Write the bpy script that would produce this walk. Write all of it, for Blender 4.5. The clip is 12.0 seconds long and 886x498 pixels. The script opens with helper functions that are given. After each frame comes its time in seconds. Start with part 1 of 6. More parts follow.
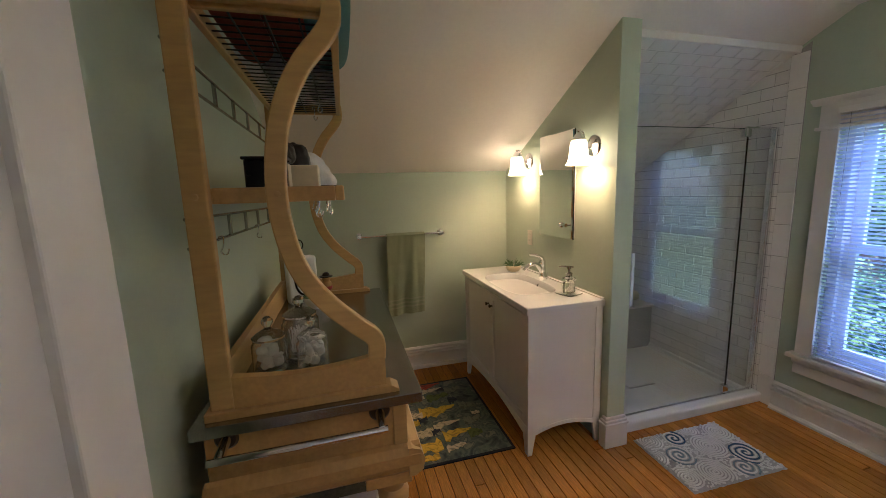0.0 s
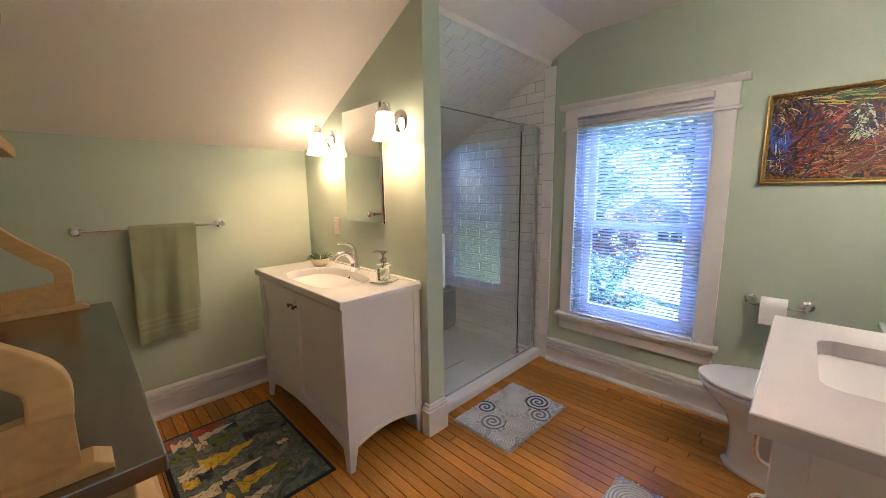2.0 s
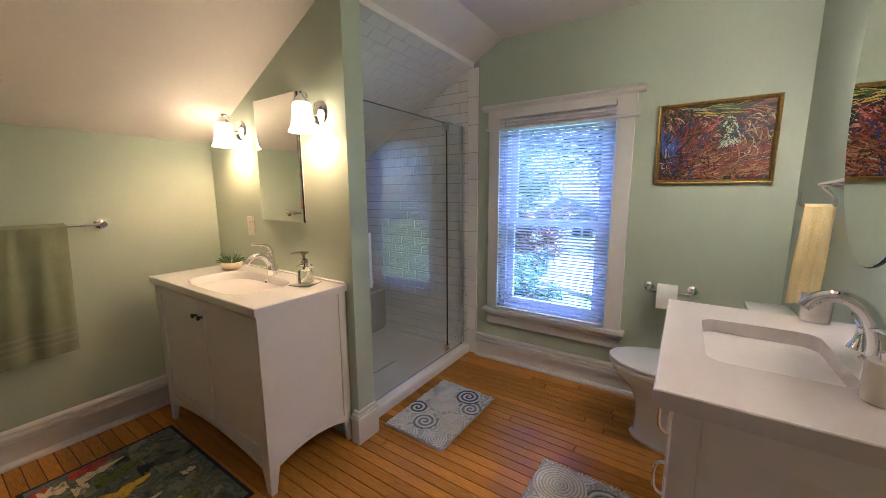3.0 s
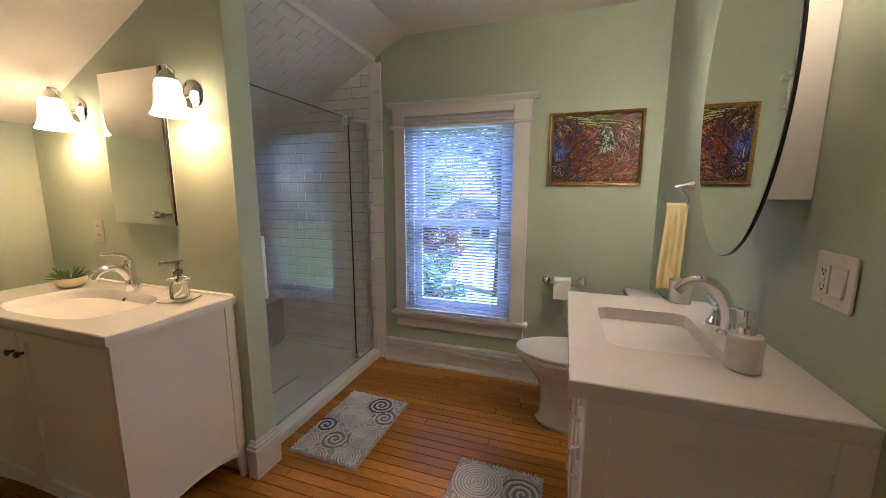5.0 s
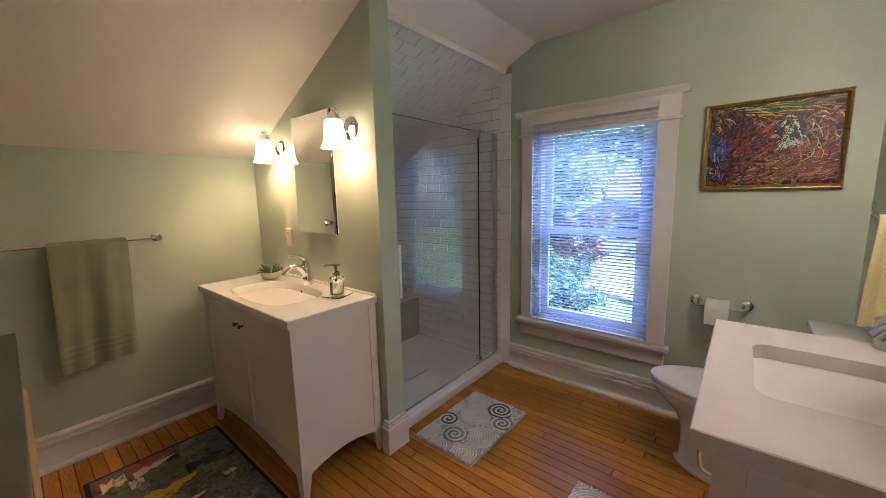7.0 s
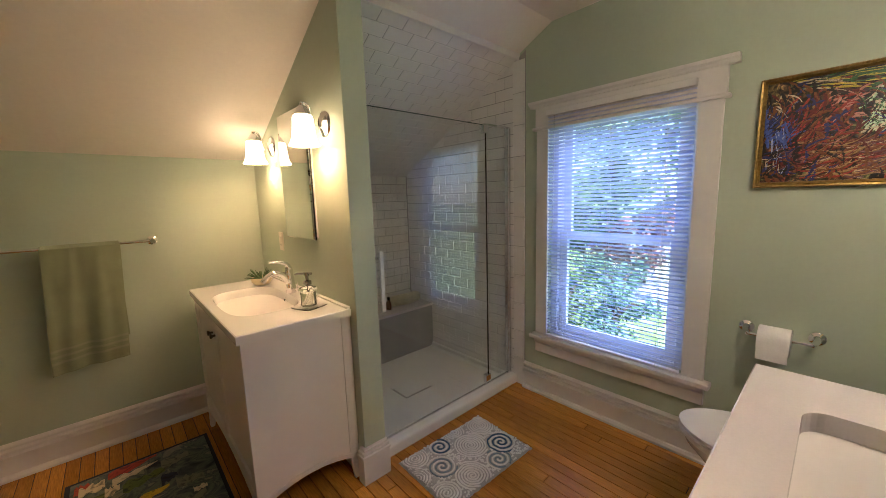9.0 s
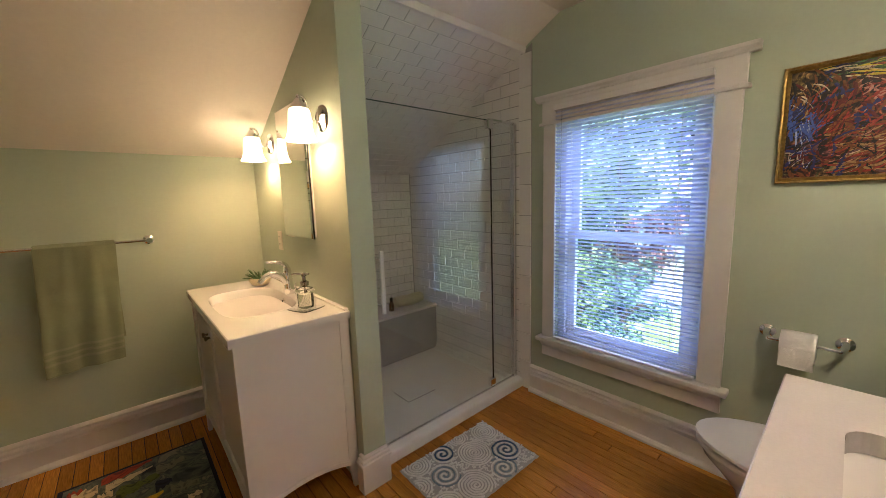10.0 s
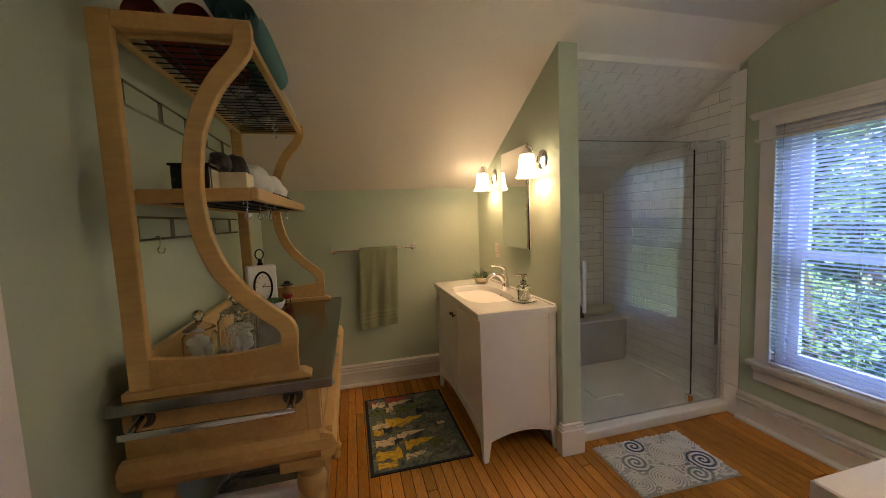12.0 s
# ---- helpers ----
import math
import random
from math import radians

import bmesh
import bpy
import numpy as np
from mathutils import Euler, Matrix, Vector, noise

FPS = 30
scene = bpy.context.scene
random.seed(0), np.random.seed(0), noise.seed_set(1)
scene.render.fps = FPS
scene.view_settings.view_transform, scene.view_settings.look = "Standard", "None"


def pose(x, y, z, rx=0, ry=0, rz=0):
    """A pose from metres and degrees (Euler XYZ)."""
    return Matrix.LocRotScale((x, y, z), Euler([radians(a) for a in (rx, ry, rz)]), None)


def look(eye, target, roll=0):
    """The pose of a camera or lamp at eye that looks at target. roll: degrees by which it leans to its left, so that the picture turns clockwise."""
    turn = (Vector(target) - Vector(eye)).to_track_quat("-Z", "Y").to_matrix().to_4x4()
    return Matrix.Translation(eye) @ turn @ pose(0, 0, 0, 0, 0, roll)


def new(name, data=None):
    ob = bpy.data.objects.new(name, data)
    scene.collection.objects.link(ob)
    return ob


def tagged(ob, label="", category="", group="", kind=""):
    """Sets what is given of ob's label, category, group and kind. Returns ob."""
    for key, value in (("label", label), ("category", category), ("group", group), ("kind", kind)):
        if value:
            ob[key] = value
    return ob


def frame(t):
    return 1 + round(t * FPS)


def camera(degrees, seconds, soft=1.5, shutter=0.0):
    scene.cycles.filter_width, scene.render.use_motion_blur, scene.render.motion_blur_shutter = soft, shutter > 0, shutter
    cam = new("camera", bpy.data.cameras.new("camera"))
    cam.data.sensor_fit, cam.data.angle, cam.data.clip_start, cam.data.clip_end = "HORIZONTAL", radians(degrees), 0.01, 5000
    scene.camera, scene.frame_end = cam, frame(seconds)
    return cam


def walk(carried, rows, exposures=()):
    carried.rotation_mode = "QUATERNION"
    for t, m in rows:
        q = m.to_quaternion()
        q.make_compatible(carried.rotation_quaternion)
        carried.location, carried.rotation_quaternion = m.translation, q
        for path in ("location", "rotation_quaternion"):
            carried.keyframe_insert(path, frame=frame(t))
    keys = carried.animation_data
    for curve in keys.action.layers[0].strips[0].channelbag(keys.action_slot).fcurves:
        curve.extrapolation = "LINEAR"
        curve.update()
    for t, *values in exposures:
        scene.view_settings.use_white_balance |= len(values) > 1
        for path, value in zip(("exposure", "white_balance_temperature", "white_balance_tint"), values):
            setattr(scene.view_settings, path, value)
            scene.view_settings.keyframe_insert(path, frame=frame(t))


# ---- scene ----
cam = camera(101.4, 12.0, soft=0.75)
PATH = [
    (0, (0.373, 0.23, 1.475), (0.887, 2.139, 1.176), -1.8),
    (0.5, (0.403, 0.356, 1.445), (1.216, 2.159, 1.144), -1.5),
    (1, (0.423, 0.428, 1.412), (1.461, 2.109, 1.104), -1.2),
    (1.5, (0.435, 0.464, 1.372), (1.655, 2.02, 1.07), -1.0),
    (2, (0.489, 0.465, 1.344), (1.891, 1.857, 1.035), -0.7),
    (2.5, (0.514, 0.465, 1.333), (2.063, 1.691, 1.024), -0.5),
    (3, (0.523, 0.476, 1.33), (2.167, 1.571, 1.017), -0.3),
    (5, (0.575, 0.535, 1.319), (2.45, 1.159, 1.011), 0.2),
    (5.5, (0.57, 0.522, 1.341), (2.449, 1.127, 1.02), 0.2),
    (6, (0.55, 0.527, 1.344), (2.419, 1.169, 1.035), 0.0),
    (6.5, (0.523, 0.527, 1.358), (2.268, 1.456, 1.055), -0.5),
    (7, (0.57, 0.451, 1.376), (2.091, 1.716, 1.079), -1.3),
    (7.2, (0.609, 0.408, 1.381), (2.059, 1.755, 1.09), -1.6),
    (8.8, (0.929, 0.373, 1.361), (2.264, 1.837, 1.088), -1.6),
    (9, (0.969, 0.378, 1.367), (2.3, 1.844, 1.085), -1.7),
    (9.5, (1.039, 0.408, 1.351), (2.365, 1.879, 1.073), -1.7),
    (10, (1.027, 0.423, 1.353), (2.336, 1.909, 1.073), -1.8),
    (10.5, (0.938, 0.393, 1.354), (2.197, 1.926, 1.096), -1.8),
    (11, (0.819, 0.313, 1.371), (1.907, 1.976, 1.143), -1.8),
    (11.5, (0.74, 0.188, 1.382), (1.537, 2.012, 1.18), -2.3),
    (12, (0.625, 0.056, 1.396), (1.111, 1.989, 1.226), -2.4),
]
SKY, SUN, HALL, SHADE, BULB, BULB_SOUTH, SKY_FILL = 0.15, 4.0, 0.25, 2.9, 0.95, 2.3, 48.0
EXPOSURES = [(0, 2.27, 5700, 15), (0.5, 1.52, 7500, 16), (1.0, 2.05, 9600, 17), (1.5, 3.08, 5900, 19), (2.0, 2.88, 5800, 19), (2.5, 2.75, 5800, 19), (3.0, 2.62, 5800, 18), (5.0, 2.4, 6300, 17), (5.5, 2.35, 6300, 17),
             (7.0, 2.4, 6000, 18), (9.5, 2.4, 6700, 18), (10.5, 2.45, 6800, 17), (11.0, 2.52, 6700, 17), (11.5, 2.8, 6600, 17), (12.0, 2.22, 6700, 16)]
walk(cam, [(t, look(eye, target, roll)) for t, eye, target, roll in PATH], EXPOSURES)

# ---- world, sun and lamps ----
world = bpy.data.worlds.new("sky")
scene.world = world
world.use_nodes = True
_n = world.node_tree.nodes
_sky = _n.new("ShaderNodeTexSky")
_sky.sky_type, _sky.sun_disc = "NISHITA", False
_sky.sun_elevation, _sky.sun_rotation = radians(52), radians(150)
world.node_tree.links.new(_sky.outputs[0], _n["Background"].inputs[0])
_n["Background"].inputs[1].default_value = SKY


def lamp(name, kind, energy, colour, m, size=0.1, size_y=None, angle=None):
    d = bpy.data.lights.new(name, kind)
    d.energy, d.color = energy, colour
    if kind == "AREA":
        d.shape, d.size, d.size_y = "RECTANGLE", size, size_y or size
    elif kind == "SUN":
        d.angle = angle
    else:
        d.shadow_soft_size = size
    ob = new(name, d)
    ob.matrix_world = m
    return ob


lamp("sun", "SUN", SUN, (1.0, 0.95, 0.86), look((0, 0, 0), (0.35, 0.75, -1.0)), angle=radians(0.5))
# Unseen panel added outside above the window, boosting the sky's blue daylight.
lamp("window_sky_fill", "AREA", SKY_FILL, (0.46, 0.63, 1.0), look((4.7, 1.25, 2.95), (3.1, 1.25, 1.1)), 2.4, 1.3)
# Added fill from the hall side; no fixture is known there.
lamp("hall_fill_light", "AREA", HALL, (1.0, 0.86, 0.68), look((0.5, -1.2, 2.36), (0.5, -1.2, 0)), 0.5)

# ---- materials ----


def material(name, colour, rough=0.5, metal=0.0, grain=0.0, scale=40.0, stain=0.0, stain_scale=3.0, bump=0.0, bump_scale=200.0, vary=0.0,
             stretch=(1, 1, 1), coat=0.0, transmission=0.0, ior=1.45, alpha=1.0, sheen=0.0):
    """A surface with fine grain, broad stains, bump and variation from piece to piece."""
    m = bpy.data.materials.new(name)
    m.use_nodes = True
    nt = m.node_tree
    b = nt.nodes["Principled BSDF"]
    b.inputs["Roughness"].default_value, b.inputs["Metallic"].default_value = rough, metal
    b.inputs["Coat Weight"].default_value, b.inputs["Transmission Weight"].default_value = coat, transmission
    b.inputs["IOR"].default_value = ior
    b.inputs["Sheen Weight"].default_value = sheen
    co = nt.nodes.new("ShaderNodeTexCoord")
    mp = nt.nodes.new("ShaderNodeMapping")
    mp.inputs["Scale"].default_value = stretch
    nt.links.new(co.outputs["Object"], mp.inputs[0])
    col = None

    def noisy(sc, detail):
        t = nt.nodes.new("ShaderNodeTexNoise")
        t.inputs["Scale"].default_value, t.inputs["Detail"].default_value = sc, detail
        nt.links.new(mp.outputs[0], t.inputs["Vector"])
        return t.outputs["Fac"]

    def shade(src, amount, prev):
        r = nt.nodes.new("ShaderNodeMapRange")
        r.inputs["From Min"].default_value, r.inputs["From Max"].default_value = 0.25, 0.75
        r.inputs["To Min"].default_value, r.inputs["To Max"].default_value = 1 - amount, 1 + amount
        nt.links.new(src, r.inputs["Value"])
        mx = nt.nodes.new("ShaderNodeVectorMath")
        mx.operation = "MULTIPLY"
        if prev is None:
            mx.inputs[0].default_value = colour[:3]
        else:
            nt.links.new(prev, mx.inputs[0])
        nt.links.new(r.outputs[0], mx.inputs[1])
        return mx.outputs[0]

    if grain:
        col = shade(noisy(scale, 6), grain, col)
    if stain:
        col = shade(noisy(stain_scale, 3), stain, col)
    if vary:
        oi = nt.nodes.new("ShaderNodeObjectInfo")
        col = shade(oi.outputs["Random"], vary, col)
    if col is None:
        b.inputs["Base Color"].default_value = (*colour[:3], 1)
    else:
        nt.links.new(col, b.inputs["Base Color"])
    if bump:
        bp = nt.nodes.new("ShaderNodeBump")
        bp.inputs["Strength"].default_value, bp.inputs["Distance"].default_value = bump, 0.002
        nt.links.new(noisy(bump_scale, 4), bp.inputs["Height"])
        nt.links.new(bp.outputs[0], b.inputs["Normal"])
    return m


GREEN = material("green_wall_paint", (0.46, 0.535, 0.425), 0.5, grain=0.02, scale=60, stain=0.03, stain_scale=1.5, bump=0.12, bump_scale=260)
CEIL = material("ceiling_white_paint", (0.80, 0.745, 0.69), 0.7, grain=0.02, scale=50, stain=0.02, stain_scale=1.2, bump=0.12, bump_scale=220)
TRIM = material("white_trim_paint", (0.76, 0.74, 0.72), 0.35, grain=0.02, scale=30, stain=0.02, bump=0.05, bump_scale=120)
CABINET = material("white_cabinet_lacquer", (0.78, 0.755, 0.74), 0.35, grain=0.012, scale=25, stain=0.015, bump=0.03, bump_scale=150)
PORCELAIN = material("white_porcelain", (0.82, 0.81, 0.80), 0.08, stain=0.01, coat=0.5)
QUARTZ = material("white_quartz", (0.73, 0.69, 0.685), 0.12, grain=0.03, scale=180, stain=0.02, stain_scale=9)
TILE = material("white_glazed_tile", (0.84, 0.825, 0.80), 0.12, grain=0.015, scale=30, vary=0.03, bump=0.05, bump_scale=30)
GROUT = material("grey_grout", (0.36, 0.35, 0.34), 0.9, grain=0.12, scale=90, bump=0.4)
STONE = material("grey_stone_slab", (0.42, 0.42, 0.41), 0.25, grain=0.06, scale=40, stain=0.08, stain_scale=6)
TRAY = material("white_acrylic_tray", (0.80, 0.80, 0.78), 0.3, stain=0.02, bump=0.06, bump_scale=300)
GLASS_EDGE = material("green_glass_edge", (0.05, 0.09, 0.08), 0.1, stain=0.1)
CHROME = material("polished_chrome", (0.82, 0.82, 0.83), 0.08, 1.0, grain=0.02, scale=20)
STEEL = material("brushed_dark_steel", (0.34, 0.33, 0.31), 0.22, 1.0, grain=0.10, scale=60, stain=0.1, stain_scale=5, bump=0.08, bump_scale=120, stretch=(6, 1, 1))
IRON = material("black_iron", (0.03, 0.028, 0.026), 0.45, 0.6, grain=0.2, bump=0.15)
BRONZE = material("dark_bronze", (0.10, 0.08, 0.065), 0.3, 0.9, grain=0.2)
BIRCH = material("pale_birch_wood", (0.54, 0.335, 0.125), 0.42, grain=0.10, scale=14, stain=0.08, stain_scale=4, bump=0.08, bump_scale=60, stretch=(1, 1, 6))
BIRCH_Y = material("pale_birch_board", (0.51, 0.305, 0.11), 0.4, grain=0.10, scale=14, stain=0.08, stain_scale=4, bump=0.08, bump_scale=60, stretch=(6, 1, 6))
OAK = material("honey_oak_plank", (0.51, 0.215, 0.037), 0.2, grain=0.30, scale=24, stain=0.14, stain_scale=2.5, bump=0.12, bump_scale=70, vary=0.15, stretch=(9, 0.7, 1))
GAP = material("dark_floor_gap", (0.05, 0.022, 0.01), 0.8, grain=0.2)
MIRROR = material("mirror_glass", (0.90, 0.92, 0.90), 0.01, 1.0)
BLACK = material("black_enamel", (0.012, 0.012, 0.013), 0.2, grain=0.1)
GREEN_TOWEL = material("sage_terry", (0.27, 0.30, 0.185), 0.95, grain=0.22, scale=260, stain=0.07, stain_scale=12, bump=1.0, bump_scale=420, sheen=0.3)
TOWEL_BAND = material("sage_woven_band", (0.33, 0.345, 0.235), 0.8, grain=0.1, scale=300, bump=0.6, bump_scale=500)
YELLOW_TOWEL = material("yellow_terry", (0.86, 0.70, 0.36), 0.95, grain=0.18, scale=260, stain=0.06, stain_scale=12, bump=1.0, bump_scale=420, sheen=0.3)
CREAM_TOWEL = material("cream_terry", (0.80, 0.74, 0.56), 0.95, grain=0.12, scale=260, bump=1.0, bump_scale=420)
RED_TOWEL = material("brick_red_terry", (0.34, 0.075, 0.045), 0.95, grain=0.2, scale=240, bump=1.0, bump_scale=400)
TEAL_TOWEL = material("teal_terry", (0.16, 0.33, 0.35), 0.95, grain=0.2, scale=240, bump=1.0, bump_scale=400)
WHITE_CLOTH = material("white_cloth", (0.74, 0.73, 0.72), 0.9, grain=0.06, scale=120, bump=0.6, bump_scale=260)
PAPER = material("tissue_paper", (0.82, 0.81, 0.79), 0.95, grain=0.03, scale=150, bump=0.4, bump_scale=300)
IVORY = material("ivory_plastic", (0.70, 0.65, 0.56), 0.3, stain=0.02)
WHITE_PLASTIC = material("white_plastic", (0.78, 0.77, 0.76), 0.3, stain=0.02)
SLOT = material("dark_slot", (0.02, 0.02, 0.02), 0.6)
VINYL = material("white_vinyl_window", (0.78, 0.79, 0.80), 0.35, stain=0.02)
LEAF = material("succulent_leaf", (0.075, 0.14, 0.05), 0.45, grain=0.3, scale=60, vary=0.2)
SOAP = material("marble_ceramic", (0.70, 0.66, 0.62), 0.25, grain=0.05, scale=30, stain=0.1, stain_scale=14)
WICKER = material("dark_wicker", (0.07, 0.07, 0.05), 0.8, grain=0.4, scale=60, bump=0.6)
CREAM = material("cream_ceramic", (0.72, 0.62, 0.42), 0.3, grain=0.06, scale=60, stain=0.06)
ROSE = material("red_paint", (0.35, 0.03, 0.03), 0.4, grain=0.1)
STRAW = material("straw_brown", (0.30, 0.17, 0.06), 0.7, grain=0.2)


def glass_material(name, tint=(0.97, 0.99, 0.98), rough=0.0):
    """Clear thin glass: see-through with a mirror coat that grows at a slant."""
    m = bpy.data.materials.new(name)
    m.use_nodes = True
    nt = m.node_tree
    nt.nodes.remove(nt.nodes["Principled BSDF"])
    tr, gl, mix, lw, pw, mr = (nt.nodes.new(k) for k in ("ShaderNodeBsdfTransparent", "ShaderNodeBsdfGlossy", "ShaderNodeMixShader", "ShaderNodeLayerWeight", "ShaderNodeMath", "ShaderNodeMapRange"))
    tr.inputs[0].default_value, gl.inputs["Roughness"].default_value, lw.inputs["Blend"].default_value = (*tint, 1), rough, 0.5
    pw.operation = "POWER"
    pw.inputs[1].default_value = 4.0
    mr.inputs["To Min"].default_value, mr.inputs["To Max"].default_value = 0.045, 0.9
    nt.links.new(lw.outputs["Facing"], pw.inputs[0])
    nt.links.new(pw.outputs[0], mr.inputs["Value"])
    nt.links.new(mr.outputs[0], mix.inputs[0])
    nt.links.new(tr.outputs[0], mix.inputs[1])
    nt.links.new(gl.outputs[0], mix.inputs[2])
    nt.links.new(mix.outputs[0], nt.nodes["Material Output"].inputs[0])
    return m


GLASS = glass_material("clear_glass", (0.97, 0.985, 0.98))
# The blue tint carries the cool cast of the daylight, not coloured glass.
PANE = glass_material("window_pane", (0.80, 0.91, 1.0))
CLEAR = material("bottle_glass", (0.98, 0.99, 0.985), 0.02, transmission=1.0, ior=1.38)
# Handle chrome: the window's bright reflection is put into a pale, duller metal.
PALE_CHROME = material("chrome_with_pale_reflection", (0.84, 0.86, 0.88), 0.35, 0.5, grain=0.03, scale=60)
SOAP_GEL = material("pale_clear_soap", (0.96, 0.95, 0.90), 0.03, transmission=1.0, ior=1.2)
AMBER = material("amber_liquid", (0.45, 0.2, 0.08), 0.1, transmission=0.6)


def lamp_glass(name, colour, strength):
    """Frosted lamp shade lit from within."""
    m = bpy.data.materials.new(name)
    m.use_nodes = True
    b = m.node_tree.nodes["Principled BSDF"]
    b.inputs["Base Color"].default_value = (0.9, 0.86, 0.8, 1)
    b.inputs["Roughness"].default_value = 0.25
    b.inputs["Emission Color"].default_value = (*colour, 1)
    b.inputs["Emission Strength"].default_value = strength
    return m


FROST = lamp_glass("frosted_lit_glass", (1.0, 0.74, 0.45), SHADE)
FROST_SOUTH = lamp_glass("frosted_bright_glass", (1.0, 0.84, 0.66), 2.4 * SHADE)


def slat_material():
    m = bpy.data.materials.new("white_blind_slat")
    m.use_nodes = True
    nt = m.node_tree
    b = nt.nodes["Principled BSDF"]
    b.inputs["Base Color"].default_value = (0.80, 0.81, 0.84, 1)
    b.inputs["Roughness"].default_value = 0.4
    t = nt.nodes.new("ShaderNodeBsdfTranslucent")
    # White slats: the blue of the daylight behind is put into this colour.
    t.inputs[0].default_value = (0.52, 0.62, 1.0, 1)
    mix = nt.nodes.new("ShaderNodeMixShader")
    mix.inputs[0].default_value = 0.35
    nt.links.new(b.outputs[0], mix.inputs[1])
    nt.links.new(t.outputs[0], mix.inputs[2])
    nt.links.new(mix.outputs[0], nt.nodes["Material Output"].inputs[0])
    return m


SLAT = slat_material()


def ramp_material(name, stops, scale, rough=0.6, distortion=3.0, detail=6, bump=0.0, kind="noise", stretch=(1, 1, 1), constant=False):
    """Brush-like patches of several colours."""
    m = bpy.data.materials.new(name)
    m.use_nodes = True
    nt = m.node_tree
    b = nt.nodes["Principled BSDF"]
    b.inputs["Roughness"].default_value = rough
    co, mp = nt.nodes.new("ShaderNodeTexCoord"), nt.nodes.new("ShaderNodeMapping")
    mp.inputs["Scale"].default_value = stretch
    nt.links.new(co.outputs["Object"], mp.inputs[0])
    t = nt.nodes.new("ShaderNodeTexNoise")
    t.inputs["Scale"].default_value, t.inputs["Detail"].default_value, t.inputs["Distortion"].default_value = scale, detail, distortion
    nt.links.new(mp.outputs[0], t.inputs["Vector"])
    r = nt.nodes.new("ShaderNodeValToRGB")
    if constant:
        r.color_ramp.interpolation = "CONSTANT"
    el = r.color_ramp.elements
    while len(el) < len(stops):
        el.new(0.5)
    for e, (p, c) in zip(el, stops):
        e.position, e.color = p, (*c, 1)
    nt.links.new(t.outputs["Fac"], r.inputs[0])
    nt.links.new(r.outputs[0], b.inputs["Base Color"])
    if bump:
        bp = nt.nodes.new("ShaderNodeBump")
        bp.inputs["Strength"].default_value, bp.inputs["Distance"].default_value = bump, 0.002
        nt.links.new(t.outputs["Fac"], bp.inputs["Height"])
        nt.links.new(bp.outputs[0], b.inputs["Normal"])
    return m


def painting_material():
    """Thick dark brush strokes: broad zones of hue, broken by fine light and dark strokes."""
    m = ramp_material("impasto_painting", [(0.28, (0.012, 0.02, 0.09)), (0.38, (0.04, 0.03, 0.04)), (0.45, (0.11, 0.016, 0.010)), (0.50, (0.085, 0.040, 0.022)), (0.56, (0.030, 0.048, 0.020)), (0.62, (0.15, 0.085, 0.04)), (0.75, (0.19, 0.16, 0.05))], 5.5, 0.42, 0.8, 3)
    nt = m.node_tree
    b, ramp = nt.nodes["Principled BSDF"], next(n for n in nt.nodes if n.type == "VALTORGB")
    co = next(n for n in nt.nodes if n.type == "TEX_COORD")
    st = nt.nodes.new("ShaderNodeTexNoise")
    st.inputs["Scale"].default_value, st.inputs["Detail"].default_value, st.inputs["Distortion"].default_value = 26, 4, 2.4
    nt.links.new(co.outputs["Object"], st.inputs["Vector"])
    r2 = nt.nodes.new("ShaderNodeValToRGB")
    el = r2.color_ramp.elements
    el[0].position, el[0].color = 0.36, (0.03, 0.03, 0.05, 1)
    el[1].position, el[1].color = 0.52, (0.75, 0.7, 0.65, 1)
    for p, c in ((0.44, (0.30, 0.26, 0.26, 1)), (0.58, (1.7, 1.6, 1.4, 1)), (0.66, (4.5, 4.4, 3.6, 1))):
        e = el.new(p)
        e.color = c
    nt.links.new(st.outputs["Fac"], r2.inputs[0])
    mul = nt.nodes.new("ShaderNodeVectorMath")
    mul.operation = "MULTIPLY"
    nt.links.new(ramp.outputs[0], mul.inputs[0])
    nt.links.new(r2.outputs[0], mul.inputs[1])
    nt.links.new(mul.outputs[0], b.inputs["Base Color"])
    bp = nt.nodes.new("ShaderNodeBump")
    bp.inputs["Strength"].default_value, bp.inputs["Distance"].default_value = 0.9, 0.003
    nt.links.new(st.outputs["Fac"], bp.inputs["Height"])
    nt.links.new(bp.outputs[0], b.inputs["Normal"])
    return m


PAINTING = painting_material()
GOLD = material("aged_gold_frame", (0.30, 0.19, 0.055), 0.38, 0.7, grain=0.35, scale=90, stain=0.2, stain_scale=20, bump=0.8, bump_scale=130)

# ---- mesh helpers ----


def part(name, bm, mat, parent=None, label="", smooth=False):
    """Links a bmesh as one mesh object, under a thing if one is given."""
    me = bpy.data.meshes.new(name)
    bmesh.ops.recalc_face_normals(bm, faces=bm.faces)
    bm.to_mesh(me)
    bm.free()
    if smooth:
        me.shade_smooth()
        me.set_sharp_from_angle(angle=radians(38))
    me.materials.append(mat)
    ob = new(name, me)
    if parent is not None:
        ob.parent = parent
        ob.matrix_parent_inverse = parent.matrix_world.inverted() if parent.type != "EMPTY" else Matrix.Translation(-parent.location)
    if label:
        ob["label"] = label
    return ob


def thing(name, at, label, category, group="", kind=""):
    """An Empty at the thing's base, that its parts hang under."""
    e = new(name)
    e.empty_display_size = 0.05
    e.location = at
    return tagged(e, label, category, group, kind)


def setting(name, bm, mat, label, category="", smooth=False):
    return tagged(part(name, bm, mat, None, "", smooth), label, category or name.split("_")[0], "", "structure")


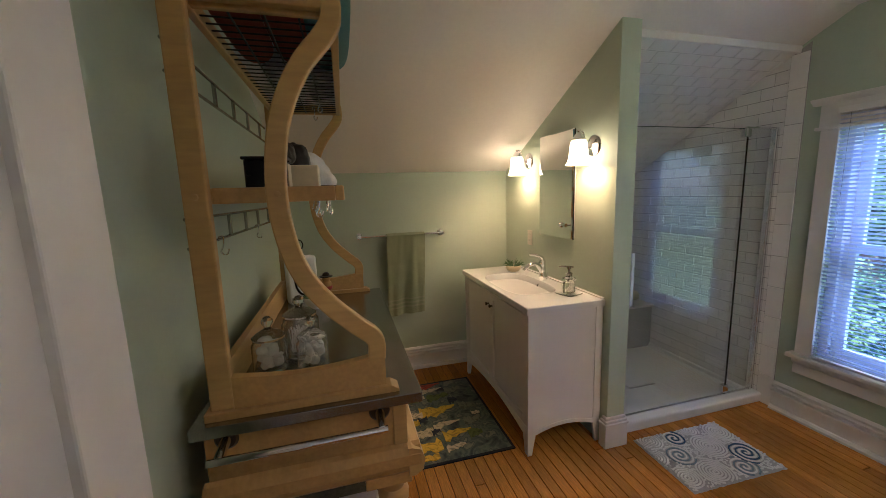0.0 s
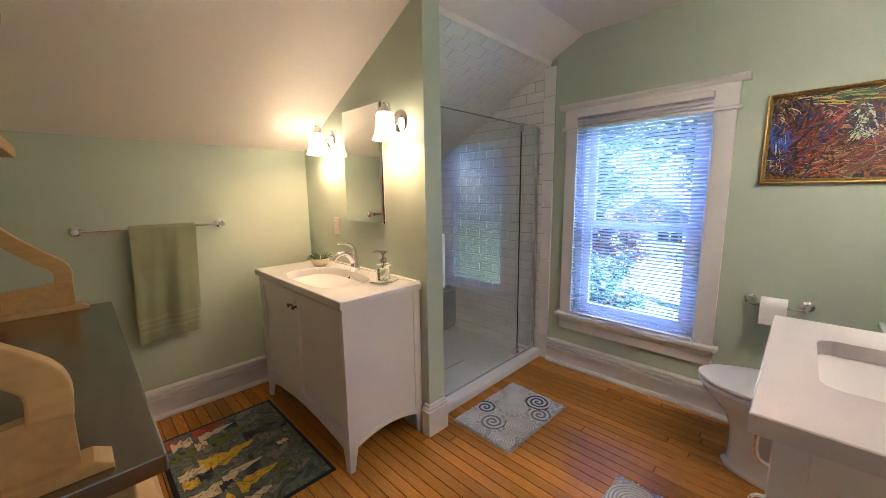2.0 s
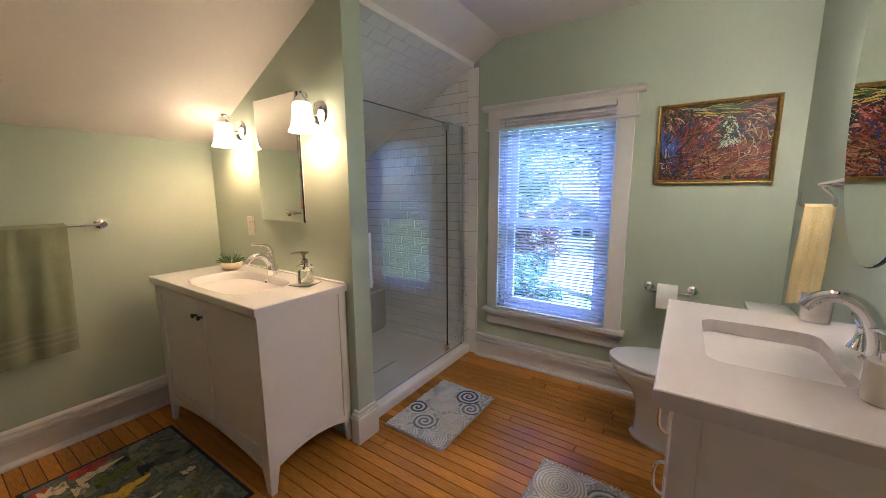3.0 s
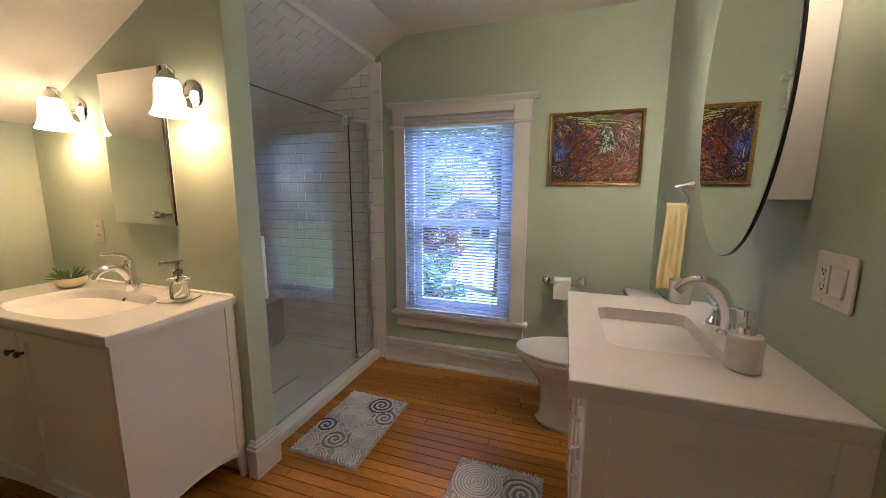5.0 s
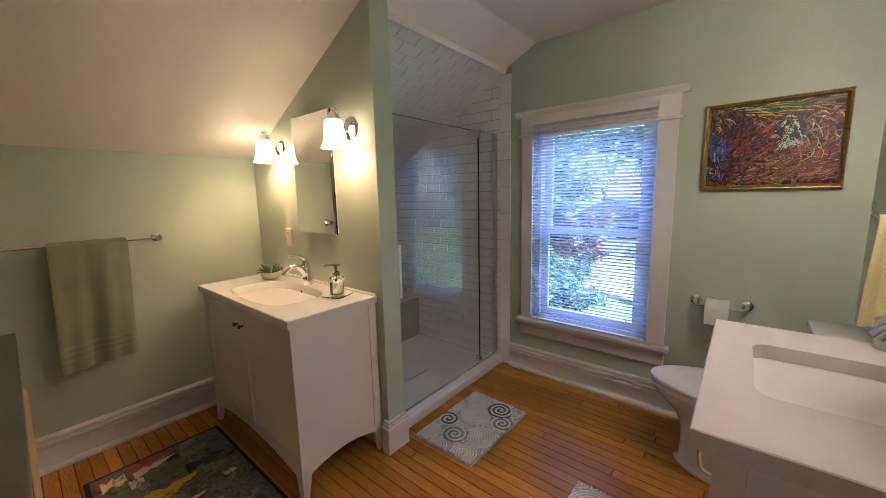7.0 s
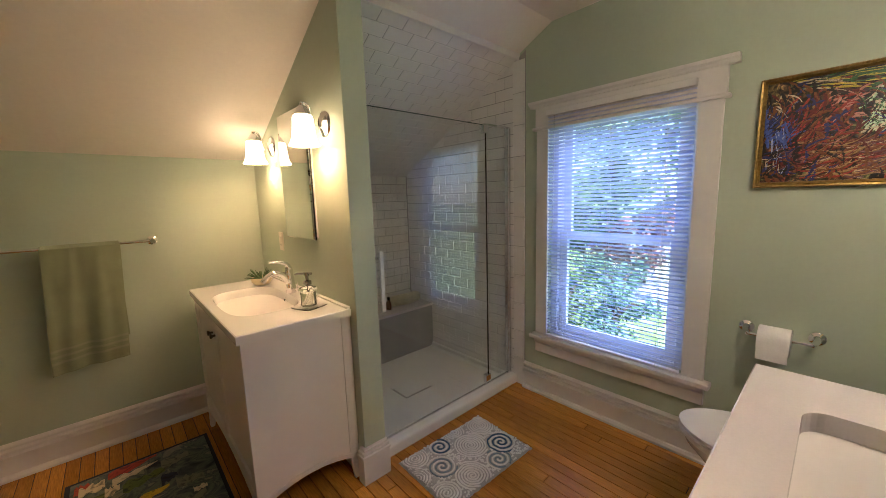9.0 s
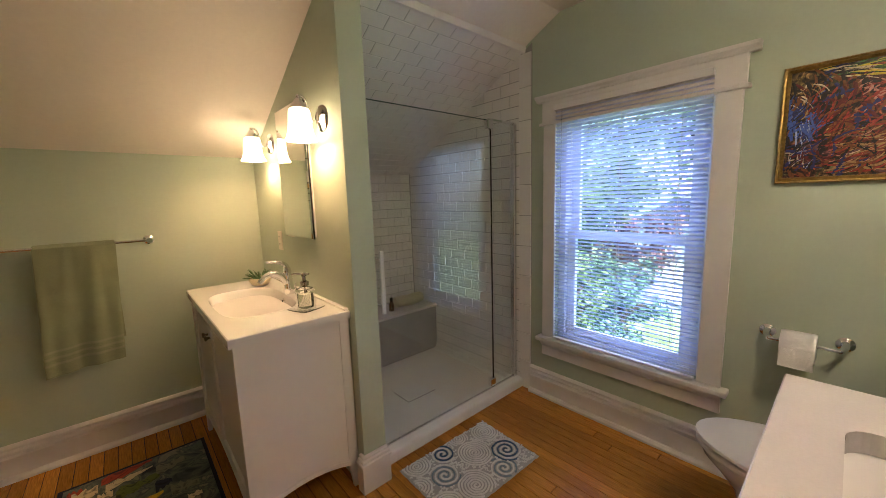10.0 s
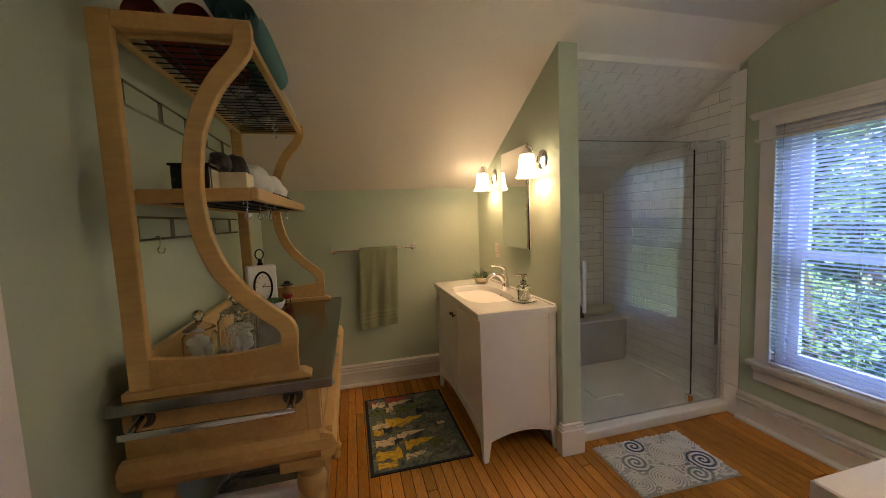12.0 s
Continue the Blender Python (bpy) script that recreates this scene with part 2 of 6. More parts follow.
def box(x0, x1, y0, y1, z0, z1, bevel=0.0, bm=None, seg=2):
    bm = bm or bmesh.new()
    m = Matrix.LocRotScale(((x0 + x1) / 2, (y0 + y1) / 2, (z0 + z1) / 2), None, (abs(x1 - x0), abs(y1 - y0), abs(z1 - z0)))
    vs = bmesh.ops.create_cube(bm, size=1.0, matrix=m)["verts"]
    if bevel:
        es = list({e for v in vs for e in v.link_edges})
        bmesh.ops.bevel(bm, geom=es, offset=bevel, segments=seg, affect="EDGES", profile=0.5)
    return bm


def prism(poly, axis, a, b, bm=None, bevel=0.0):
    """A polygon drawn in the two other axes, pushed from a to b along axis."""
    bm = bm or bmesh.new()

    def at(p, c):
        return {"x": (c, p[0], p[1]), "y": (p[0], c, p[1]), "z": (p[0], p[1], c)}[axis]
    lo = [bm.verts.new(at(p, a)) for p in poly]
    hi = [bm.verts.new(at(p, b)) for p in poly]
    n = len(poly)
    fs = [bm.faces.new(lo), bm.faces.new(hi)]
    fs += [bm.faces.new((lo[i], lo[(i + 1) % n], hi[(i + 1) % n], hi[i])) for i in range(n)]
    if bevel:
        bmesh.ops.recalc_face_normals(bm, faces=fs)
        es = list({e for f in fs[:2] for e in f.edges})
        bmesh.ops.bevel(bm, geom=es, offset=bevel, segments=2, affect="EDGES", profile=0.5)
    return bm


def lathe(profile, centre=(0, 0, 0), n=24, bm=None, sx=1.0, sy=1.0, power=2.0):
    """Turns (radius, height) pairs about a standing axis; power over 2 squares the outline."""
    bm = bm or bmesh.new()
    rings = []
    for r, z in profile:
        if r < 1e-5:
            rings.append([bm.verts.new((centre[0], centre[1], centre[2] + z))])
            continue
        ring = []
        for i in range(n):
            a = 2 * math.pi * i / n
            c, s = math.cos(a), math.sin(a)
            k = (abs(c) ** power + abs(s) ** power) ** (-1 / power)
            ring.append(bm.verts.new((centre[0] + r * sx * c * k, centre[1] + r * sy * s * k, centre[2] + z)))
        rings.append(ring)
    for p, q in zip(rings, rings[1:]):
        for i in range(n):
            j = (i + 1) % n
            if len(p) == 1 and len(q) == 1:
                continue
            if len(p) == 1:
                bm.faces.new((p[0], q[i], q[j]))
            elif len(q) == 1:
                bm.faces.new((p[i], p[j], q[0]))
            else:
                bm.faces.new((p[i], p[j], q[j], q[i]))
    return bm


def tube(points, r, bm=None, n=10, closed=False, caps=True, flat=1.0):
    """A round bar along points; r may be one radius or one for each point."""
    bm = bm or bmesh.new()
    ps = [Vector(p) for p in points]
    rs = r if isinstance(r, (list, tuple)) else [r] * len(ps)
    rings, up = [], None
    for i, p in enumerate(ps):
        a = ps[i - 1] if i or closed else p
        b = ps[(i + 1) % len(ps)] if i < len(ps) - 1 or closed else p
        d = (b - a).normalized()
        if up is None:
            up = d.orthogonal().normalized()
        up = (up - d * up.dot(d)).normalized()
        side = d.cross(up)
        rings.append([bm.verts.new(p + rs[i] * (math.cos(2 * math.pi * k / n) * up + flat * math.sin(2 * math.pi * k / n) * side)) for k in range(n)])
    pairs = list(zip(rings, rings[1:])) + ([(rings[-1], rings[0])] if closed else [])
    for p, q in pairs:
        for k in range(n):
            bm.faces.new((p[k], p[(k + 1) % n], q[(k + 1) % n], q[k]))
    if caps and not closed:
        bm.faces.new(rings[0])
        bm.faces.new(rings[-1])
    return bm


def curve(points, n=8):
    """A smooth line through points."""
    ps = [Vector(p) for p in points]
    out = []
    for i in range(len(ps) - 1):
        p0, p1, p2, p3 = ps[max(i - 1, 0)], ps[i], ps[i + 1], ps[min(i + 2, len(ps) - 1)]
        for k in range(n):
            t = k / n
            out.append(0.5 * (2 * p1 + (p2 - p0) * t + (2 * p0 - 5 * p1 + 4 * p2 - p3) * t * t + (3 * p1 - p0 - 3 * p2 + p3) * t ** 3))
    return out + [ps[-1]]


def sheet(fn, nu, nv, thick=0.0, bm=None):
    """A cloth-like sheet from a function of u and v, given a thickness."""
    bm = bm or bmesh.new()
    vs = [[bm.verts.new(fn(i / nu, j / nv)) for j in range(nv + 1)] for i in range(nu + 1)]
    fs = [bm.faces.new((vs[i][j], vs[i + 1][j], vs[i + 1][j + 1], vs[i][j + 1])) for i in range(nu) for j in range(nv)]
    if thick:
        bmesh.ops.recalc_face_normals(bm, faces=fs)
        bmesh.ops.solidify(bm, geom=fs, thickness=thick)
    return bm


def turned(bm, m):
    bmesh.ops.transform(bm, matrix=m, verts=bm.verts)
    return bm


# ---- structure ----
XW, YB, YM, XL = 3.05, 3.15, -0.03, -0.05     # window wall, back wall, mirror wall, left wall
KNEE, PITCH, FLAT = 1.655, 0.487, 2.39        # knee wall, rise of the slope, flat ceiling
CREASE = YB - (FLAT - KNEE) / PITCH


def slope_z(y):
    return min(FLAT, KNEE + (YB - y) * PITCH)


# window wall with its opening
WY0, WY1, WZ0, WZ1 = 0.865, 1.645, 0.43, 1.87
bm = bmesh.new()
prism([(-0.2, -0.3), (-0.2, 2.7), (WY0, 2.7), (WY0, -0.3)], "x", XW, XW + 0.18, bm)
prism([(WY1, -0.3), (WY1, 2.7), (3.35, 2.7), (3.35, -0.3)], "x", XW, XW + 0.18, bm)
box(XW, XW + 0.18, WY0, WY1, -0.3, WZ0, bm=bm)
box(XW, XW + 0.18, WY0, WY1, WZ1, 2.7, bm=bm)
setting("wall_east", bm, GREEN, "sage green painted wall round the window", "wall")
setting("wall_north", box(XL - 0.12, XW, YB, YB + 0.15, -0.1, KNEE + 0.1), GREEN, "low sage green painted knee wall under the sloped ceiling", "wall")
setting("wall_west", box(XL - 0.12, XL, YM - 0.12, YB, -0.1, 2.6), GREEN, "sage green painted wall behind the baker's rack", "wall")
bm = box(XL, 0.10, YM - 0.12, YM, -0.1, 2.6)
box(0.10, 0.90, YM - 0.12, YM, 2.06, 2.6, bm=bm)


def wall_y(x):
    """The mirror wall runs a little out of square."""
    return -0.080 + 0.043 * (x - 0.90)


prism([(0.90, wall_y(0.90)), (XW, wall_y(XW)), (XW, -0.16), (0.90, -0.16)], "z", -0.1, 2.6, bm)
setting("wall_south", bm, GREEN, "sage green painted wall with the entry doorway", "wall")
# hall behind the doorway
bm = box(-0.9, -0.8, -2.0, YM - 0.12, -0.1, 2.5)
box(2.0, 2.1, -2.0, YM - 0.12, -0.1, 2.5, bm=bm)
box(-0.9, 2.1, -2.1, -2.0, -0.1, 2.5, bm=bm)
setting("wall_hall", bm, CEIL, "plain pale hallway walls behind the doorway", "wall")
setting("floor_hall", box(-0.9, 2.1, -2.1, YM - 0.12, -0.1, -0.002), OAK, "honey oak hallway floor", "floor")
bm = prism([(YM - 0.15, FLAT), (CREASE, FLAT), (YB + 0.1, KNEE - 0.1 * PITCH), (YB + 0.1, KNEE + 0.3), (CREASE, FLAT + 0.25), (YM - 0.15, FLAT + 0.25)], "x", XL - 0.1, XW + 0.05)
setting("ceiling", bm, CEIL, "white painted ceiling, flat then sloping down to the knee wall", "ceiling")
setting("ceiling_hall", box(-0.9, 2.1, -2.1, YM - 0.15, 2.4, 2.5), CEIL, "white hallway ceiling", "ceiling")
# partition between vanity and shower
PX0, PX1, PY0 = 1.742, 1.858, 1.83
poly = [(PY0, 0), (YB, 0), (YB, KNEE + 0.02), (PY0, slope_z(PY0) + 0.02)]
setting("wall_partition", prism(poly, "x", PX0, PX1), GREEN, "sage green painted partition wall beside the shower", "wall")


BASE_PROFILE = [(0, 0), (0.040, 0), (0.040, 0.014), (0.030, 0.026), (0.018, 0.028), (0.018, 0.112), (0.038, 0.117), (0.038, 0.130), (0.015, 0.134), (0.015, 0.142), (0.033, 0.145), (0.033, 0.156), (0.012, 0.160), (0.012, 0.166), (0.026, 0.170), (0.026, 0.178), (0.010, 0.188), (0, 0.188)]


def base_x(name, x0, x1, face, out):
    setting(name, prism([(face + out * d, z) for d, z in BASE_PROFILE], "x", x0, x1), TRIM, "white moulded baseboard with a quarter-round shoe", "baseboard")


def base_y(name, y0, y1, face, out):
    setting(name, prism([(face + out * d, z) for d, z in BASE_PROFILE], "y", y0, y1), TRIM, "white moulded baseboard with a quarter-round shoe", "baseboard")


base_x("baseboard_north", XL, PX0, YB, -1)
base_y("baseboard_east", YM, 1.824, XW, -1)
base_y("baseboard_west", 0.8, YB, XL, 1)
bm = box(PX0 - 0.022, PX1 + 0.012, PY0 - 0.020, PY0 + 0.036, 0.0, 0.136, 0.002)
box(PX0 - 0.027, PX1 + 0.017, PY0 - 0.025, PY0 + 0.041, 0.1365, 0.150, 0.004, bm)
box(PX0 - 0.020, PX1 + 0.010, PY0 - 0.018, PY0 + 0.034, 0.1505, 0.166, 0.003, bm)
box(PX0 - 0.014, PX1 + 0.006, PY0 - 0.012, PY0 + 0.030, 0.1665, 0.184, 0.006, bm)
setting("baseboard_partition_end", bm, TRIM, "white moulded plinth round the partition's end", "baseboard")

# window casing, sill and sashes
bm = box(XW - 0.022, XW, WY1, 1.728, WZ0, 1.765, 0.003)
box(XW - 0.022, XW, 0.768, WY0, WZ0, 1.765, 0.003, bm)
setting("trim_window_casing", bm, TRIM, "white painted flat window casing", "trim")
bm = box(XW - 0.026, XW, 0.760, 1.735, 1.783, 1.905, 0.002)
box(XW - 0.040, XW, 0.745, 1.750, 1.765, 1.783, 0.005, bm)
prism([(XW, 1.905), (XW - 0.030, 1.905), (XW - 0.036, 1.915), (XW - 0.052, 1.924), (XW - 0.056, 1.938), (XW, 1.942)], "y", 0.722, 1.772, bm)
setting("trim_window_head", bm, TRIM, "white painted window head with a cornice", "trim")
bm = box(XW - 0.062, XW + 0.03, 0.738, 1.755, 0.402, 0.430, 0.006)
box(XW - 0.020, XW, 0.765, 1.730, 0.300, 0.402, 0.003, bm)
prism([(XW - 0.02, 0.402), (XW - 0.042, 0.402), (XW - 0.036, 0.380), (XW - 0.024, 0.366), (XW - 0.02, 0.362)], "y", 0.765, 1.730, bm)
setting("trim_window_sill", bm, TRIM, "white painted window sill with apron", "trim")

window = thing("window_1", (XW + 0.1, 1.255, WZ0), "white double-hung vinyl window with two sashes", "window", kind="structure")
bm = box(XW + 0.03, XW + 0.17, WY1 - 0.045, WY1, WZ0, WZ1, 0.003)
box(XW + 0.03, XW + 0.17, WY0, WY0 + 0.045, WZ0, WZ1, 0.003, bm)
box(XW + 0.03, XW + 0.17, WY0 + 0.045, WY1 - 0.045, WZ1 - 0.05, WZ1, 0.003, bm)
box(XW + 0.03, XW + 0.17, WY0 + 0.045, WY1 - 0.045, WZ0, WZ0 + 0.03, 0.003, bm)
part("window_frame", bm, VINYL, window)


def sash(x, z0, z1, name):
    y0, y1, s = WY0 + 0.045, WY1 - 0.045, 0.055
    bm = box(x, x + 0.03, y0, y0 + s, z0, z1, 0.003)
    box(x, x + 0.03, y1 - s, y1, z0, z1, 0.003, bm)
    box(x, x + 0.03, y0 + s, y1 - s, z0, z0 + s, 0.003, bm)
    box(x, x + 0.03, y0 + s, y1 - s, z1 - s + 0.01, z1, 0.003, bm)
    f = part(name, bm, VINYL, window)
    p = part("pane", box(x + 0.012, x + 0.018, y0 + s, y1 - s, z0 + s, z1 - s + 0.01), PANE, window)
    p.visible_shadow = False
    return f


sash(XW + 0.055, WZ0 + 0.03, 1.125, "lower_sash")
sash(XW + 0.100, 1.070, WZ1 - 0.05, "upper_sash")

# venetian blind
blind = thing("venetian_blind", (XW - 0.02, 1.255, WZ0), "white aluminium venetian blind with open slats in the window", "blind")
part("headrail", box(XW - 0.055, XW - 0.012, WY0 + 0.004, WY1 - 0.004, 1.838, 1.872, 0.003), WHITE_PLASTIC, blind)
part("bottom_rail", box(XW - 0.040, XW - 0.014, WY0 + 0.008, WY1 - 0.008, 0.436, 0.450, 0.003), WHITE_PLASTIC, blind)
N_SLAT = 64
first = None
for i in range(N_SLAT):
    z = 0.470 + (1.826 - 0.470) * i / (N_SLAT - 1)
    if first is None:
        tilt = 30
        prof = []
        for k in range(5):
            u = (k / 4 - 0.5) * 0.025
            prof.append((u, 0.0022 * (1 - (2 * k / 4 - 1) ** 2)))
        poly = prof + [(u, w - 0.0006) for u, w in reversed(prof)]
        bm = prism(poly, "y", WY0 + 0.006, WY1 - 0.006)
        turned(bm, pose(XW - 0.028, 0, z, 0, tilt, 0))
        first = part("slat", bm, SLAT, blind, smooth=False)
        z_first = z
    else:
        o = new("slat", first.data)
        o.parent, o.matrix_parent_inverse = blind, first.matrix_parent_inverse
        o.location = (0, 0, z - z_first)
for y in (0.98, 1.255, 1.53):
    part("ladder_cord", tube([(XW - 0.0415, y, 0.445), (XW - 0.0415, y, 1.84)], 0.0011, n=5), WHITE_PLASTIC, blind)
    part("ladder_cord", tube([(XW - 0.0145, y, 0.445), (XW - 0.0145, y, 1.84)], 0.0011, n=5), WHITE_PLASTIC, blind)
part("tilt_wand", tube([(XW - 0.052, 1.585, 1.84), (XW - 0.054, 1.588, 1.15)], 0.003, n=6), CLEAR, blind)

# ---- shower ----
SX0, SX1, SY0, SY1 = PX1, XW, 1.885, YB
bm = box(SX0 + 0.002, SX1 - 0.002, SY0, SY0 + 0.105, 0.0, 0.068, 0.014, seg=3)
box(SX0 + 0.002, SX1 - 0.002, SY0 + 0.09, SY1 - 0.30, 0.0, 0.022, 0.004, bm)
box(SX0 + 0.002, SX0 + 0.03, SY0 + 0.09, SY1 - 0.30, 0.0, 0.05, 0.008, bm)
box(SX1 - 0.03, SX1 - 0.002, SY0 + 0.09, SY1 - 0.30, 0.0, 0.05, 0.008, bm)
tray = tagged(part("shower_tray", bm, TRAY), "white acrylic shower tray with a raised front curb", "shower tray")
part("drain_cover", box(2.31, 2.53, 2.27, 2.43, 0.022, 0.029, 0.003), TRAY, tray, "flat white drain cover")
part("drain_gap", box(2.304, 2.536, 2.264, 2.436, 0.0215, 0.0235), GROUT, tray)
# furred-down shower slope
SK, SP = 1.575, 0.535


def shower_z(y):
    return SK + (SY1 - 0.012 - y) * SP


bench = thing("shower_bench", (2.45, 2.98, 0.02), "grey stone-topped bench built across the shower's back", "bench")
part("front_panel", box(SX0 + 0.001, SX1 - 0.014, 2.825, SY1 - 0.014, 0.02, 0.405), STONE, bench)
part("seat_slab", box(SX0 + 0.001, SX1 - 0.014, 2.805, SY1 - 0.014, 0.405, 0.425, 0.004), QUARTZ, bench)

TW, TH, TG = 0.1524, 0.0762, 0.0038


def clip_poly(poly, ok_z):
    """Cuts a polygon in (u, z) below the line z = ok_z(u)."""
    out = []
    for i, p in enumerate(poly):
        q = poly[(i + 1) % len(poly)]
        fp, fq = ok_z(p[0]) - p[1], ok_z(q[0]) - q[1]
        if fp >= 0:
            out.append(p)
        if (fp >= 0) != (fq >= 0):
            t = fp / (fp - fq)
            out.append((p[0] + (q[0] - p[0]) * t, p[1] + (q[1] - p[1]) * t))
    return out


def tile_mesh(poly, axis, back, front):
    """A glazed tile with softened front edges."""
    cx, cz = sum(p[0] for p in poly) / len(poly), sum(p[1] for p in poly) / len(poly)
    k = 0.0016

    def at(p, c):
        return (c, p[0], p[1]) if axis == "x" else (p[0], c, p[1])
    mid = front + (back - front) * 0.25
    inner = [(p[0] + (k if p[0] < cx else -k), p[1] + (k if p[1] < cz else -k)) for p in poly]
    vs = [at(p, back) for p in poly] + [at(p, mid) for p in poly] + [at(p, front) for p in inner]
    n = len(poly)
    fs = [tuple(range(2 * n, 3 * n))]
    for r in (0, n):
        fs += [(r + i, r + (i + 1) % n, r + n + (i + 1) % n, r + n + i) for i in range(n)]
    return vs, fs


def wall_tiles(wall, axis, u0, u1, z0, top, back, front, label=""):
    """Running-bond tiles as pieces of a wall."""
    shared, row, z = {}, 0, z0
    while z < max(top(u0), top(u1)):
        u = u0 - (TW / 2 if row % 2 else 0)
        while u < u1 - 0.01:
            a, b = max(u, u0) + TG / 2, min(u + TW, u1) - TG / 2
            full = top(a) > z + TH and top(b) > z + TH
            if b - a > 0.012:
                poly = clip_poly([(a, z + TG / 2), (b, z + TG / 2), (b, z + TH - TG / 2), (a, z + TH - TG / 2)], top)
                if len(poly) > 2:
                    key = (round(b - a, 4), full) if full else (u, z)
                    if key not in shared:
                        me = bpy.data.meshes.new("tile")
                        cu, cz = a, z
                        me.from_pydata(*((lambda v, f: (v, [], f))(*tile_mesh([(p[0] - a, p[1] - z) for p in poly], axis, back, front))))
                        me.materials.append(TILE)
                        shared[key] = me
                    o = new("tile", shared[key])
                    o.parent = wall
                    o.location = (0, a, z) if axis == "x" else (a, 0, z)
            u += TW
        z += TH
        row += 1


bm = prism([(1.825, 0.0), (SY1 - 0.001, 0.0), (SY1 - 0.001, shower_z(SY1)), (1.90, shower_z(1.90)), (1.825, slope_z(1.825) - 0.02)], "x", SX1 - 0.007, SX1 - 0.001)
tiled_side = setting("wall_shower_side", bm, GROUT, "white glazed running-bond tiles with grey grout", "wall")
tiled_back = setting("wall_shower_back", box(SX0, SX1 - 0.007, SY1 - 0.007, SY1 - 0.001, 0.0, SK + 0.01), GROUT, "white glazed running-bond tiles with grey grout", "wall")
bm = prism([(SY0 + 0.06, 0.0), (SY1, 0.0), (SY1, shower_z(SY1)), (SY0 + 0.06, shower_z(SY0 + 0.06))], "x", SX0 + 0.0005, SX0 + 0.008)
setting("wall_shower_partition", bm, TILE, "white glazed shower wall", "wall")
# tiled slope: a furred-down wedge and its tiles in one mesh
bm = prism([(1.885, slope_z(1.885) + 0.01), (SY1, KNEE + 0.01), (SY1, shower_z(SY1)), (1.885, shower_z(1.885))], "x", SX0 + 0.001, SX1 - 0.001)
setting("ceiling_shower_backing", bm, GROUT, "tiled slope backing", "ceiling")
bm = bmesh.new()
ang = math.atan(SP)
row, d, length = 0, 0.0, (SY1 - 1.885) / math.cos(ang)
while d < length - 0.012:
    u = SX0 - (TW / 2 if row % 2 else 0)
    while u < SX1 - 0.014:
        a, b = max(u, SX0 + 0.008) + TG / 2, min(u + TW, SX1 - 0.010) - TG / 2
        if b - a > 0.012:
            e = min(d + TH, length)
            y0, y1 = 1.885 + (d + TG / 2) * math.cos(ang), 1.885 + (e - TG / 2) * math.cos(ang)
            vs = []
            for h, ins in ((0.001, 0), (-0.0022, 0), (-0.0032, 0.0014)):
                for xx, yy in ((a + ins, y0 + ins), (b - ins, y0 + ins), (b - ins, y1 - ins), (a + ins, y1 - ins)):
                    vs.append(bm.verts.new((xx, yy, shower_z(yy) + h)))
            bm.faces.new(vs[8:12])
            for r in (0, 4):
                for i in range(4):
                    bm.faces.new((vs[r + i], vs[r + (i + 1) % 4], vs[r + 4 + (i + 1) % 4], vs[r + 4 + i]))
        u += TW
    d += TH
    row += 1
setting("ceiling_shower_tiles", bm, TILE, "white glazed tiles on the shower's sloped ceiling", "ceiling")
bm = prism([(1.872, slope_z(1.872) - 0.004), (1.885, slope_z(1.885) - 0.004), (1.888, shower_z(1.885) - 0.012), (1.872, shower_z(1.885) - 0.010)], "x", SX0 + 0.001, SX1 - 0.001)
setting("trim_shower_head", bm, TRIM, "white edge trim along the tiled slope", "trim")

# frameless glass enclosure
GY, GZ = 1.945, 1.81
enclosure = thing("shower_enclosure", (2.44, GY, 0.068), "frameless clear glass shower enclosure with chrome hinges", "shower door")
part("door_panel", box(SX0 + 0.02, 2.785, GY, GY + 0.008, 0.078, GZ), GLASS, enclosure, "clear glass door panel")
part("glass_edge", box(SX0 + 0.02, 2.785, GY - 0.0005, GY + 0.0085, GZ + 0.0002, GZ + 0.0035), GLASS_EDGE, enclosure)
part("fixed_panel", box(2.795, SX1 - 0.045, GY, GY + 0.008, 0.075, GZ), GLASS, enclosure, "narrow fixed glass panel")
for pane in enclosure.children:
    pane.visible_shadow = "panel" not in pane.name
part("wall_channel", box(SX1 - 0.050, SX1 - 0.012, GY - 0.010, GY + 0.018, 0.068, GZ + 0.004, 0.002), CHROME, enclosure)
part("top_rail", box(2.77, SX1 - 0.012, GY - 0.004, GY + 0.012, GZ + 0.002, GZ + 0.014, 0.002), CHROME, enclosure)
part("bottom_seal", box(SX0 + 0.01, SX1 - 0.05, GY - 0.004, GY + 0.012, 0.068, 0.077, 0.001), CHROME, enclosure)
part("seam_strip", box(2.7875, 2.7905, GY - 0.001, GY + 0.009, 0.078, GZ), BLACK, enclosure)
part("edge_strip", box(SX0 + 0.006, SX0 + 0.019, GY - 0.003, GY + 0.011, 0.078, GZ), CHROME, enclosure)
for z in (0.088, GZ - 0.05):
    part("hinge", box(2.750, 2.80, GY - 0.012, GY + 0.020, z, z + 0.055, 0.005), CHROME, enclosure)
for dy, s in ((-0.045, 1), (0.05, 1)):
    h = part("handle", box(1.925, 1.945, GY + dy - 0.005, GY + dy + 0.005, 0.80, 1.11, 0.003), PALE_CHROME, enclosure, "chrome pull handle, the window's reflection put into its pale colour")
    for z in (0.84, 1.07):
        part("handle_post", tube([(1.935, GY, z), (1.935, GY + dy, z)], 0.007), CHROME, enclosure)

# ---- white vanity with integrated basin ----


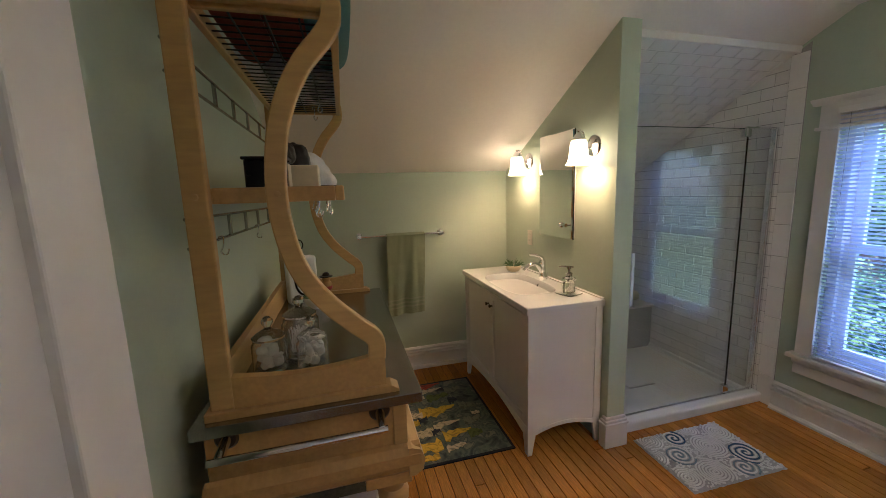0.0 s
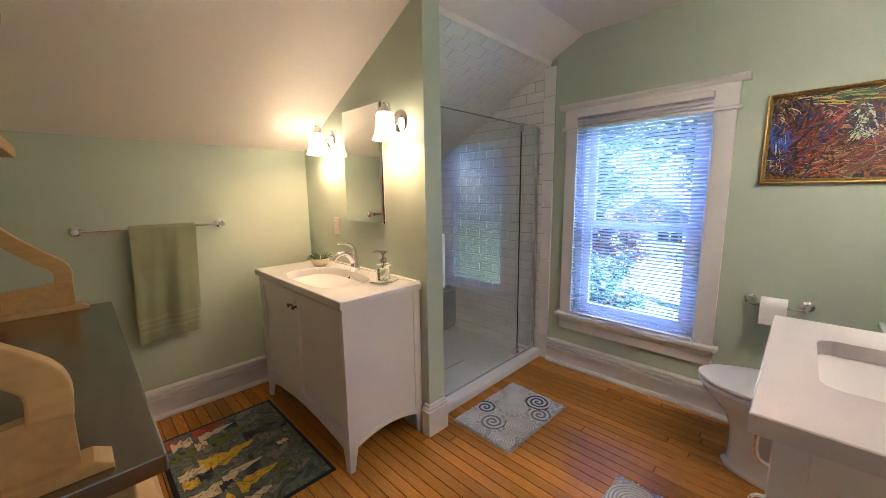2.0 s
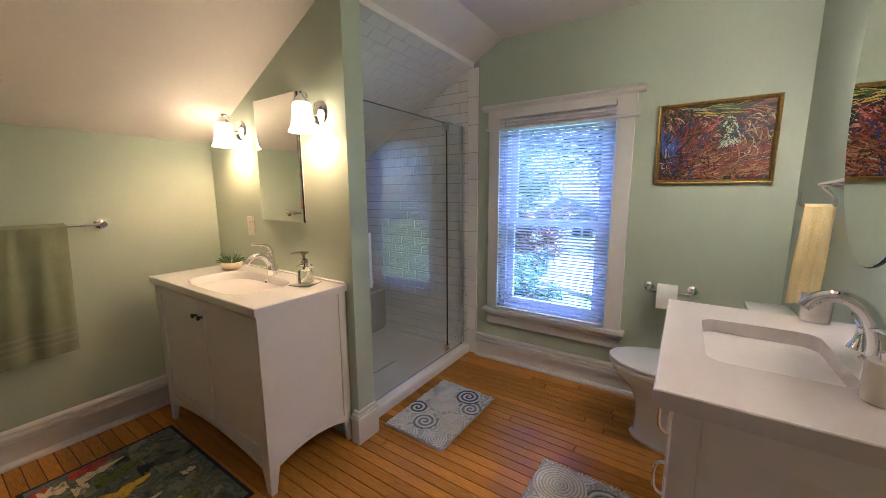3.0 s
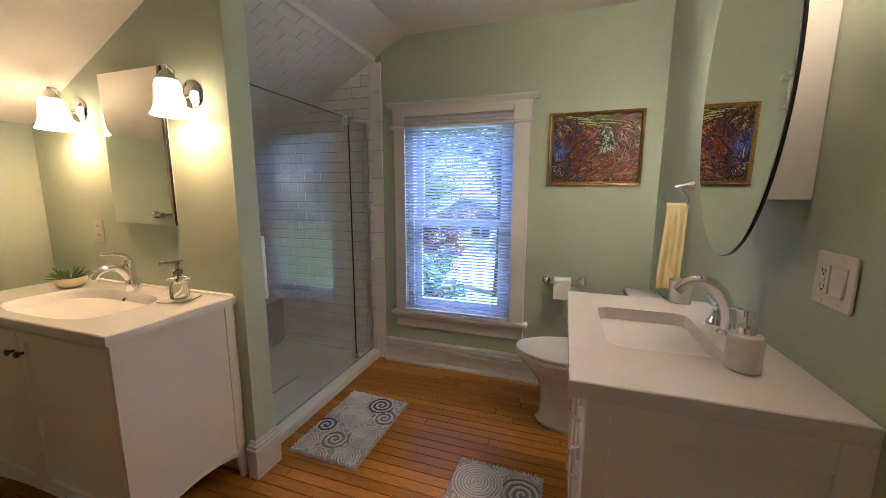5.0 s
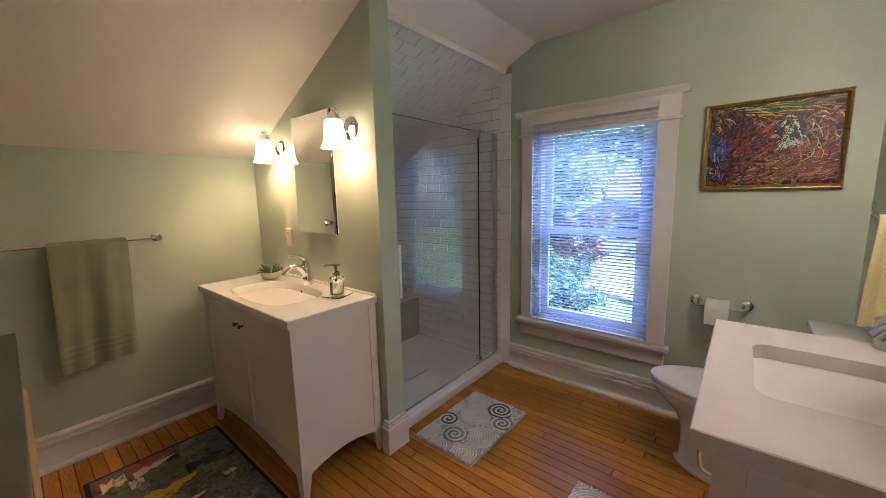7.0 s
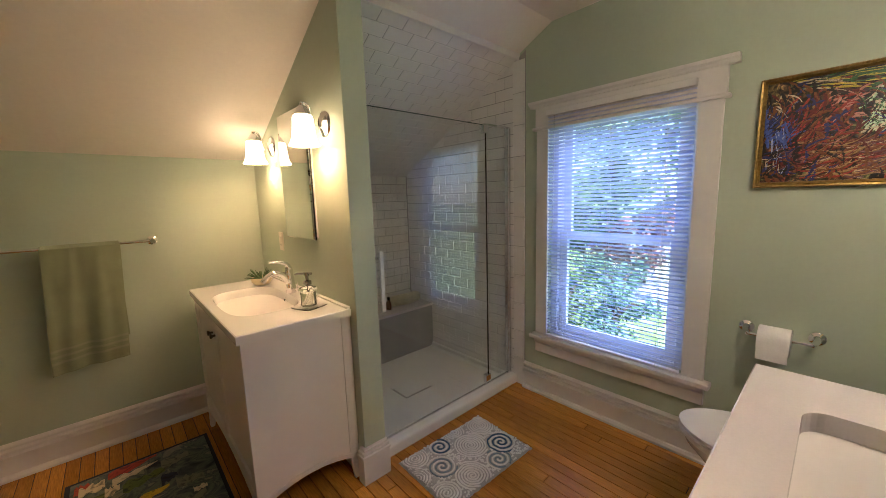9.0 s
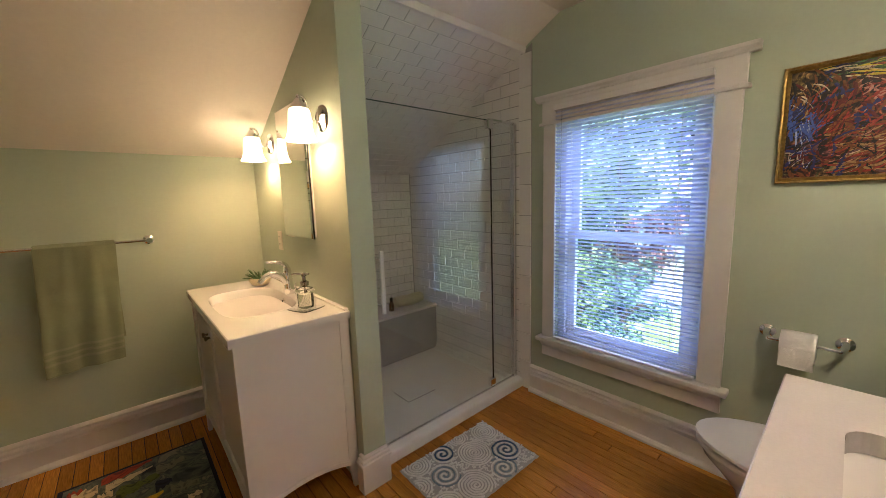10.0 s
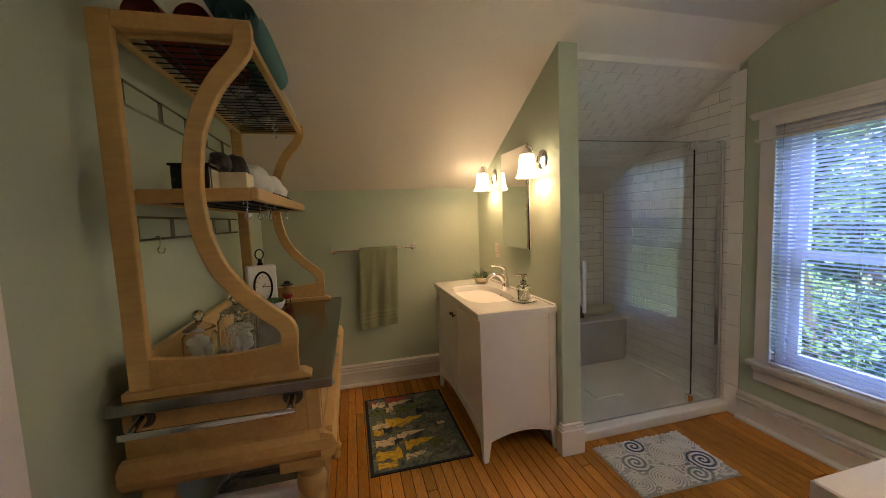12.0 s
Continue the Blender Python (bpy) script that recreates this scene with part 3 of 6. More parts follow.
def sunk_panel(bm, way, rail, depth):
    """Sinks a panel into the face of a board that looks along way."""
    bmesh.ops.recalc_face_normals(bm, faces=bm.faces)
    f = max(bm.faces, key=lambda q: q.normal.dot(Vector(way)) + q.calc_area())
    bmesh.ops.inset_region(bm, faces=[f], thickness=rail)
    bmesh.ops.inset_region(bm, faces=[f], thickness=0.003, depth=-depth)
    return bm


def shaker(name, x, y0, y1, z0, z1, parent, mat=CABINET, out=-1, rail=0.055, depth=0.018):
    """A framed door with a sunk panel, facing along x."""
    return part(name, sunk_panel(box(x, x + out * depth, y0, y1, z0, z1), (5 * out, 0, 0), rail, 0.010), mat, parent)


V = dict(x0=1.277, x1=PX0 - 0.003, y0=1.893, y1=2.932)
vanity = thing("bathroom_vanity", (1.49, 2.39, 0), "white lacquered vanity cabinet with two doors on tapered feet", "vanity")
x0, x1, y0, y1 = V["x0"], V["x1"], V["y0"], V["y1"]
# side panel towards the doorway with an arched skirt
arch = [(x0 + 0.048 + (x1 - x0 - 0.088) * k / 16, 0.122 + 0.034 * (1 - (2 * k / 16 - 1) ** 2)) for k in range(17)]
poly = [(x0, 0.0), (x0 + 0.026, 0.0), *arch, (x1 - 0.022, 0.0), (x1, 0.0), (x1, 0.83), (x0, 0.83)]
for yy, nm in ((y0, "side_panel"), (y1 - 0.018, "side_panel")):
    part(nm, prism(poly, "y", yy, yy + 0.018), CABINET, vanity)
part("side_stile", box(x1 - 0.045, x1, y0 - 0.006, y0, 0.16, 0.83, 0.001), CABINET, vanity)
part("side_rail", prism([(a, b + 0.022) for a, b in arch] + [(a, b) for a, b in reversed(arch)], "y", y0 - 0.003, y0), CABINET, vanity)
arch_y = [(y0 + 0.060 + (y1 - y0 - 0.12) * k / 18, 0.110 + 0.045 * (1 - (2 * k / 18 - 1) ** 2)) for k in range(19)]
poly = [(y0 + 0.018, 0.0), (y0 + 0.034, 0.0), *arch_y, (y1 - 0.034, 0.0), (y1 - 0.018, 0.0), (y1 - 0.018, 0.17), (y0 + 0.018, 0.17)]
part("front_skirt", prism(poly, "x", x0, x0 + 0.02), CABINET, vanity)
part("carcass", box(x0 + 0.02, x1, y0 + 0.018, y1 - 0.018, 0.165, 0.828), CABINET, vanity)
ym = (y0 + y1) / 2
for a, b in ((y0 + 0.020, ym - 0.002), (ym + 0.002, y1 - 0.020)):
    shaker("door", x0 + 0.018, a, b, 0.175, 0.815, vanity)
for s in (-1, 1):
    yk = ym + s * 0.030
    bm = turned(lathe([(0.0, 0.026), (0.010, 0.025), (0.013, 0.020), (0.009, 0.014), (0.005, 0.010), (0.006, 0.0), (0, 0)], n=14), pose(x0 + 0.001, yk, 0.735, 0, -90, 0))
    part("knob", bm, BRONZE, vanity, "dark bronze knob", True)


def basin_top(name, x0, x1, y0, y1, z, thick, bx0, bx1, by0, by1, depth, mat, parent, corner=3.2, soft=0.02, n=40, label="", tilt=0.85):
    """A worktop with a rounded basin sunk in it, as one surface."""
    bm = bmesh.new()
    cx, cy, hx, hy = (bx0 + bx1) / 2, (by0 + by1) / 2, (bx1 - bx0) / 2, (by1 - by0) / 2
    rings = []

    def ring(s, zz, kx=1.0):
        out = []
        for i in range(n):
            a = 2 * math.pi * i / n
            c, sn = math.cos(a), math.sin(a)
            k = (abs(c) ** corner + abs(sn) ** corner) ** (-1 / corner)
            out.append(bm.verts.new((cx + hx * s * c * k, cy + hy * s * sn * k, zz)))
        return out
    for s, dz in ((1.0, 0.0), (0.985, -0.004), (0.965, -0.016), (0.93, -depth * 0.45), (0.87, -depth * 0.8), (0.74, -depth * 0.96), (0.4, -depth), (0.08, -depth - 0.002)):
        rings.append(ring(s, z + dz))
    for p, q in zip(rings, rings[1:]):
        for i in range(n):
            bm.faces.new((p[i], p[(i + 1) % n], q[(i + 1) % n], q[i]))
    bm.faces.new(rings[-1])
    # outer rectangle sampled at the same angles
    outer = []
    for i in range(n):
        a = 2 * math.pi * i / n
        c, sn = math.cos(a), math.sin(a)
        tx = ((x1 - cx) / c if c > 1e-6 else (x0 - cx) / c if c < -1e-6 else 1e9)
        ty = ((y1 - cy) / sn if sn > 1e-6 else (y0 - cy) / sn if sn < -1e-6 else 1e9)
        t = min(tx, ty)
        outer.append([cx + t * c, cy + t * sn])
    for px, py in ((x0, y0), (x0, y1), (x1, y0), (x1, y1)):
        j = min(range(n), key=lambda i: (outer[i][0] - px) ** 2 + (outer[i][1] - py) ** 2)
        outer[j] = [px, py]
    e = 0.004
    top = [bm.verts.new((min(max(p[0], x0 + e), x1 - e), min(max(p[1], y0 + e), y1 - e), z)) for p in outer]
    mid = [bm.verts.new((p[0], p[1], z - e)) for p in outer]
    low = [bm.verts.new((p[0], p[1], z - thick)) for p in outer]
    inn = [bm.verts.new((cx + hx * 1.04 * (p[0] - cx) / max(abs(p[0] - cx), abs(p[1] - cy) * hx / hy, 1e-6), cy + hy * 1.04 * (p[1] - cy) / max(abs(p[1] - cy), abs(p[0] - cx) * hy / hx, 1e-6), z - thick)) for p in outer]
    for p, q in ((rings[0], top), (top, mid), (mid, low), (low, inn)):
        for i in range(n):
            bm.faces.new((p[i], p[(i + 1) % n], q[(i + 1) % n], q[i]))
    return part(name, bm, mat, parent, label, True)


vtop = tagged(basin_top("vanity_top", 1.261, PX0 - 0.001, 1.875, 2.950, 0.87, 0.036, 1.305, 1.635, 2.10, 2.70, 0.115, PORCELAIN, None, 3.4, n=72),
              "glossy white ceramic vanity top with a moulded basin", "sink")
part("rear_ledge", box(1.720, PX0 - 0.001, 1.883, 2.942, 0.869, 0.880, 0.004), PORCELAIN, vtop)
bm = turned(lathe([(0.0, 0.004), (0.011, 0.004), (0.014, 0.0), (0.0, 0.0)], n=16), pose(1.624, 2.40, 0.835, 0, -78, 0))
part("overflow_ring", bm, CHROME, vtop, smooth=True)
bm = turned(lathe([(0.0, 0.0052), (0.007, 0.005), (0.007, 0.003)], n=14), pose(1.624, 2.40, 0.835, 0, -78, 0))
part("overflow_hole", bm, SLOT, vtop)
part("drain", lathe([(0, 0.006), (0.02, 0.005), (0.024, 0.0)], (1.47, 2.40, 0.754), 20), CHROME, vtop, smooth=True)

# ---- quartz-topped vanity under the oval mirror ----
U = dict(x0=1.425, x1=2.205, y0=YM, y1=0.462)
v2 = thing("drawer_vanity", (1.81, 0.22, 0), "white vanity with drawers and doors under a quartz top", "vanity")
part("carcass", box(U["x0"] + 0.02, U["x1"], wall_y(1.8), U["y1"] - 0.02, 0.09, 0.845), CABINET, v2)
part("toe_kick", box(U["x0"] + 0.04, U["x1"] - 0.02, YM + 0.01, U["y1"] - 0.07, 0.0, 0.09), CABINET, v2)
# framed end panel
part("end_stile", box(U["x0"], U["x0"] + 0.02, U["y1"] - 0.055, U["y1"], 0.0, 0.845, 0.002), CABINET, v2)
part("end_stile", box(U["x0"], U["x0"] + 0.02, wall_y(1.425), YM + 0.03, 0.0, 0.845, 0.002), CABINET, v2)
part("end_rail", box(U["x0"], U["x0"] + 0.02, YM + 0.03, U["y1"] - 0.055, 0.77, 0.845, 0.002), CABINET, v2)
part("end_rail", box(U["x0"], U["x0"] + 0.02, YM + 0.03, U["y1"] - 0.055, 0.0, 0.14, 0.002), CABINET, v2)
part("end_panel", box(U["x0"] + 0.010, U["x0"] + 0.0195, YM + 0.025, U["y1"] - 0.05, 0.135, 0.775), CABINET, v2)


def front(name, xa, xb, z0, z1):
    y = U["y1"] - 0.02
    return part(name, sunk_panel(box(xa, xb, y, y + 0.02, z0, z1), (0, 5, 0), 0.045 if z1 - z0 > 0.2 else 0.03, 0.010), CABINET, v2)


def pull(parent, x, y, z, w=0.1):
    pts = curve([(x, y, z - w / 2), (x, y + 0.022, z - w / 2 + 0.012), (x, y + 0.028, z), (x, y + 0.022, z + w / 2 - 0.012), (x, y, z + w / 2)], 5)
    part("handle", tube(pts, 0.0045, n=8), CHROME, parent, "arched chrome pull", True)


xa, xb = U["x0"] + 0.022, U["x1"] - 0.004
for i, (z0, z1) in enumerate(((0.66, 0.835), (0.48, 0.655), (0.29, 0.475), (0.10, 0.285))):
    f = front("drawer", xa, xa + 0.24, z0, z1)
    pull(f, xa + 0.12, U["y1"], (z0 + z1) / 2, 0.10)
for a, b, s in ((xa + 0.245, xa + 0.497, 1), (xa + 0.502, xb, 0)):
    f = front("door", a, b, 0.10, 0.835)
    bm = turned(lathe([(0.0, 0.028), (0.010, 0.027), (0.014, 0.020), (0.008, 0.013), (0.005, 0.008), (0.007, 0.0)], n=14), pose(b - 0.025 if s else a + 0.025, U["y1"], 0.74, -90, 0, 0))
    part("knob", bm, CHROME, f, "chrome knob", True)

TX0, TX1, TY1 = 1.415, 2.232, 0.503


def slab_with_hole(x0, x1, y0, y1, z0, z1, bx0, bx1, by0, by1, rad, n=6):
    """A slab with a rounded rectangular hole."""
    hole = []
    for cx, cy, a0 in ((bx1 - rad, by1 - rad, 0), (bx0 + rad, by1 - rad, 90), (bx0 + rad, by0 + rad, 180), (bx1 - rad, by0 + rad, 270)):
        for k in range(n + 1):
            a = radians(a0 + 90 * k / n)
            hole.append((cx + rad * math.cos(a), cy + rad * math.sin(a)))
    m = n + 1
    corner = [(x1, y1), (x0, y1), (x0, y0), (x1, y0)]
    bm = bmesh.new()
    lv = {}
    e = 0.003
    for tag, z, ins in (("t", z1, e), ("m", z1 - e, 0), ("b", z0, 0)):
        lv[tag] = [bm.verts.new((c[0] - math.copysign(ins, c[0] - (x0 + x1) / 2), c[1] - math.copysign(ins, c[1] - (y0 + y1) / 2), z)) for c in corner]
    ht = [bm.verts.new((*p, z1)) for p in hole]
    hb = [bm.verts.new((*p, z0)) for p in hole]
    for o, h in ((lv["t"], ht), (lv["b"], hb)):
        for q in range(4):
            for k in range(n):
                bm.faces.new((o[q], h[q * m + k], h[q * m + k + 1]))
            bm.faces.new((o[q], h[q * m + n], h[(q * m + m) % (4 * m)], o[(q + 1) % 4]))
    for i in range(4 * m):
        bm.faces.new((ht[i], ht[(i + 1) % (4 * m)], hb[(i + 1) % (4 * m)], hb[i]))
    for p, q in (("t", "m"), ("m", "b")):
        for i in range(4):
            bm.faces.new((lv[p][i], lv[p][(i + 1) % 4], lv[q][(i + 1) % 4], lv[q][i]))
    return bm, hole


BX0, BX1, BY0, BY1 = 1.655, 2.035, 0.105, 0.398
bm, hole = slab_with_hole(TX0, TX1, wall_y(1.6), TY1, 0.846, 0.890, BX0, BX1, BY0, BY1, 0.045)
qtop = tagged(part("quartz_worktop", bm, QUARTZ), "polished white quartz worktop with a cut-out for the basin", "worktop")
bm = lathe([(1.03, 0.0), (1.0, -0.002), (0.99, -0.02), (0.97, -0.065), (0.945, -0.095), (0.90, -0.118), (0.83, -0.131), (0.72, -0.137), (0.4, -0.141), (0.1, -0.143), (0, -0.143)], ((BX0 + BX1) / 2, (BY0 + BY1) / 2, 0.8425), 64, sx=(BX1 - BX0) / 2 + 0.010, sy=(BY1 - BY0) / 2 + 0.010, power=5.0)
basin = tagged(part("undermount_basin", bm, PORCELAIN, None, "", True), "white porcelain undermount basin in the quartz top", "sink")
part("drain", lathe([(0, 0.008), (0.02, 0.007), (0.026, 0.0)], ((BX0 + BX1) / 2, (BY0 + BY1) / 2, 0.7025), 20), CHROME, basin, smooth=True)

# ---- toilet ----
toilet = thing("toilet", (2.63, 0.3, 0), "white porcelain toilet with closed lid", "toilet")
TXC = 2.63


def egg(w, y0, y1, z, k=1.0, n=36):
    """An egg-shaped outline, round at y1 and squarer at y0."""
    out = []
    for i in range(n):
        a = 2 * math.pi * i / n
        c, s = math.cos(a), math.sin(a)
        p = 2.0 if s > 0 else 2.8
        q = (abs(c) ** p + abs(s) ** p) ** (-1 / p)
        yc = y0 + (y1 - y0) * 0.46
        out.append((TXC + w * c * q, yc + ((y1 - yc) if s > 0 else (yc - y0)) * s * q, z))
    return out


def loft(rings, bm=None, cap=True):
    bm = bm or bmesh.new()
    vr = [[bm.verts.new(p) for p in r] for r in rings]
    n = len(vr[0])
    for p, q in zip(vr, vr[1:]):
        for i in range(n):
            bm.faces.new((p[i], p[(i + 1) % n], q[(i + 1) % n], q[i]))
    if cap:
        bm.faces.new(vr[0])
        bm.faces.new(vr[-1])
    return bm


part("bowl", loft([egg(0.125, 0.04, 0.635, 0.0), egg(0.128, 0.04, 0.64, 0.018), egg(0.116, 0.05, 0.622, 0.035), egg(0.114, 0.06, 0.616, 0.12), egg(0.117, 0.06, 0.620, 0.20), egg(0.130, 0.07, 0.642, 0.265),
                   egg(0.155, 0.11, 0.690, 0.32), egg(0.178, 0.14, 0.738, 0.37), egg(0.182, 0.15, 0.750, 0.395), egg(0.178, 0.155, 0.746, 0.402)]), PORCELAIN, toilet, smooth=True)
part("seat", loft([egg(0.182, 0.17, 0.755, 0.404), egg(0.187, 0.165, 0.762, 0.408), egg(0.187, 0.165, 0.762, 0.420), egg(0.183, 0.17, 0.757, 0.424)]), WHITE_PLASTIC, toilet, smooth=True)
part("lid", loft([egg(0.184, 0.16, 0.757, 0.432), egg(0.188, 0.155, 0.765, 0.435), egg(0.187, 0.155, 0.763, 0.445), egg(0.175, 0.165, 0.745, 0.451), egg(0.10, 0.22, 0.62, 0.454)]), WHITE_PLASTIC, toilet, smooth=True)
part("tank", box(TXC - 0.20, TXC + 0.20, 0.016, 0.180, 0.40, 0.745, 0.025, seg=4), PORCELAIN, toilet, smooth=True)
part("tank_lid", box(TXC - 0.21, TXC + 0.21, 0.014, 0.193, 0.747, 0.780, 0.012, seg=3), PORCELAIN, toilet, smooth=True)
part("flush_lever", tube(curve([(TXC - 0.15, 0.165, 0.69), (TXC - 0.15, 0.185, 0.69), (TXC - 0.10, 0.19, 0.685), (TXC - 0.07, 0.19, 0.68)], 4), 0.006), CHROME, toilet, smooth=True)
for s in (-1, 1):
    part("lid_hinge", box(TXC + s * 0.075 - 0.02, TXC + s * 0.075 + 0.02, 0.150, 0.175, 0.404, 0.440, 0.005), WHITE_PLASTIC, toilet)

# ---- lamps on the walls ----


def sconce(at, turn, power, tone, glass, group="sconces"):
    """A chrome wall lamp with a bell shade of frosted glass; turn: degrees about the upright."""
    t = thing("wall_sconce", at, "chrome wall sconce with a lit frosted bell shade", "lamp", group)
    m = pose(*at, 0, 0, turn)
    # local: wall at x = 0, room towards -x
    rose = [(0.0, 0.020), (0.030, 0.019), (0.036, 0.015), (0.050, 0.012), (0.058, 0.006), (0.060, 0.0), (0.0, 0.0)]
    part("wall_plate", turned(turned(lathe(rose, n=28), pose(0, 0, 0, 0, -90, 0)), m), CHROME, t, smooth=True)
    pts = curve([(-0.018, 0, -0.012), (-0.045, 0, -0.014), (-0.060, 0, 0.010), (-0.066, 0, 0.055), (-0.076, 0, 0.075), (-0.092, 0, 0.080), (-0.100, 0, 0.070)], 6)
    part("arm", turned(tube(pts, 0.0055, n=10), m), CHROME, t, smooth=True)
    cap = [(0.0, 0.086), (0.007, 0.084), (0.010, 0.078), (0.007, 0.071), (0.014, 0.066), (0.024, 0.052), (0.034, 0.036), (0.036, 0.028), (0.033, 0.026)]
    part("cap", turned(lathe(cap, (-0.100, 0, 0), 24), m), CHROME, t, smooth=True)
    sh = [(0.033, 0.028), (0.040, 0.024), (0.044, 0.010), (0.047, -0.030), (0.051, -0.065), (0.058, -0.088), (0.067, -0.102), (0.065, -0.104), (0.055, -0.088), (0.047, -0.062), (0.043, -0.030), (0.040, 0.008), (0.033, 0.020)]
    part("shade", turned(lathe(sh, (-0.100, 0, 0), 28), m), glass, t, "lit frosted white glass bell shade", True)
    p = m @ Vector((-0.100, 0, -0.075))
    lamp("sconce_bulb", "POINT", power, tone, Matrix.Translation(p), 0.025)
    return t


WARM, SOFT = (1.0, 0.62, 0.32), (1.0, 0.84, 0.66)
sconce((PX0, 2.012, 1.715), 0, BULB, WARM, FROST)
sconce((PX0, 2.750, 1.700), 0, BULB, WARM, FROST)
sconce((2.125, wall_y(2.125), 2.125), -88, BULB_SOUTH, SOFT, FROST_SOUTH)
sconce((1.545, wall_y(1.545), 2.125), -88, 0.25 * BULB_SOUTH, SOFT, FROST)

# medicine cabinet mirror over the white vanity
mc = thing("medicine_cabinet", (PX0, 2.35, 1.168), "slim frameless mirrored medicine cabinet on the partition", "mirror")
part("body", box(PX0 - 0.014, PX0 - 0.0005, 2.172, 2.533, 1.178, 1.826), WHITE_PLASTIC, mc)
part("mirror_door", box(PX0 - 0.030, PX0 - 0.016, 2.160, 2.546, 1.168, 1.838, 0.006, seg=1), MIRROR, mc, "bevelled mirror glass")
# Black strip drawn for the shadow along the mirror door's near edge.
part("door_edge", box(PX0 - 0.022, PX0 - 0.015, 2.1575, 2.1600, 1.170, 1.836), BLACK, mc)

# oval mirror on its cabinet
om = thing("oval_mirror_cabinet", (1.835, wall_y(1.835), 1.303), "oval black-edged mirror on a white wall cabinet", "mirror")
part("box", box(1.712, 1.985, wall_y(1.8), 0.0965, 1.303, 2.03, 0.004), WHITE_PLASTIC, om)


def ellipse(a, b, y, n=64, cx=1.802, cz=1.607):
    return [(cx + a * math.cos(2 * math.pi * i / n), y, cz + b * math.sin(2 * math.pi * i / n)) for i in range(n)]


part("rim", loft([ellipse(0.258, 0.456, 0.0967), ellipse(0.264, 0.463, 0.0985), ellipse(0.265, 0.464, 0.1045), ellipse(0.263, 0.462, 0.106)]), BLACK, om, "thin black mirror rim", True)
part("mirror_glass", loft([ellipse(0.2625, 0.4615, 0.1062), ellipse(0.2625, 0.4615, 0.1072), ellipse(0.2605, 0.4595, 0.1080)]), MIRROR, om)

# ---- baker's table and rack against the west wall ----
TZ = 0.950
table = thing("bakers_table", (0.26, 1.71, 0), "birch baker's table with drawers, turned legs and a steel top", "table")
AX0, AX1, AY0, AY1 = 0.005, 0.500, 1.165, 2.265
part("steel_top", box(-0.012, 0.545, 1.128, 2.305, TZ - 0.030, TZ, 0.003), STEEL, table, "dark brushed steel top")
part("end_panel", box(AX0, AX1, AY0, AY0 + 0.022, 0.715, TZ - 0.030), BIRCH_Y, table)
part("end_panel", box(AX0, AX1, AY1 - 0.022, AY1, 0.715, TZ - 0.030), BIRCH_Y, table)
part("corner_stile", box(AX1 - 0.035, AX1 + 0.004, AY0 - 0.005, AY0 + 0.03, 0.715, TZ - 0.031, 0.003), BIRCH, table)
part("back_panel", box(AX0 - 0.005, AX0 + 0.015, AY0 + 0.022, AY1 - 0.022, 0.715, TZ - 0.030), BIRCH_Y, table)
bm = prism([(AY0 - 0.025, 0.715), (AY0 - 0.034, 0.735), (AY0 - 0.034, 0.765), (AY0 - 0.018, 0.782), (AY0 - 0.001, 0.785), (AY0 - 0.001, 0.70), (AY0 - 0.012, 0.70)], "x", AX0 - 0.01, AX1 + 0.035)
part("end_moulding", bm, BIRCH_Y, table, "rounded birch moulding")
bm = prism([(AX1, 0.700), (AX1 + 0.018, 0.700), (AX1 + 0.040, 0.715), (AX1 + 0.046, 0.745), (AX1 + 0.036, 0.775), (AX1 + 0.010, 0.785), (AX1, 0.785)], "y", AY0 - 0.033, AY1 + 0.02)
part("front_moulding", bm, BIRCH, table, "rounded birch front rail")
part("lower_rail", box(AX1 - 0.12, AX1 + 0.01, AY0 - 0.012, AY0 + 0.012, 0.665, 0.700, 0.003), BIRCH_Y, table)
part("under_board", box(AX0, AX1, AY0, AY1, 0.695, 0.713), BIRCH_Y, table)
ny = 4
for i in range(ny):
    a = AY0 + 0.028 + (AY1 - AY0 - 0.04) * i / ny
    b = a + (AY1 - AY0 - 0.04) / ny - 0.008
    d = part("drawer", box(AX1 - 0.018, AX1 + 0.006, a, b, 0.792, TZ - 0.036, 0.003), BIRCH, table)
    yc, zc = (a + b) / 2, 0.862
    bm = turned(lathe([(0.0, 0.0), (0.017, 0.001), (0.019, 0.004), (0.0, 0.007)], n=18), pose(AX1 + 0.006, yc, zc + 0.012, 0, 90, 0))
    part("backplate", bm, CHROME, d, smooth=True)
    drop = curve([(AX1 + 0.010, yc, zc + 0.014), (AX1 + 0.022, yc, zc + 0.010), (AX1 + 0.026, yc, zc - 0.004), (AX1 + 0.024, yc, zc - 0.020)], 5)
    part("drop_pull", tube(drop, [0.005] * 5 + [0.007] * 5 + [0.010, 0.013, 0.015, 0.015, 0.012, 0.005], n=10), CHROME, d, "chrome drop pull", True)
leg_profile = [(0.0, 0.0), (0.022, 0.0), (0.026, 0.02), (0.022, 0.045), (0.030, 0.058), (0.034, 0.075), (0.024, 0.095), (0.021, 0.13), (0.026, 0.30), (0.032, 0.47), (0.030, 0.50), (0.040, 0.52), (0.043, 0.545), (0.036, 0.565),
               (0.044, 0.58), (0.046, 0.605), (0.036, 0.628), (0.041, 0.64), (0.041, 0.70), (0.0, 0.70)]
for lx, ly in ((AX0 + 0.045, AY0 + 0.045), (AX1 - 0.04, AY0 + 0.045), (AX0 + 0.045, AY1 - 0.045), (AX1 - 0.04, AY1 - 0.045)):
    part("leg", lathe(leg_profile, (lx, ly, 0.0), 20), BIRCH, table, "turned birch leg", True)
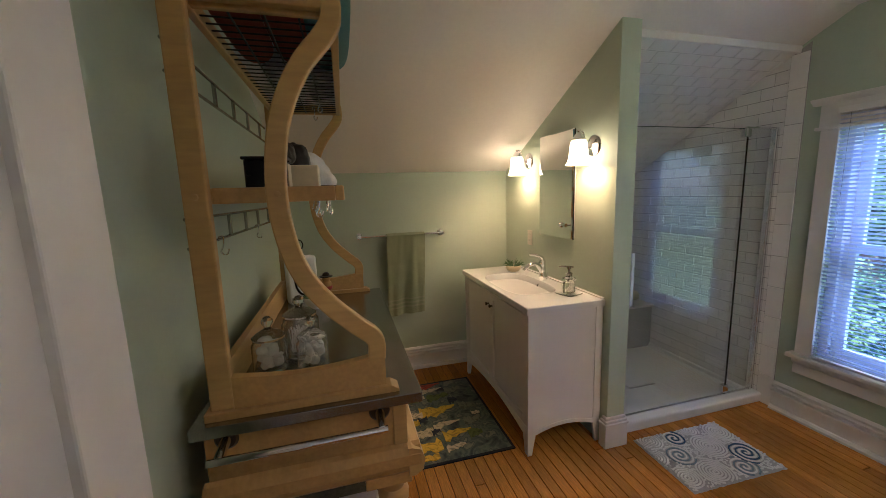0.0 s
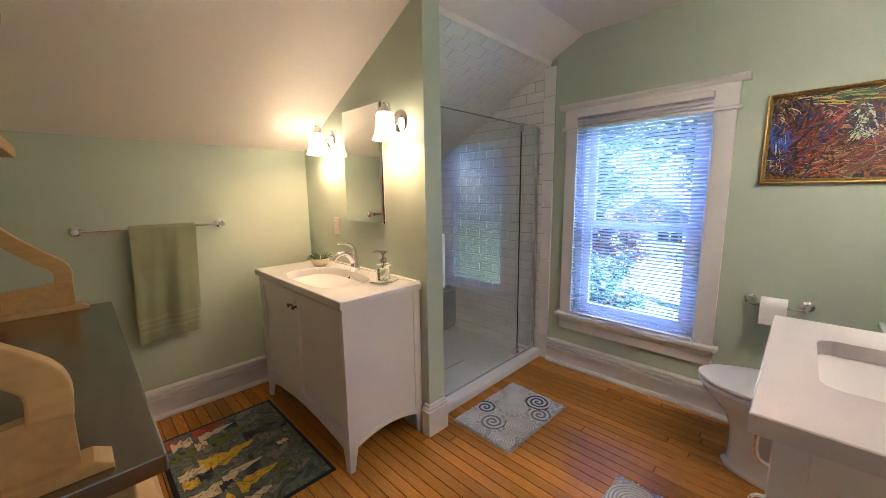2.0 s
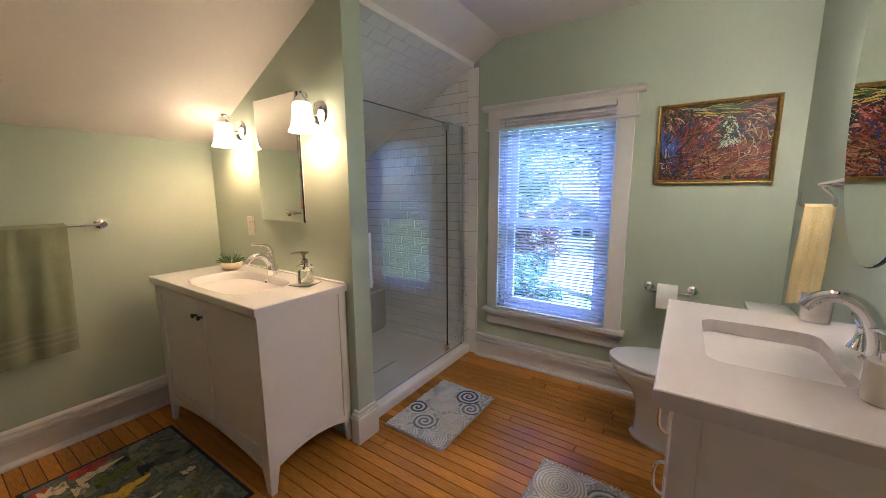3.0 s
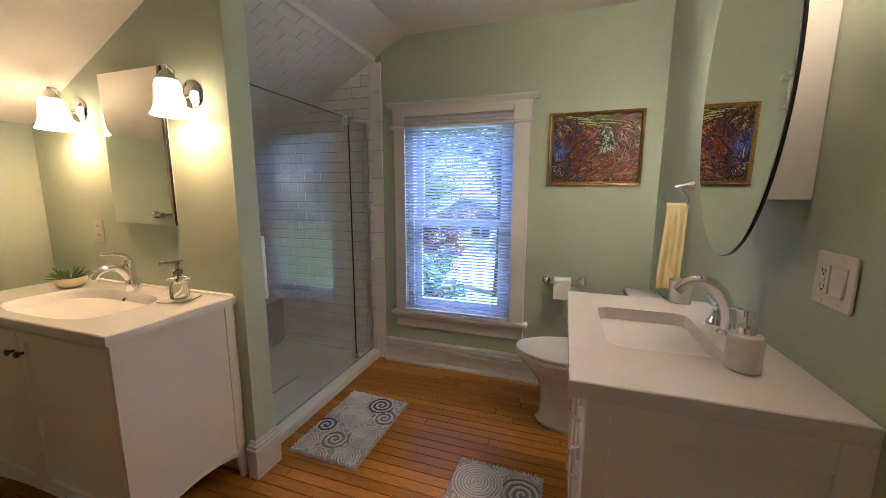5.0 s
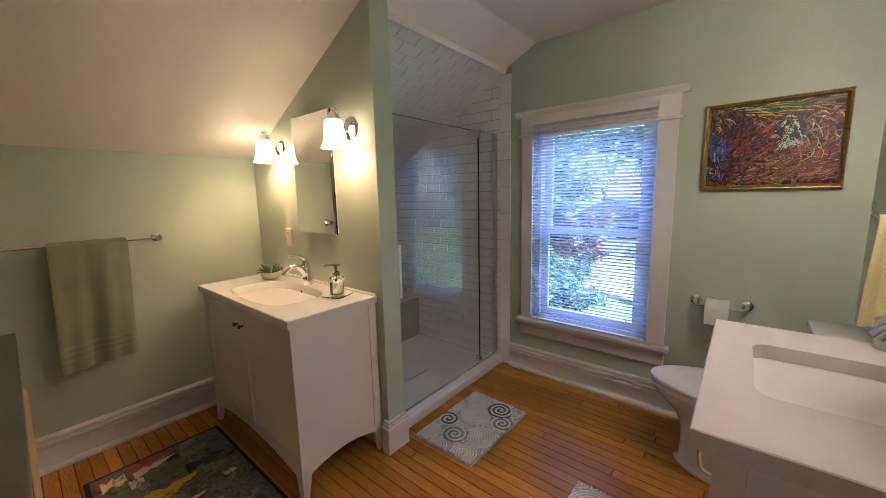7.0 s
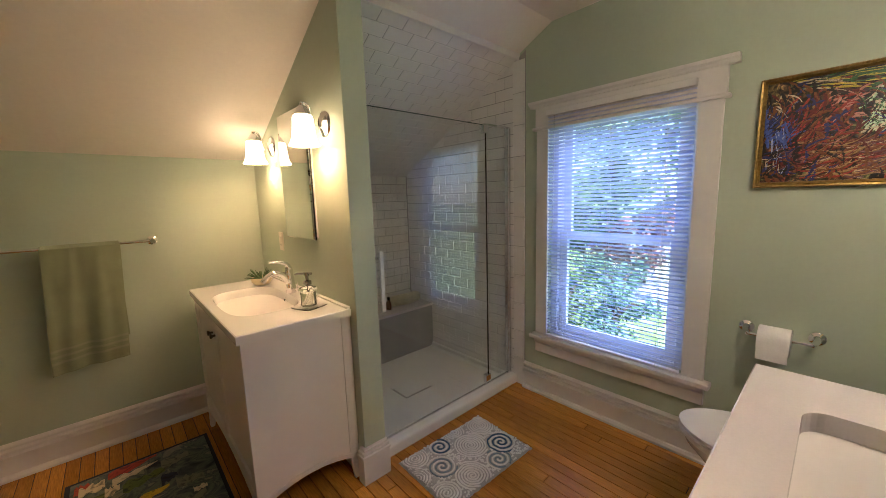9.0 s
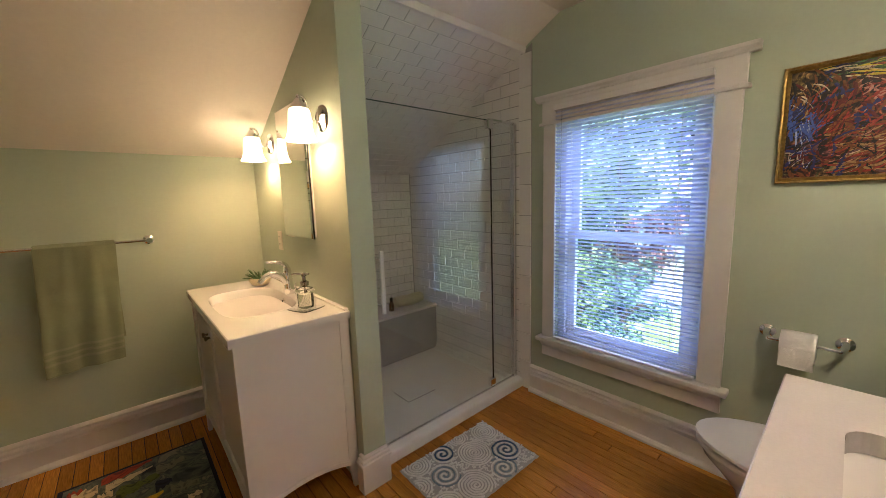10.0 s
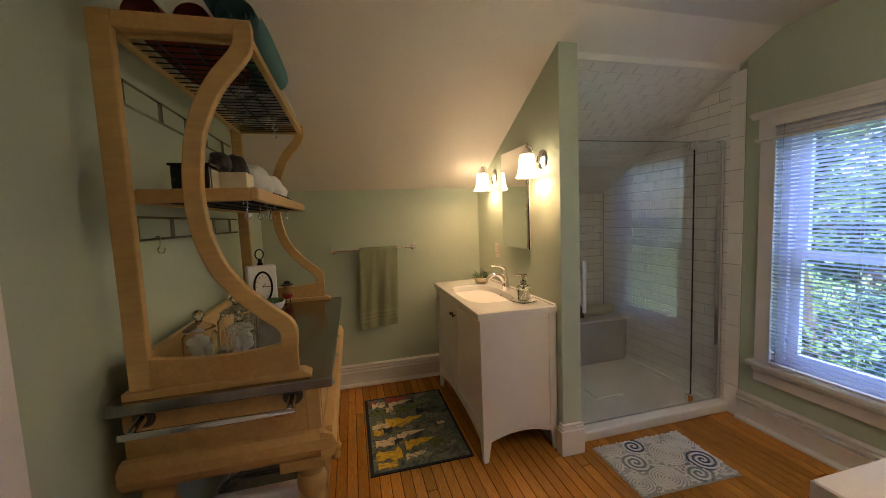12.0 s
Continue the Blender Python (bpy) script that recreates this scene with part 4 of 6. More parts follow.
part("lower_shelf", box(AX0 + 0.02, AX1 - 0.05, AY0 + 0.05, AY1 - 0.05, 0.14, 0.165, 0.004), BIRCH_Y, table)
bar = curve([(0.445, AY0, 0.890), (0.445, AY0 - 0.03, 0.892), (0.440, AY0 - 0.062, 0.882), (0.42, AY0 - 0.066, 0.878)], 4)
rod = part("towel_bar", tube([(0.445, AY0 - 0.066, 0.880), (0.25, AY0 - 0.066, 0.880), (0.03, AY0 - 0.066, 0.880)], 0.0095, n=14), CHROME, table, "polished chrome bar", True)
for xx in (0.055, 0.430):
    part("bar_post", tube([(xx, AY0, 0.893), (xx, AY0 - 0.03, 0.890), (xx, AY0 - 0.066, 0.880)], [0.016, 0.011, 0.013], n=14), CHROME, rod, smooth=True)
    part("bar_rose", turned(lathe([(0.0, 0.007), (0.022, 0.006), (0.028, 0.0), (0.0, 0.0)], n=20), pose(xx, AY0, 0.893, 90, 0, 0)), BRONZE, rod, "dark metal rose", True)

# baskets on the lower shelf
for i, yy in enumerate((1.48, 1.95)):
    bk = thing("wicker_basket", (0.25, yy, 0.165), "dark woven wicker basket on the table's lower shelf", "basket", "baskets")
    for k in range(9):
        z = 0.165 + 0.012 + 0.022 * k
        ww, ll = 0.17 + 0.002 * k, 0.19 + 0.002 * k
        loop = [(0.25 + ww * math.copysign(abs(math.cos(a)) ** 0.4, math.cos(a)), yy + ll * math.copysign(abs(math.sin(a)) ** 0.4, math.sin(a)), z) for a in [2 * math.pi * j / 28 for j in range(28)]]
        part("weave", tube(loop, 0.0095, n=6, closed=True), WICKER, bk)
    part("inner_box", box(0.25 - 0.162, 0.25 + 0.162, yy - 0.182, yy + 0.182, 0.166, 0.34), WICKER, bk)
wc = thing("white_storage_tray", (0.30, 1.26, 0.165), "white woven storage tray under the table", "tray")
part("body", box(0.16, 0.42, 1.235, 1.285, 0.166, 0.56, 0.012), WHITE_CLOTH, wc)

# rack standing on the table
rack = thing("bakers_rack", (0.25, 1.71, TZ), "birch shelf rack with bowed sides on the steel tabletop", "rack")


def ribbon(points, w):
    """An outline of constant width along a line in x and z."""
    ps = [Vector((p[0], p[1])) for p in points]
    left, right = [], []
    for i, p in enumerate(ps):
        d = (ps[min(i + 1, len(ps) - 1)] - ps[max(i - 1, 0)]).normalized()
        nrm = Vector((-d.y, d.x))
        left.append(tuple(p + nrm * w / 2))
        right.append(tuple(p - nrm * w / 2))
    return left + right[::-1]


BOW = [(0.432, 1.045), (0.430, 1.100), (0.378, 1.150), (0.317, 1.212), (0.264, 1.290), (0.234, 1.385), (0.224, 1.500), (0.237, 1.625), (0.266, 1.715), (0.305, 1.785), (0.352, 1.842), (0.374, 1.880), (0.376, 1.930)]
bow = [(p[0], p[1]) for p in curve([(a, 0, b) for a, b in BOW], 6) for p in [(p.x, p.z)]]
for y0, y1 in ((1.160, 1.186), (2.262, 2.288)):
    side = part("side_post", box(0.030, 0.082, y0, y1, TZ + 0.0205, 1.945, 0.004), BIRCH, rack)
    part("bowed_post", prism(ribbon(bow, 0.046), "y", y0 - 0.0025, y1 + 0.0025, bevel=0.004), BIRCH, rack, "bowed birch side post", False)
    part("top_rail", box(0.082, 0.398, y0, y1, 1.900, 1.943, 0.004), BIRCH_Y, rack)
    dip = [(0.082 + (0.408 - 0.082) * k / 12, 1.052 - 0.014 * math.sin(math.pi * k / 12)) for k in range(13)]
    part("base_board", prism([(0.0825, TZ + 0.0205), (0.453, TZ + 0.0205), (0.453, 1.052), *reversed(dip)], "y", y0 + 0.001, y1 - 0.001), BIRCH_Y, rack)
    part("foot", prism([(0.018, TZ), (0.486, TZ), (0.486, TZ + 0.008), (0.466, TZ + 0.020), (0.018, TZ + 0.020)], "y", y0 - 0.012, y1 + 0.012, bevel=0.002), BIRCH_Y, rack)
    for px_, pz in ((0.056, 1.485), (0.2265, 1.487)):
        part("plug", turned(lathe([(0, 0.004), (0.007, 0.003), (0.008, 0.0)], n=12), pose(px_, y0, pz, 90, 0, 0)), BIRCH, rack, smooth=True)
part("back_board", prism([(0.030, TZ + 0.001), (0.050, TZ + 0.001), (0.050, TZ + 0.10), (0.030, TZ + 0.10)], "y", 1.187, 2.261), BIRCH, rack)


def wire_shelf(x0, x1, z0, z1, y0=1.187, y1=2.261):
    part("shelf_front", box(x1 - 0.022, x1, y0, y1, z0, z1, 0.004), BIRCH, rack)
    part("shelf_back", box(x0, x0 + 0.022, y0, y1, z0, z1, 0.004), BIRCH, rack)
    part("shelf_end", box(x0 + 0.022, x1 - 0.022, y0, y0 + 0.02, z0, z1, 0.003), BIRCH_Y, rack)
    part("shelf_end", box(x0 + 0.022, x1 - 0.022, y1 - 0.02, y1, z0, z1, 0.003), BIRCH_Y, rack)
    zw = z0 + 0.010
    for k in range(26):
        y = y0 + 0.03 + (y1 - y0 - 0.06) * k / 25
        part("shelf_wire", tube([(x0 + 0.012, y, zw), (x1 - 0.012, y, zw)], 0.0022, n=6), IRON, rack)
    for x in (x0 + 0.09, (x0 + x1) / 2, x1 - 0.09):
        part("shelf_wire", tube([(x, y0 + 0.012, zw - 0.0045), (x, y1 - 0.012, zw - 0.0045)], 0.0028, n=6), IRON, rack)


wire_shelf(0.060, 0.378, 1.468, 1.505)
wire_shelf(0.060, 0.392, 1.893, 1.930)
for zt in (1.435, 1.825):
    for dz in (0.0, -0.068):
        part("hook_rail", tube([(0.022, 1.187, zt + dz), (0.022, 2.262, zt + dz)], 0.0045, n=8), STEEL, rack)
    for yy in (1.30, 1.52, 1.72, 1.92, 2.14):
        part("rail_bracket", box(0.018, 0.026, yy - 0.008, yy + 0.008, zt - 0.068, zt, 0.001), STEEL, rack)


def s_hook(x, y, z, h=0.055, turn=0.0):
    """A steel hook hung over a wire at its top."""
    pts = [(-0.008, 0, -0.010), (-0.006, 0, 0.001), (0, 0, 0.004), (0.006, 0, 0.0), (0.003, 0, -h * 0.5), (-0.004, 0, -h + 0.010), (0.002, 0, -h), (0.012, 0, -h + 0.002), (0.017, 0, -h + 0.016)]
    bm = turned(tube(curve(pts, 4), 0.0023, n=7), pose(x, y, z, 0, 0, turn))
    return tagged(part("s_hook", bm, CHROME, None, "", True), "small bent steel hook hanging from the rack", "hook", "rack hooks")


for x, y, turn in ((0.30, 1.36, 20), (0.33, 1.52, 70), (0.28, 1.62, 40), (0.31, 1.78, 100), (0.24, 2.02, 30), (0.30, 2.12, 80)):
    s_hook(x, y, 1.4755, 0.055, turn)
for x, y, turn in ((0.28, 1.48, 10), (0.22, 1.80, 60), (0.30, 1.96, 20), (0.27, 2.13, 45)):
    s_hook(x, y, 1.8995, 0.055, turn)
for y in (1.40, 1.86):
    s_hook(0.0275, y, 1.3675 + 0.004, 0.05, 0)

# ---- things on the rack ----


def rolled_towel(name, x0, x1, y, z, r, mat, label, turns=4, axis="x"):
    """A towel wound into a roll lying on its side."""
    n = turns * 22
    prof = []
    for k in range(n + 1):
        a, f = 2 * math.pi * turns * k / n, k / n
        prof.append(((0.15 + 0.85 * f) * r * math.cos(a), (0.15 + 0.85 * f) * r * math.sin(a) * 0.9))
    bm = bmesh.new()
    rows = []
    cuts = 14
    for c in range(cuts + 1):
        u = c / cuts
        sag = 1 - 0.10 * abs(2 * u - 1) ** 4
        p = x0 + (x1 - x0) * u
        rows.append([bm.verts.new((p, y + a * sag, z + r * 0.9 + b * sag + 0.003 * math.sin(9 * u + 3 * a)) if axis == "x" else (y + a * sag, p, z + r * 0.9 + b * sag)) for a, b in prof])
    fs = [bm.faces.new((rows[i][j], rows[i + 1][j], rows[i + 1][j + 1], rows[i][j + 1])) for i in range(cuts) for j in range(n)]
    bmesh.ops.solidify(bm, geom=fs, thickness=r * 0.15)
    return tagged(part(name, bm, mat, None, "", True), label, "towel")


for x, y0, y1, r, mat, label in ((0.135, 1.20, 1.60, 0.060, RED_TOWEL, "brick red rolled towel on the rack's top shelf"), (0.250, 1.20, 1.58, 0.056, RED_TOWEL, "brick red rolled towel beside a teal one"),
                                 (0.362, 1.185, 1.64, 0.066, TEAL_TOWEL, "teal rolled towel along the shelf's front edge"), (0.300, 1.20, 1.50, 0.055, TEAL_TOWEL, "teal rolled towel lying on top of the others"),
                                 (0.175, 1.66, 2.20, 0.070, WHITE_CLOTH, "white rolled towel on the rack's top shelf"), (0.318, 1.68, 2.16, 0.068, WHITE_CLOTH, "white rolled towel along the shelf's front edge")):
    rolled_towel("rolled_towel", y0, y1, x, 2.015 if "on top" in label else 1.906, r, mat, label, axis="y")

tin = thing("utensil_box", (0.19, 1.29, 1.48), "black and cream box holding dark brushes", "box")
bm = box(0.14, 0.24, 1.25, 1.33, 1.4835, 1.575, 0.004)
part("body", bm, BLACK, tin)
part("label_panel", box(0.2405, 0.2425, 1.262, 1.318, 1.490, 1.566), CREAM, tin, "cream label panel")
part("rim", box(0.135, 0.245, 1.245, 1.335, 1.575, 1.583, 0.003), BLACK, tin)
bx = thing("cream_box", (0.26, 1.405, 1.48), "cream box with a dark lid on the wire shelf", "box")
part("body", box(0.21, 0.31, 1.36, 1.45, 1.4835, 1.570, 0.003), CREAM, bx)
part("side_strip", box(0.205, 0.2095, 1.36, 1.45, 1.485, 1.570), BLACK, bx)


def cloth_lump(name, c, s, mat, label, seed, category="cloth"):
    """A crumpled, folded piece of cloth."""
    bm = bmesh.new()
    bmesh.ops.create_icosphere(bm, subdivisions=4, radius=1.0)
    for v in bm.verts:
        p = v.co.copy()
        k = 1 + 0.22 * noise.noise(p * 1.6 + Vector((seed, 0, 0))) + 0.08 * noise.noise(p * 4.0 + Vector((0, seed, 0)))
        v.co = Vector((c[0] + s[0] * p.x * k, c[1] + s[1] * p.y * k, max(c[2] - s[2] * 0.8, c[2] + s[2] * p.z * k)))
    return tagged(part(name, bm, mat, None, "", True), label, category)


cloth_lump("dark_brush", (0.21, 1.455, 1.612), (0.034, 0.056, 0.036), IRON, "dark bristle brush head lying on the box", 3.0, "brush")
cloth_lump("dark_brush", (0.24, 1.520, 1.592), (0.040, 0.048, 0.062), IRON, "dark bristle brush head leaning on white cloths", 9.0, "brush")
basket = thing("wire_basket", (0.25, 1.735, 1.4805), "black wire basket holding white cloths on the shelf", "basket")
for k in range(5):
    z = 1.4835 + 0.008 * k
    loop = [((0.245 + (0.105 + 0.003 * k) * math.copysign(abs(math.cos(a)) ** 0.5, math.cos(a))), 1.735 + (0.215 + 0.003 * k) * math.copysign(abs(math.sin(a)) ** 0.5, math.sin(a)), z) for a in [2 * math.pi * j / 32 for j in range(32)]]
    part("hoop", tube(loop, 0.0018, n=5, closed=True), IRON, basket)
for k in range(14):
    y = 1.535 + 0.40 * k / 13
    part("rung", tube([(0.135, y, 1.518), (0.145, y, 1.4835), (0.345, y, 1.4835), (0.355, y, 1.518)], 0.0016, n=5), IRON, basket)
cloth_lump("folded_cloth", (0.245, 1.645, 1.556), (0.090, 0.095, 0.078), WHITE_CLOTH, "white folded washcloth in the wire basket", 7.0)
cloth_lump("folded_cloth", (0.265, 1.840, 1.548), (0.085, 0.080, 0.068), WHITE_CLOTH, "white folded washcloth in the wire basket", 12.0)

# clock
clock = thing("table_clock", (0.142, 2.172, TZ), "white tall metal clock with a black ring on top", "clock")
CM = pose(0.142, 2.172, TZ, 0, 0, 24)
part("body", turned(box(-0.072, 0.072, -0.034, 0.034, 0.0, 0.235, 0.012, seg=3), CM), WHITE_PLASTIC, clock)
fz = 0.122
part("dial", turned(turned(lathe([(0, 0.001), (0.040, 0.001), (0.040, 0)], n=32, sy=1.85), pose(0, -0.0345, fz, 90, 0, 0)), CM), PAPER, clock)
part("dial_ring", turned([tube([(0.043 * math.cos(a), -0.036, fz + 0.078 * math.sin(a)) for a in [2 * math.pi * j / 40 for j in range(40)]], 0.0055, n=8, closed=True)][0], CM), BLACK, clock, "black dial ring", True)
for ang_, ln in ((60, 0.022), (-5, 0.032)):
    c_, s_ = math.cos(radians(ang_)), math.sin(radians(ang_))
    part("clock_hand", turned(tube([(-0.008 * c_, -0.0375, fz - 0.008 * s_), (ln * c_, -0.0375, fz + ln * s_)], 0.0014, n=6), CM), BLACK, clock)
for h in range(12):
    a = radians(30 * h)
    part("hour_mark", turned(tube([(0.029 * math.cos(a), -0.0365, fz + 0.054 * math.sin(a)), (0.035 * math.cos(a), -0.0365, fz + 0.064 * math.sin(a))], 0.0010, n=5), CM), BLACK, clock)
part("crown", turned(lathe([(0.014, 0.0), (0.016, 0.008), (0.009, 0.016), (0.011, 0.026), (0.006, 0.034), (0, 0.036)], (0, 0, 0.235), 16), CM), BLACK, clock, smooth=True)
part("ring", turned(tube([(0.020 * math.cos(a), 0, 0.293 + 0.026 * math.sin(a)) for a in [2 * math.pi * j / 28 for j in range(28)]], 0.0032, n=8, closed=True), CM), BLACK, clock, smooth=True)

# bowl of greens
gb = thing("planted_bowl", (0.215, 2.03, TZ), "white footed bowl with dark green moss", "plant")
part("bowl", lathe([(0, 0.001), (0.026, 0.0), (0.027, 0.008), (0.030, 0.012), (0.048, 0.024), (0.058, 0.044), (0.061, 0.060), (0.058, 0.060), (0.050, 0.045), (0, 0.040)], (0.215, 2.03, TZ), 28), WHITE_PLASTIC, gb, smooth=True)
bm = bmesh.new()
rng = random.Random(3)
for k in range(160):
    a, r = rng.uniform(0, 6.283), 0.052 * math.sqrt(rng.random())
    p = Vector((0.215 + r * math.cos(a), 2.03 + r * math.sin(a), TZ + 0.056 + 0.012 * (1 - r / 0.055)))
    d = Vector((rng.uniform(-1, 1), rng.uniform(-1, 1), rng.uniform(0.1, 0.9))).normalized()
    tube([p, p + d * 0.008, p + d * 0.017], [0.001, 0.0042, 0.0006], bm, n=5)
part("moss", bm, LEAF, gb, "dark green moss")

# painted bird figure on wire legs
fg = tagged(part("bird_figurine", lathe([(0, 0.030), (0.018, 0.031), (0.029, 0.042), (0.031, 0.058), (0.027, 0.072), (0.020, 0.082), (0.019, 0.086), (0.021, 0.096), (0.018, 0.104), (0.033, 0.107), (0.034, 0.111), (0.020, 0.114), (0.017, 0.124), (0.010, 0.130), (0, 0.131)],
                 (0.258, 2.235, TZ), 20, tube([(0.245, 2.235, TZ), (0.249, 2.235, TZ + 0.042)], 0.0022, lathe([(0.009, 0), (0.009, 0.003), (0, 0.004)], (0.245, 2.235, TZ), 10, tube([(0.271, 2.235, TZ), (0.267, 2.235, TZ + 0.042)], 0.0022))),
                 sx=1.0), STRAW, None, "", True), "small red-brown painted bird figurine with a hat", "figurine")

fg.data.materials.append(ROSE)
fg.data.materials.append(IRON)
for f in fg.data.polygons:
    f.material_index = 1 if 0.028 < f.center.z - TZ < 0.062 else 2 if f.center.z - TZ > 0.104 or f.center.z - TZ < 0.028 else 0

# apothecary jars


def jar(x, y, r, h, square=2.0, fill=None, label="clear glass apothecary jar with a lid on the steel top"):
    j = thing("glass_jar", (x, y, TZ), label, "jar", "apothecary jars")
    part("jar_body", lathe([(0, 0.001), (r * 0.8, 0.001), (r * 0.98, 0.010), (r, 0.02), (r, h * 0.86), (r * 0.86, h * 0.94), (r * 0.84, h), (r * 0.79, h), (r * 0.80, h * 0.93), (r * 0.94, h * 0.85), (r * 0.94, 0.02), (0, 0.010)], (x, y, TZ), 28, power=square), CLEAR, j, smooth=True)
    part("lid", lathe([(r * 0.92, h + 0.001), (r * 0.94, h + 0.007), (r * 0.6, h + 0.020), (r * 0.22, h + 0.030), (r * 0.18, h + 0.036), (r * 0.34, h + 0.048), (r * 0.30, h + 0.060), (r * 0.10, h + 0.068), (0, h + 0.069)], (x, y, TZ), 24), CLEAR, j, smooth=True)
    if fill == "swabs":
        bm, rng3 = bmesh.new(), random.Random(17)
        for k in range(46):
            px, py = rng3.uniform(-0.6, 0.6) * r, rng3.uniform(-0.6, 0.6) * r
            lean = Vector((rng3.uniform(-0.2, 0.2), rng3.uniform(-0.2, 0.2), 1)).normalized()
            p0 = Vector((x + px, y + py, TZ + 0.014))
            tube([p0, p0 + lean * 0.010, p0 + lean * 0.013, p0 + lean * 0.062, p0 + lean * 0.065, p0 + lean * 0.075], [0.002, 0.0032, 0.0013, 0.0013, 0.0032, 0.002], bm, n=6)
        part("contents", bm, PAPER, j, "white cotton swabs")
    elif fill:
        bm = bmesh.new()
        rng2 = random.Random(int(x * 1000))
        for k in range(16):
            a, q = rng2.uniform(0, 6.283), r * 0.55 * math.sqrt(rng2.random())
            p = Vector((x + q * math.cos(a), y + q * math.sin(a), TZ + 0.034 + h * 0.5 * k / 16))
            ball = bmesh.ops.create_icosphere(bm, subdivisions=2, radius=r * 0.34, matrix=Matrix.Translation(p) @ pose(0, 0, 0, rng2.uniform(0, 180), rng2.uniform(0, 180), 0) @ Matrix.Diagonal((1.0, 0.9, 0.45, 1)))
            for v in ball["verts"]:
                v.co += Vector((1, 1, 1)) * 0.003 * noise.noise(v.co * 90)
        part("contents", bm, fill, j, "white cotton pads and swabs")
    return j


jar(0.13, 1.37, 0.050, 0.115, fill=WHITE_CLOTH)
jar(0.252, 1.36, 0.046, 0.105, fill=PAPER)
jar(0.205, 1.50, 0.058, 0.135, 4.0, "swabs", "large square glass jar with a lid on the steel top")
cloth_lump("teal_sachet", (0.165, 1.292, TZ + 0.020), (0.020, 0.014, 0.022), TEAL_TOWEL, "small teal sachet beside the glass jars", 4.0, "sachet")

# ---- towels, rails and rings ----


def wall_rose(p, axis_pose, r=0.026, parent=None):
    bm = turned(lathe([(0, 0.016), (0.010, 0.016), (0.016, 0.012), (r, 0.006), (r, 0.0), (0, 0)], n=22), Matrix.Translation(p) @ axis_pose)
    return part("rose", bm, CHROME, parent, smooth=True)


TBZ, TBY = 1.165, YB - 0.062
rail = thing("towel_rail", (0.80, YB, TBZ), "chrome towel rail on the knee wall", "towel rail")
for xx in (0.475, 1.135):
    wall_rose(Vector((xx, YB, TBZ)), pose(0, 0, 0, 90, 0, 0), 0.026, rail)
    part("post", tube([(xx, YB - 0.01, TBZ), (xx, YB - 0.04, TBZ), (xx, TBY - 0.012, TBZ)], [0.014, 0.010, 0.015], n=14), CHROME, rail, smooth=True)
part("bar", tube([(0.475, TBY, TBZ), (1.135, TBY, TBZ)], 0.008, n=14), CHROME, rail, smooth=True)


def hung_towel(u, v):
    """A towel folded over the rail: v runs up the front and down the back."""
    w = 0.295
    s = v * 1.24
    fold = (0.013 * math.sin(u * 9.0 + 0.6 + 0.9 * s) + 0.008 * math.sin(u * 19.0 + 2.0 - 0.7 * s)) * min(1.0, abs(s - 0.70) * 2.2) + 0.004 * noise.noise(Vector((u * 9, s * 4, 0)))
    x = 0.690 + w * u
    if s < 0.66:
        z = TBZ + 0.012 - (0.66 - s)
        spread = 1 + 0.03 * (0.66 - s)
        lean = -0.03 * (0.66 - s) / 0.66
        return (x * 1.0 + (u - 0.5) * 0.012 * spread + lean, TBY - 0.026 - fold - 0.012 * (0.66 - s), z + 0.035 * (u - 0.4) * (0.66 - s))
    if s < 0.70:
        a = math.pi * (s - 0.66) / 0.04
        return (x, TBY - 0.012 * math.cos(a), TBZ + 0.012 + 0.006 * math.sin(a))
    return (x - 0.01, TBY + 0.012 + abs(fold) * 0.4, TBZ + 0.012 - (s - 0.70))


gt2 = tagged(part("bath_towel", sheet(hung_towel, 60, 90, 0.005), GREEN_TOWEL, None, "", True), "sage green terry bath towel folded over the rail", "towel")
for zz in (0.060, 0.092, 0.124):
    def band(u, v, zz=zz):
        q = Vector(hung_towel(u, (zz + 0.012 * v) / 1.24))
        return (q.x, q.y - 0.0062, q.z)
    part("woven_band", sheet(band, 60, 3, 0.002), TOWEL_BAND, gt2, "lighter woven band")

RY = wall_y(2.50)
ring = thing("towel_ring", (2.50, RY, 1.36), "chrome open towel ring on the wall", "towel ring")
part("post", tube([(2.50, RY, 1.355), (2.50, RY + 0.03, 1.352), (2.50, RY + 0.072, 1.345)], [0.024, 0.014, 0.010], n=14), CHROME, ring, smooth=True)
hoop = curve([(2.50, RY + 0.066, 1.347), (2.499, RY + 0.040, 1.325), (2.498, RY + 0.016, 1.290), (2.498, RY + 0.024, 1.264), (2.498, RY + 0.060, 1.256), (2.498, RY + 0.098, 1.262), (2.498, RY + 0.116, 1.285), (2.498, RY + 0.118, 1.322)], 5)
part("hoop", tube(hoop, 0.006, n=10), CHROME, ring, smooth=True)


